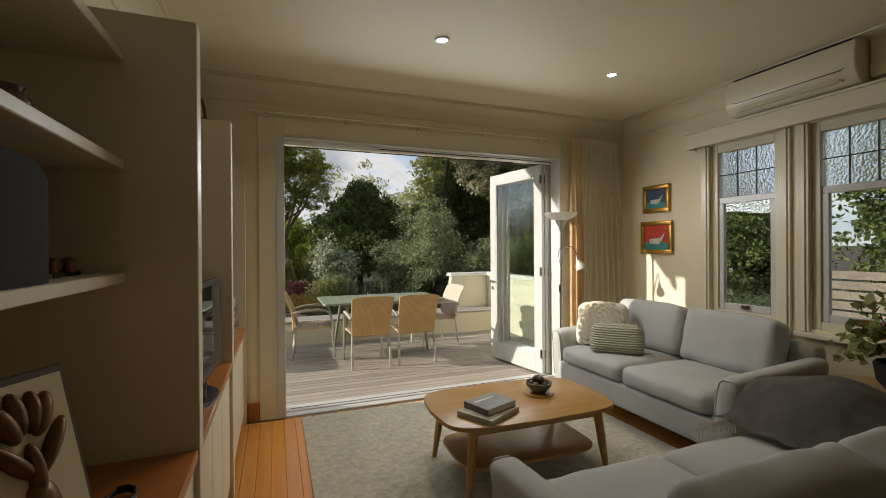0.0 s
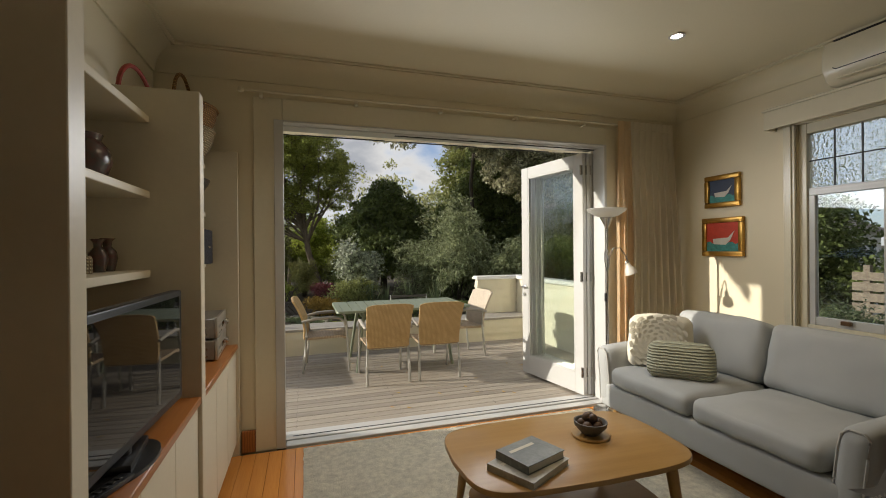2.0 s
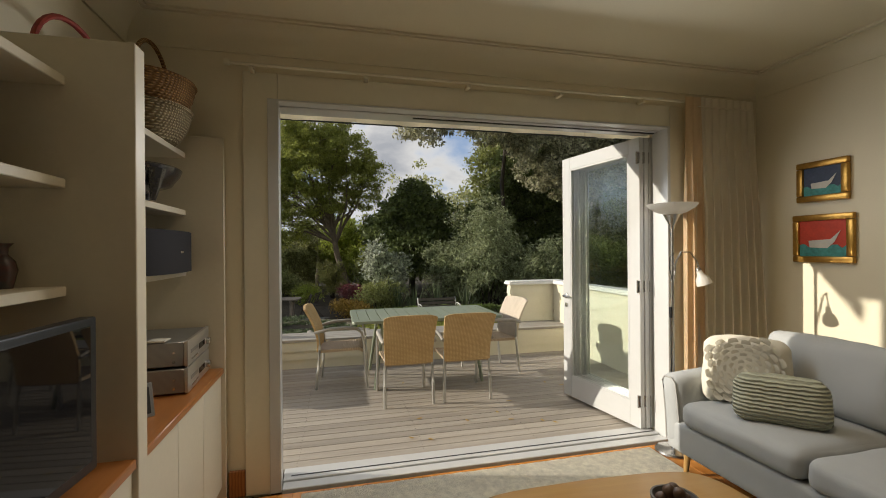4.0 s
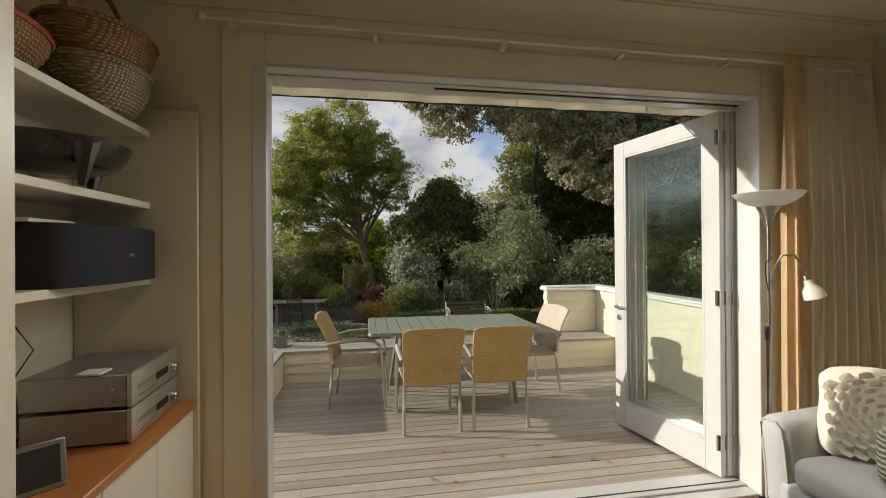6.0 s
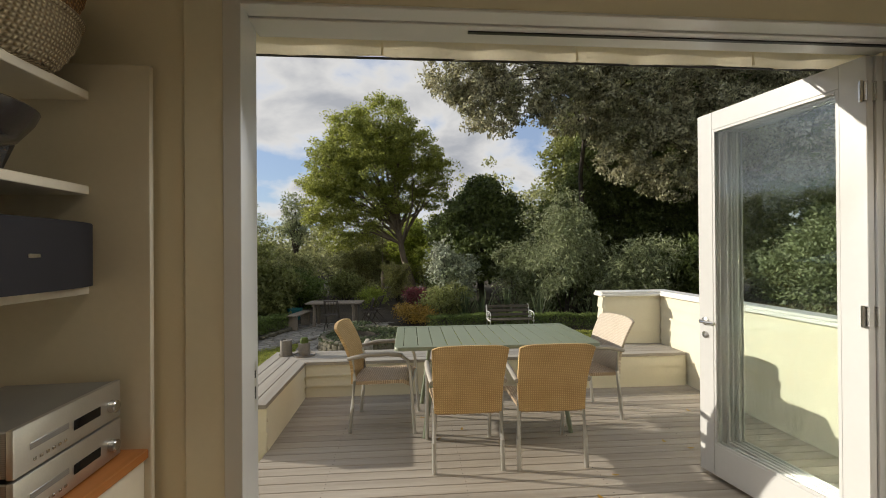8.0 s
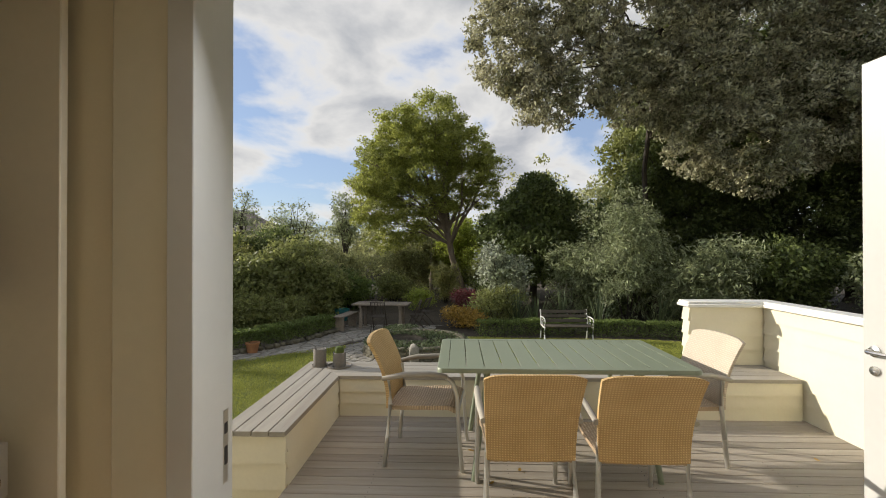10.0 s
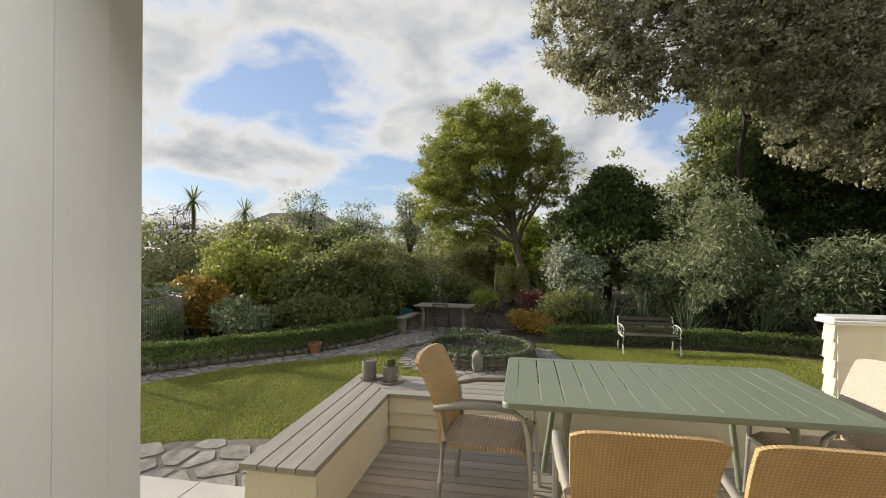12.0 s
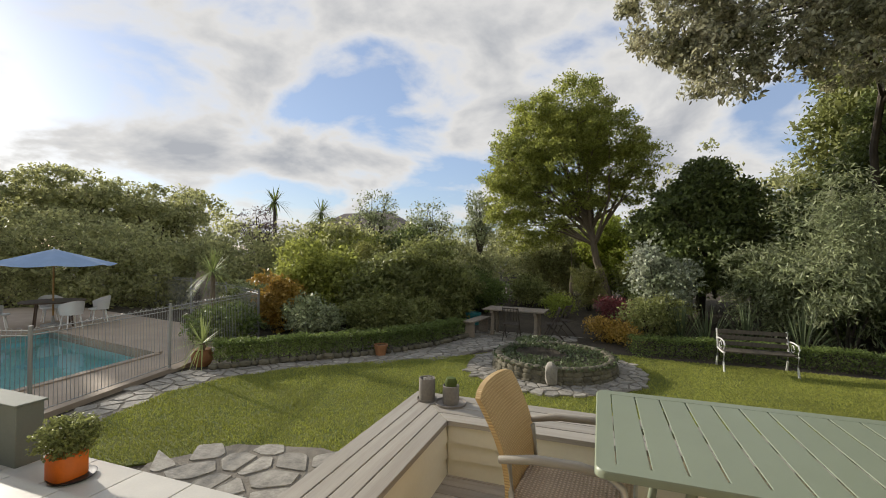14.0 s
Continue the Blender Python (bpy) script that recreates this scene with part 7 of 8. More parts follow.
st_ = thing(part("standing_stone", rock(0.11, 0.09, 0.21, 9, pose(0.86, 13.93, GZ + 0.22)), M_STONE), "upright pale weathered stone before the round bed", "stone")

# rough stones edging the hedge
P = np.array(HEDGE); seg = np.linalg.norm(np.diff(P, axis=0), axis=1); cum = np.concatenate([[0], np.cumsum(seg)])
edge_ = empty("stone_edging", (-5.3, 12.55, GZ))
for i, s in enumerate(np.arange(0.0, cum[-1], 0.185)):
    x, y = np.interp(s, cum, P[:, 0]), np.interp(s, cum, P[:, 1])
    x2, y2 = np.interp(s + 0.1, cum, P[:, 0]), np.interp(s + 0.1, cum, P[:, 1])
    d = np.array([x2 - x, y2 - y]); d = d / (np.hypot(*d) + 1e-9)
    o = new("stone", rocks[i % 5]); o.parent = edge_
    sc = rnd.uniform(0.75, 1.15)
    o.matrix_basis = pose(x + d[1] * 0.26 + 5.3, y - d[0] * 0.26 - 12.55, 0.07, rnd.uniform(-12, 12), rnd.uniform(-12, 12), rnd.uniform(0, 360)) @ Matrix.Diagonal((sc, sc, sc, 1))
thing(edge_, "row of rough grey stones edging the path", "stone edging")


def terracotta(x, y, r, h, label, m=None, name="garden_pot"):
    p = empty(name, (x, y, GZ + 0.02))
    part("pot", lathe([(0, 0), (r * 0.7, 0), (r * 0.95, h * 0.8), (r * 1.05, h * 0.82), (r * 1.05, h), (r * 0.9, h), (r * 0.85, h * 0.85), (0, h * 0.8)], 24), m or M_TERRA, p)
    part("soil", lathe([(0, h * 0.81), (r * 0.84, h * 0.81), (r * 0.84, h * 0.86), (0, h * 0.88)], 20), M_SOIL, p)
    return thing(p, label, "pot")


terracotta(-2.95, 14.85, 0.15, 0.24, "squat terracotta pot beside the hedge")
terracotta(-2.1, 19.4, 0.24, 0.42, "large teal glazed pot by the picnic table", M_TEAL)

# tiled landing, low wall and the orange pot
landing = structure("ground_landing", box(-3.9, 0.22, 7.0, 8.93, GZ - 0.05, -0.525, 0), M_GWALL)
step_up = structure("ground_step", box(-3.9, 0.22, 6.27, 8.28, -0.52, -0.365, 0), M_GWALL)
tile = mesh_of("tile", box(-0.295, 0.295, -0.295, 0.295, -0.02, 0.0, 0.003), M_TILE)
for parent, rows_, y0, z in ((landing, 2, 8.64, -0.50), (step_up, 3, 7.99, -0.34)):
    for j in range(rows_):
        for i in range(7):
            o = new("tile", tile); o.parent = parent
            o.location = (-0.10 - i * 0.60, y0 - j * 0.60, z)
lw = empty("low_wall", (-4.52, 8.66, GZ))
part("render_coat", box(-1.9, 1.22, -0.11, 0.11, 0, 0.90, 0.008), M_GWALL, lw)
part("capping", box(-1.92, 1.24, -0.13, 0.13, 0.901, 0.92, 0.004), M_GWALL, lw)
thing(lw, "low grey-green rendered garden wall with a pale capping", "wall")
op = empty("plant_pot", (-2.70, 8.62, -0.498))
part("pot", prism([(0.13 * math.copysign(abs(math.cos(a)) ** 0.6, math.cos(a)), 0.13 * math.copysign(abs(math.sin(a)) ** 0.6, math.sin(a))) for a in [i * math.pi / 12 for i in range(24)]], 0.02, 0.22, 0.006), M_ORANGE, op)
part("saucer", lathe([(0, 0), (0.15, 0), (0.175, 0.025), (0.165, 0.025), (0.145, 0.018), (0, 0.018)], 24, (0.04, 0.02, 0)), M_BLACK, op)
rng = np.random.default_rng(99)
pts, outw = clump_points(rng, [(0, 0, 0.36, 0.24, 0.24, 0.17), (0.08, 0, 0.40, 0.16, 0.16, 0.12), (-0.1, 0.05, 0.33, 0.16, 0.16, 0.12)], 5200, 0.03, 14, 0.6)
o = new("foliage", leaf_mesh("foliage", pts, 0.032, L_MID, rng, 0.6, 0, outw)); o.parent = op
part("woody_stem", tube([(0, 0, 0.2), (0.02, 0.01, 0.4)], [0.02, 0.008], 6), M_BARKD, op)
thing(op, "orange square pot with a clipped green bush on tiles", "plant pot")

# ---- pool terrace ----
TZ = GZ + 0.06
bm = bmesh.new()
def slab(outline, z0, z1):
    b2 = prism(outline, z0, z1)
    tmp = bpy.data.meshes.new("tmp"); b2.to_mesh(tmp); b2.free(); bm.from_mesh(tmp); bpy.data.meshes.remove(tmp)


PA, PB, PC, PD = POOL
slab([(-5.55, 8.6), (-5.95, 12.3), (-7.2, 15.4), (-7.6, 15.6), PB, PA], TZ - 0.3, TZ)
slab([PB, (-7.6, 15.6), (-19, 17.5), (-19, 14.4), PC], TZ - 0.3, TZ)
slab([PC, (-19, 14.4), (-19, 7.5), PD], TZ - 0.3, TZ)
slab([PD, (-19, 7.5), (-5.5, 7.3), (-5.55, 8.6), PA], TZ - 0.3, TZ)
structure("pavement_pool", bm, M_PAVE)
pl = empty("swimming_pool", (*PA, TZ))
def rp(p, k=1.0):
    return (p[0] - PA[0], p[1] - PA[1])


bm = bmesh.new()
cs = [rp(p) for p in POOL]
lo = [bm.verts.new((x, y, -1.5)) for x, y in cs]; hi = [bm.verts.new((x, y, -0.02)) for x, y in cs]
for i in range(4):
    bm.faces.new((lo[(i + 1) % 4], lo[i], hi[i], hi[(i + 1) % 4]))
bm.faces.new(lo)
bmesh.ops.recalc_face_normals(bm, faces=bm.faces)
for f in bm.faces:
    f.normal_flip()
part("basin", bm, M_POOL, pl, "turquoise plaster basin", False)
bm = bmesh.new()
nn = 24
gr = [[bm.verts.new(tuple(np.array(cs[0]) * (1 - u) * (1 - v) + np.array(cs[3]) * u * (1 - v) + np.array(cs[1]) * (1 - u) * v + np.array(cs[2]) * u * v) + (-0.17 + 0.006 * noise.noise(Vector((u * 22, v * 16, 1))),)) for u in [i / nn for i in range(nn + 1)]] for v in [j / nn for j in range(nn + 1)]]
for j in range(nn):
    for i in range(nn):
        bm.faces.new((gr[j][i], gr[j + 1][i], gr[j + 1][i + 1], gr[j][i + 1]))
wt = part("water", bm, M_WATER, pl, "clear blue pool water")
wt.visible_shadow = False
cop = []
for a, b in zip(cs, cs[1:] + cs[:1]):
    a, b = Vector((*a, 0)), Vector((*b, 0))
    d = (b - a).normalized(); nrm = Vector((d.y, -d.x, 0)) * -0.15
    mid = (a + b) / 2
    cen = (Vector((*cs[0], 0)) + Vector((*cs[2], 0))) / 2
    if (mid + nrm - cen).length < (mid - cen).length:
        nrm = -nrm
    q = [a, b, b + nrm, a + nrm]
    part("coping", prism([(v.x, v.y) for v in q], 0.002, 0.03, 0.006), M_PAVE, pl, "", False)
thing(pl, "turquoise swimming pool with paved surround behind the fence", "swimming pool")


# loop-top pool fence
def fence(name, pts, label, h=1.22):
    f = empty(name, (*pts[0], GZ + 0.05))
    o0 = Vector((*pts[0], 0))
    for p in pts:
        part("post", tube([(p[0] - o0.x, p[1] - o0.y, -0.1), (p[0] - o0.x, p[1] - o0.y, h + 0.03)], 0.027, 10), M_FENCE, f)
    for a, b in zip(pts, pts[1:]):
        a, b = Vector((*a, 0)) - o0, Vector((*b, 0)) - o0
        L = (b - a).length
        d = (b - a) / L
        nr = max(2, int(L / 0.062))
        bm = bmesh.new()
        for i in range(1, nr):
            p = a + d * (L * i / nr)
            add_tube(bm, [p + Vector((0, 0, 0.06)), p + Vector((0, 0, h - 0.10))], 0.0042, 4, False)
            if i % 2 and i < nr - 1:
                q = a + d * (L * (i + 1) / nr)
                side = Vector((-d.y, d.x, 0)) * 0.02
                add_tube(bm, [p + Vector((0, 0, h - 0.10)), p + Vector((0, 0, h - 0.02)) + side, (p + q) / 2 + Vector((0, 0, h)) + side, q + Vector((0, 0, h - 0.02)) + side, q + Vector((0, 0, h - 0.10))], 0.0042, 4, False)
        tagged(part("rod_infill", bm, M_FENCE, f), kind="stuff")
        for z in (0.08, h - 0.10, h - 0.035):
            part("rail", tube([a + Vector((0, 0, z)), b + Vector((0, 0, z))], 0.008, 6), M_FENCE, f)
    return thing(f, label, "fence")


fence("pool_fence", [(-9.2, 8.2), (-5.48, 9.75), (-6.05, 12.20), (-6.85, 15.35)], "grey loop-top metal pool fence along the stone path")
fence("pool_fence", [(-6.85, 15.35), (-9.6, 16.9), (-12.4, 18.0), (-15.4, 18.9), (-18.6, 19.6)], "grey loop-top metal pool fence before the shrubs")
structure("pavement_kerb", prism([(-5.42, 9.7), (-5.98, 12.2), (-6.12, 12.22), (-5.56, 9.68)], GZ, TZ + 0.02), M_PAVE)


# umbrella, table and chairs by the pool
def umbrella():
    u = empty("umbrella", (-13.35, 14.25, TZ))
    part("pole", tube([(0, 0, 0), (0, 0, 2.2)], 0.024, 10), M_OAK, u)
    part("base", lathe([(0, 0), (0.28, 0), (0.28, 0.05), (0.05, 0.09), (0.03, 0.3), (0, 0.3)], 24), M_FENCE, u)
    bm = bmesh.new()
    tip = (0, 0, 2.24)
    R, n = 1.5, 8
    rim = [(R * math.cos(2 * math.pi * i / n + 0.3), R * math.sin(2 * math.pi * i / n + 0.3), 1.80) for i in range(n)]
    for i in range(n):
        a, b = Vector(rim[i]), Vector(rim[(i + 1) % n])
        t = Vector(tip)
        rows2 = []
        for j in range(7):
            q = j / 6
            p0, p1 = t.lerp(a, q), t.lerp(b, q)
            rows2.append([bm.verts.new(p0.lerp(p1, k / 4) + Vector((0, 0, -0.05 * q * math.sin(math.pi * k / 4)))) for k in range(5)])
        for r1, r2 in zip(rows2, rows2[1:]):
            for k in range(4):
                bm.faces.new((r1[k], r2[k], r2[k + 1], r1[k + 1]))
    bmesh.ops.remove_doubles(bm, verts=bm.verts, dist=0.0005)
    bmesh.ops.solidify(bm, geom=bm.faces[:], thickness=0.003)
    part("canopy", bm, M_BLUE, u, "pale blue canvas canopy")
    for p in rim:
        part("rib", tube([(0, 0, 2.19), (p[0] * 0.98, p[1] * 0.98, p[2] - 0.03)], 0.008, 5), M_OAK, u)
    part("finial", lathe([(0, 2.22), (0.02, 2.24), (0.025, 2.27), (0, 2.30)], 10), M_PLASTIC, u)
    return thing(u, "open pale blue market umbrella over a poolside table", "umbrella")


umbrella()
pt = empty("poolside_table", (-13.35, 14.25, TZ))
part("tabletop", lathe([(0.03, 0.70), (0.75, 0.70), (0.76, 0.715), (0.75, 0.73), (0.03, 0.73), (0.03, 0.70)], 36), M_DARKWOOD, pt)
for a in (20, 110, 200, 290):
    part("leg", tube([(0.5 * math.cos(radians(a)), 0.5 * math.sin(radians(a)), 0.70), (0.58 * math.cos(radians(a)), 0.58 * math.sin(radians(a)), 0.0)], 0.022, 8), M_DARKWOOD, pt)
thing(pt, "round dark outdoor table under the blue umbrella", "table")


def tub_chair():
    c = empty("tub_chair", (0, 0, 0))
    bm = bmesh.new()
    n = 22
    g2 = []
    for z, r in ((0.42, 0.25), (0.55, 0.275), (0.70, 0.29), (0.80, 0.295)):
        row = []
        for i in range(n + 1):
            a = radians(70 + 220 * i / n)
            zz = 0.42 + (z - 0.42) * (0.55 + 0.45 * math.sin(math.pi * i / n))
            row.append(bm.verts.new((r * math.cos(a), r * math.sin(a), zz)))
        g2.append(row)
    for a, b in zip(g2, g2[1:]):
        for i in range(n):
            bm.faces.new((a[i], a[i + 1], b[i + 1], b[i]))
    bmesh.ops.solidify(bm, geom=bm.faces[:], thickness=0.012)
    part("shell", bm, M_PLASTIC, c)
    part("seat", lathe([(0, 0.40), (0.25, 0.40), (0.26, 0.42), (0.25, 0.435), (0, 0.425)], 24), M_PLASTIC, c)
    for a in (45, 135, 225, 315):
        part("leg", tube([(0.19 * math.cos(radians(a)), 0.19 * math.sin(radians(a)), 0.41), (0.27 * math.cos(radians(a)), 0.27 * math.sin(radians(a)), 0)], [0.024, 0.015], 8), M_PLASTIC, c)
    return thing(c, "white plastic tub chair at the poolside table", "chair", "poolside chairs")


tc = tub_chair()
tc.matrix_world = pose(-12.35, 14.15, TZ, 0, 0, 175)
for x, y, a in ((-13.9, 13.25, 60), (-12.9, 15.2, 250), (-14.3, 14.7, -20)):
    copy_thing(tc, pose(x, y, TZ, 0, 0, a))
ar = empty("garden_ornament", (-13.3, 19.4, GZ))
part("arch_stone", rock(0.55, 0.18, 0.75, 4, pose(0, 0, 0.7)), M_PAVE, ar)
part("figure_stone", rock(0.16, 0.12, 0.42, 6, pose(-0.15, -0.28, 0.45)), M_DARKWOOD, ar)
thing(ar, "weathered standing stones beyond the pool fence", "garden ornament")


# picnic table with bench and folding chairs
def picnic():
    p = empty("picnic_table", (-0.55, 18.25, GZ + 0.03), -4)
    for i in range(5):
        part("top_board", box(-0.85, 0.85, -0.39 + i * 0.157, -0.24 + i * 0.157, 0.70, 0.74, 0.006), M_OLDWOOD, p)
    for x in (-0.6, 0.6):
        part("bearer", box(x - 0.04, x + 0.04, -0.36, 0.36, 0.62, 0.699, 0.004), M_OLDWOOD, p)
        for s in (-1, 1):
            part("leg", move(box(-0.045, 0.045, -0.03, 0.03, 0, 0.63, 0.004), pose(x, s * 0.26, 0, s * 6, 0, 0)), M_OLDWOOD, p)
    thing(p, "old grey timber garden table on the stone path", "table")
    b = empty("timber_bench", (-1.60, 18.0, GZ + 0.03), 80)
    part("seat_board", box(-0.6, 0.6, -0.17, 0.17, 0.40, 0.44, 0.006), M_OLDWOOD, b)
    for x in (-0.45, 0.45):
        part("leg", box(x - 0.03, x + 0.03, -0.14, 0.14, 0, 0.40, 0.004), M_OLDWOOD, b)
    thing(b, "old grey timber bench beside the garden table", "bench")
    c = empty("folding_chair", (0, 0, 0))
    for s in (-0.2, 0.2):
        part("long_leg", tube([(0.32, s, 0), (-0.12, s, 0.86)], 0.016, 6), M_BARKD, c)
        part("short_leg", tube([(-0.22, s * 0.9, 0), (0.22, s * 0.9, 0.43)], 0.014, 6), M_BARKD, c)
    for i in range(5):
        part("seat_slat", box(-0.18 + i * 0.085, -0.11 + i * 0.085, -0.2, 0.2, 0.43, 0.445, 0.003), M_BARKD, c)
    for i in range(5):
        part("back_slat", tube([(-0.02, -0.16 + 0.08 * i, 0.50), (-0.11, -0.16 + 0.08 * i, 0.84)], 0.010, 6), M_BARKD, c)
    part("top_rail", tube([(-0.115, -0.2, 0.84), (-0.115, 0.2, 0.84)], 0.016, 6), M_BARKD, c)
    thing(c, "dark slatted folding garden chair at the table", "chair", "folding garden chairs")
    c.matrix_world = pose(0.55, 18.0, GZ + 0.03, 0, 0, 190)
    copy_thing(c, pose(0.75, 18.7, GZ + 0.03, 0, 0, 160))
    copy_thing(c, pose(-0.55, 17.55, GZ + 0.03, 0, 0, 88))


picnic()


# garden bench with white cast-iron ends
def garden_bench():
    b = empty("garden_bench", (4.57, 16.45, GZ + 0.02), 181)
    for i in range(3):
        part("back_slat", move(box(-0.60, 0.60, -0.012, 0.012, -0.04, 0.04, 0.004), pose(0, -0.17 - 0.03 * i, 0.50 + i * 0.115, 12, 0, 0)), M_BENCHD, b)
    for i in range(4):
        part("seat_slat", box(-0.60, 0.60, -0.12 + i * 0.105, -0.04 + i * 0.105, 0.39, 0.415, 0.004), M_BENCHD, b)
    for x in (-0.61, 0.61):
        bm = tube([(x, -0.28, 0.78), (x, -0.18, 0.45), (x, -0.20, 0.22), (x, -0.26, 0.0)], [0.016, 0.020, 0.018, 0.022], 8)
        add_tube(bm, [(x, -0.18, 0.40), (x, 0.10, 0.375), (x, 0.29, 0.385)], 0.018, 8)
        add_tube(bm, [(x, 0.29, 0.40), (x, 0.25, 0.20), (x, 0.31, 0.0)], [0.018, 0.016, 0.022], 8)
        add_tube(bm, [(x, -0.20, 0.60), (x, 0.05, 0.62), (x, 0.27, 0.60), (x, 0.32, 0.53), (x, 0.27, 0.47), (x, 0.27, 0.39)], 0.015, 8)
        add_tube(bm, [(x, 0.02 + 0.07 * math.cos(a), 0.50 + 0.07 * math.sin(a)) for a in [i * math.pi / 6 for i in range(12)]], 0.008, 6)
        part("cast_end", bm, M_IRONW, b, "white ornate cast-iron end")
    return thing(b, "garden bench with dark timber slats and white iron ends", "bench")


garden_bench()

# swing hanging from the tree
sw = empty("hanging_feeder", (0.62, 23.2, 0.1))
part("rope", tube([(0, 0, 3.2), (0.02, 0, 1.6), (0, 0, 0.6)], 0.012, 5), M_BARK, sw)
part("body", tube([(0, 0, 0.6), (0.03, 0, 0.3), (0.0, 0.02, -0.3), (0.02, 0, -0.6)], [0.02, 0.09, 0.07, 0.015], 8), M_BARK, sw)
thing(sw, "brown hanging feeder on a rope from the tree", "hanging feeder")

# potted plant on the side table
hp = empty("potted_plant", (4.50, 3.44, 0.605))
part("pot", lathe([(0, 0), (0.10, 0), (0.13, 0.04), (0.145, 0.14), (0.135, 0.155), (0.12, 0.15), (0.115, 0.12), (0, 0.11)], 28), M_CLOTHBLK, hp)
rng = np.random.default_rng(44)
pts, outw = clump_points(rng, [(0, 0, 0.36, 0.20, 0.22, 0.20), (-0.06, 0.12, 0.26, 0.14, 0.16, 0.14), (0, -0.1, 0.3, 0.15, 0.15, 0.15)], 420, 0.05, 10, 0.5)
o = new("foliage", leaf_mesh("foliage", pts, 0.085, L_MID, rng, 0.6, 0.1, outw)); o.parent = hp
pts, outw = clump_points(rng, [(-0.06, 0.08, 0.40, 0.12, 0.12, 0.10)], 24, 0.02, 8, 0.5)
o = new("flowers", leaf_mesh("flowers", pts, 0.05, L_REDF, rng, 0.8, 0, outw)); o.parent = hp
bm = bmesh.new()
for k in range(9):
    a = k * 0.7
    add_tube(bm, [(0.03 * math.cos(a), 0.03 * math.sin(a), 0.10), (0.08 * math.cos(a), 0.08 * math.sin(a), 0.28), (0.13 * math.cos(a), 0.13 * math.sin(a), 0.42)], [0.006, 0.005, 0.003], 5)
part("woody_stem", bm, L_HEDGE, hp)
thing(hp, "leafy flowering plant in a dark pot on the side table", "potted plant")

# ---- garden seen through the windows ----
shrub("broad leafy fern-like shrub outside the window", 8.3, 6.6, 1.3, 1.55, 16000, 0.10, L_FLAX, 201, 0.16, droop=0.4)
shrub("low green border shrub outside the window", 7.2, 5.6, 0.8, 1.1, 5000, 0.08, L_DARK, 202)
shrub("low green border shrub outside the window", 7.4, 7.4, 0.8, 1.1, 5000, 0.08, L_HEDGE, 203)
shrub("tall green shrub outside the window", 12.2, 10.6, 1.5, 1.8, 9000, 0.15, L_MID, 204)
shrub("tall green shrub outside the window", 12.4, 6.35, 1.3, 6.2, 15000, 0.13, L_DARK, 205, lobes=10)
shrub("tall leafy green shrub outside the window", 17.5, 15.4, 1.8, 4.6, 6000, 0.13, L_MID, 206)
shrub("dark tall shrub outside the window", 14.6, 3.4, 2.7, 7.4, 12000, 0.16, L_DARK, 207)
shrub("dark tall shrub outside the window", 14.0, -0.6, 2.7, 7.0, 12000, 0.16, L_DARK, 208)
sh = empty("garden_shed", (17.2, 12.5, GZ), 10)
part("wall", box(-1.4, 1.4, -1.2, 1.2, 0, 2.75, 0.01), M_FARWALL, sh)
bm = bmesh.new()
vs = [bm.verts.new(p) for p in ((-1.6, -1.4, 2.75), (1.6, -1.4, 2.75), (1.6, 1.4, 2.75), (-1.6, 1.4, 2.75), (-1.6, 0, 3.45), (1.6, 0, 3.45))]
for q in ((0, 1, 5, 4), (2, 3, 4, 5), (1, 2, 5), (3, 0, 4), (3, 2, 1, 0)):
    bm.faces.new([vs[i] for i in q])
part("roof", bm, M_FARROOF, sh, "", False)
part("door", box(-1.43, -1.402, -0.4, 0.4, 0.02, 1.95, 0.004), M_GWALL, sh)
thing(sh, "pale garden shed with a grey pitched roof", "shed")
wtb = empty("wire_table", (6.6, 3.9, GZ))
for k in range(7):
    part("top_slat", box(-0.5, 0.5, -0.30 + k * 0.09, -0.23 + k * 0.09, 1.40, 1.42, 0.003), M_OAK, wtb)
for x in (-0.48, 0.48):
    for y in (-0.3, 0.34):
        part("leg", tube([(x, y, 0), (x * 0.94, y, 0.7), (x * 0.9, y, 1.40)], 0.014, 8), M_IRONW, wtb)
    part("rail", tube([(x * 0.92, -0.3, 1.38), (x * 0.92, 0.34, 1.38)], 0.012, 8), M_IRONW, wtb)
for y in (-0.3, 0.34):
    part("rail", tube([(-0.45, y, 1.38), (0.45, y, 1.38)], 0.012, 8), M_IRONW, wtb)
thing(wtb, "tall white wrought-iron garden table with a timber top", "table")
sf = empty("slatted_fence", (11.0, 3.0, GZ))
for k in range(9):
    part("slat", box(-0.02, 0.02, -5, 5, 0.15 + k * 0.19, 0.30 + k * 0.19, 0.004), M_OLDWOOD, sf)
for y in (-4.8, -2.4, 0, 2.4, 4.8):
    part("post", box(0.021, 0.11, y - 0.05, y + 0.05, 0, 1.95, 0.004), M_OLDWOOD, sf)
thing(sf, "grey horizontal slatted timber garden fence", "fence")

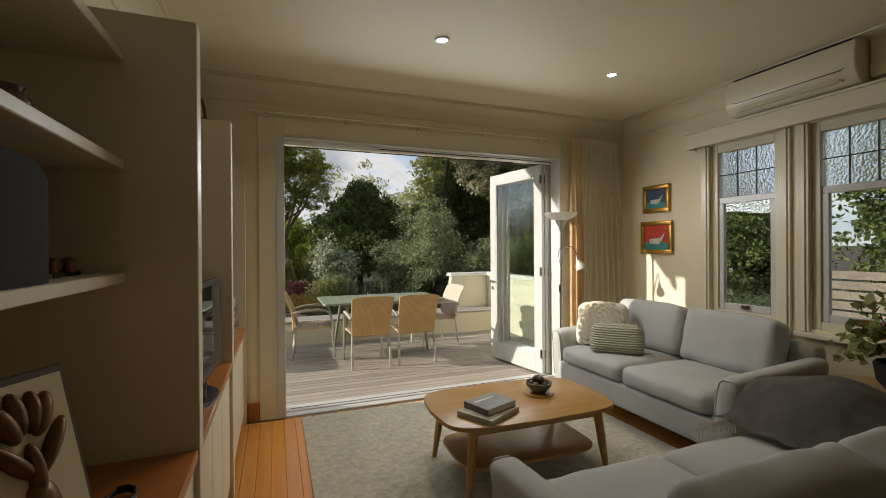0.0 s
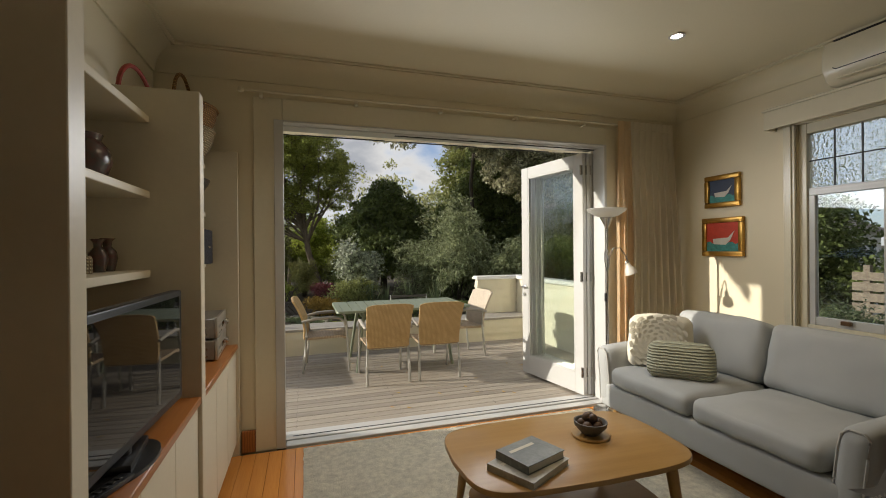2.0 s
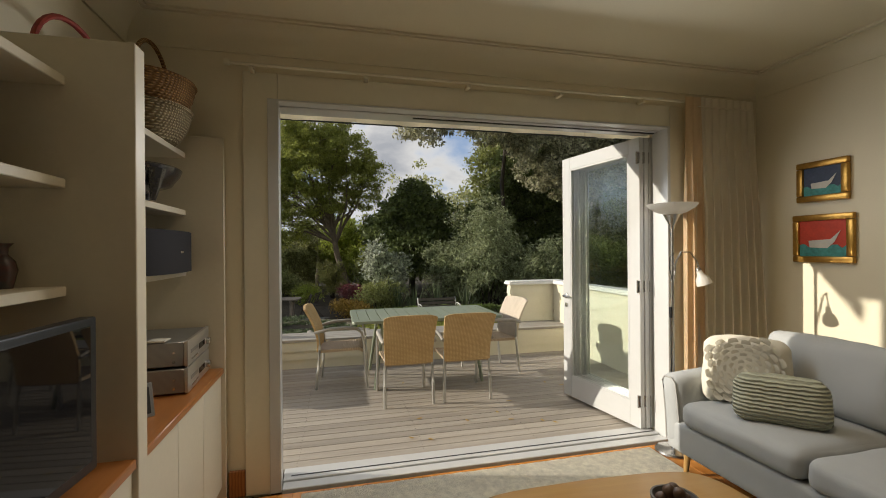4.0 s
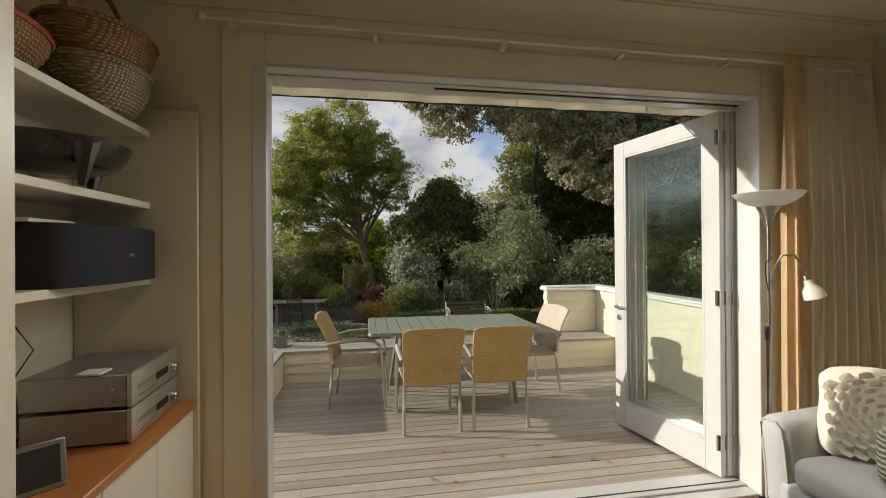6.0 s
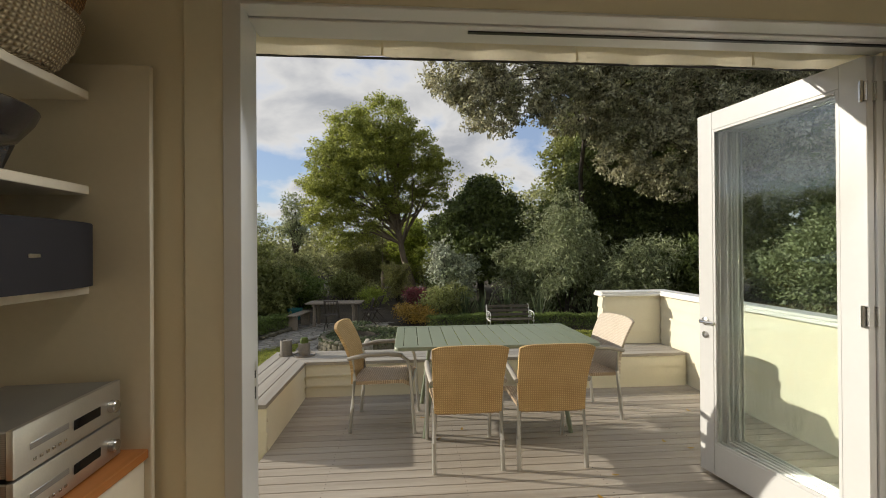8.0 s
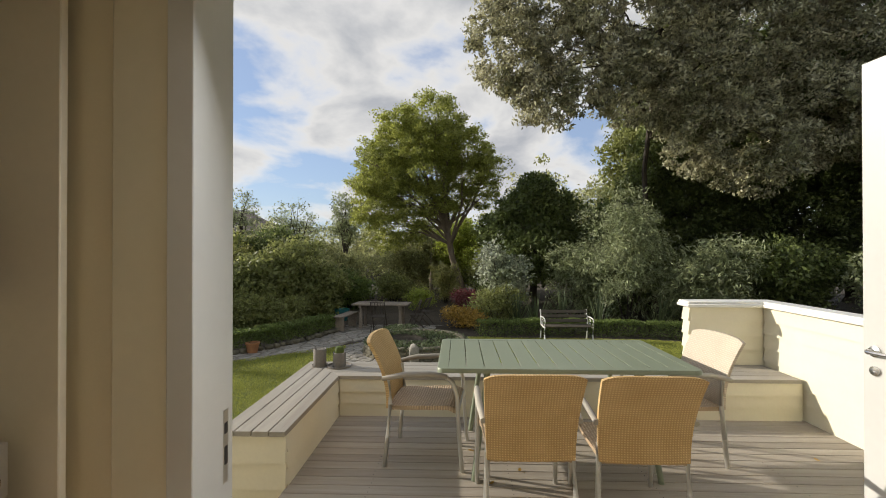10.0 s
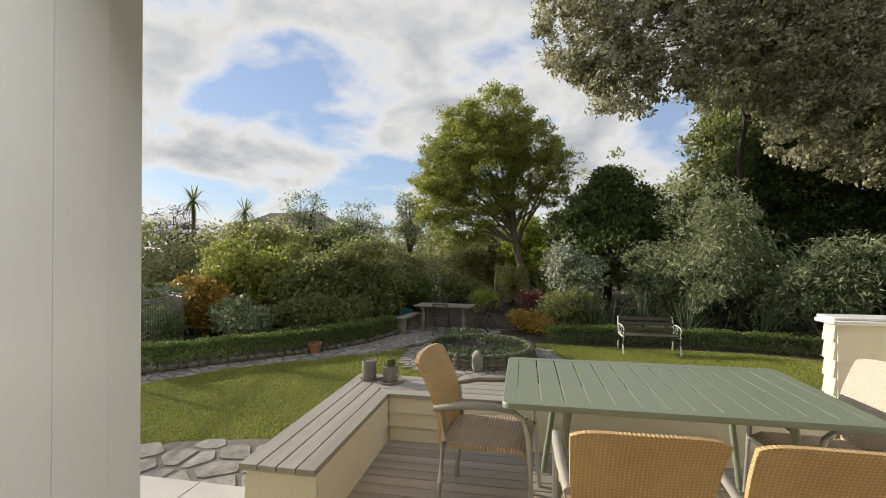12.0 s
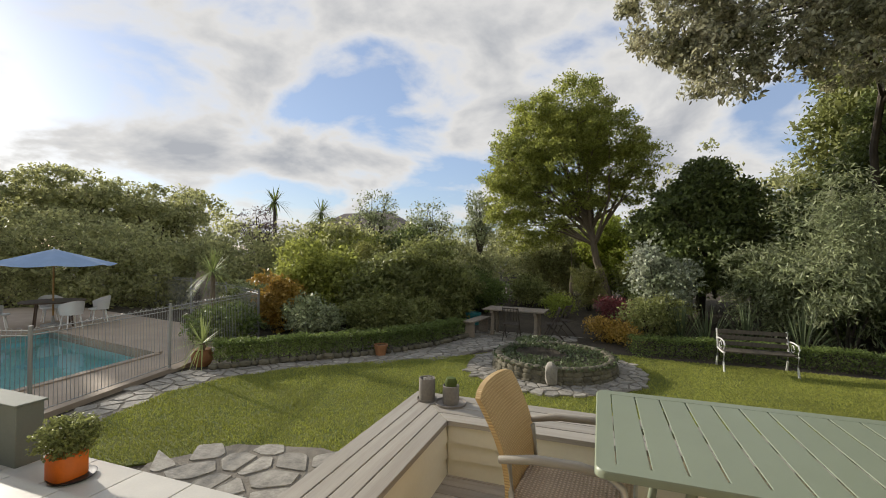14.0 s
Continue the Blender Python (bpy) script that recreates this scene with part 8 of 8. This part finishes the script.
# ---- mown grass ----
rng = np.random.default_rng(8)
n = 330000
Lp = np.array(LAWN)
bx = rng.uniform(Lp[:, 0].min(), 8.5, n); by = rng.uniform(Lp[:, 1].min(), Lp[:, 1].max(), n)
ok = inside(LAWN, bx, by) & ~inside(PATIO, bx, by) & (np.hypot(bx - RING_C[0], by - RING_C[1]) > R_OUT)
bx, by = bx[ok], by[ok]
m = len(bx)
a = rng.uniform(0, 6.283, m); hgt = rng.uniform(0.014, 0.042, m); wd = 0.006
lean = rng.normal(size=(m, 2)) * 0.018
base = np.stack([bx, by, np.full(m, GZ + 0.018)], -1)
dv = np.stack([np.cos(a) * wd, np.sin(a) * wd, np.zeros(m)], -1)
tipv = base + np.stack([lean[:, 0], lean[:, 1], hgt], -1)
v = np.stack([base - dv, base + dv, tipv], 1).reshape(-1, 3)
gr_ = new("grass", quads_mesh("grass", v, np.arange(m * 3).reshape(m, 3), M_BLADE))
tagged(gr_, "short mown green lawn grass", "grass", kind="stuff")

# ---- floor and deck boards ----
def shared_board(name, lx, ly, lz, bevel, material):
    return mesh_of(name, box(-lx / 2, lx / 2, -ly / 2, ly / 2, -lz, 0, bevel), material)


floor_ob = bpy.data.objects["floor"]
me = shared_board("plank", 0.0885, 3.80, 0.019, 0.0015, M_FLOORB)
nb = int((XR - XL) / 0.09)
for i in range(nb):
    for j in range(2):
        o = new("plank", me)
        o.parent = floor_ob
        o.location = (XL + 0.05 + i * 0.09, YB + 1.90 + j * 3.802, 0.0)
deck = tagged(empty("ground_deck", (2.8, 7.6, -0.02)), kind="structure")
bm = bmesh.new()
for x in np.arange(0.75, 4.8, 0.45):
    add_box(bm, x - 2.8, x - 2.755, -1.34, 1.36, -0.18, -0.031)
part("joist", bm, M_OLDWOOD, deck)
PITCH = 0.104
me = shared_board("deck_board", 4.14, PITCH - 0.006, 0.03, 0.003, M_DECK)
for i in range(26):
    o = new("deck_board", me)
    o.parent = deck
    o.location = (2.745 - 2.8, 6.365 + i * PITCH - 7.6, 0.02)
nail = mesh_of("nail", lathe([(0, 0.0005), (0.0035, 0.0005), (0.0035, 0.0), (0, -0.004)], 8), M_LEAD)
for i in range(18):
    for x in (1.2, 2.1, 3.0, 3.9):
        for s in (-0.025, 0.025):
            o = new("nail", nail); o.parent = deck
            o.location = (x - 2.8 + 0.004 * (i % 3), 6.365 + i * PITCH + s - 7.6, 0.0203)
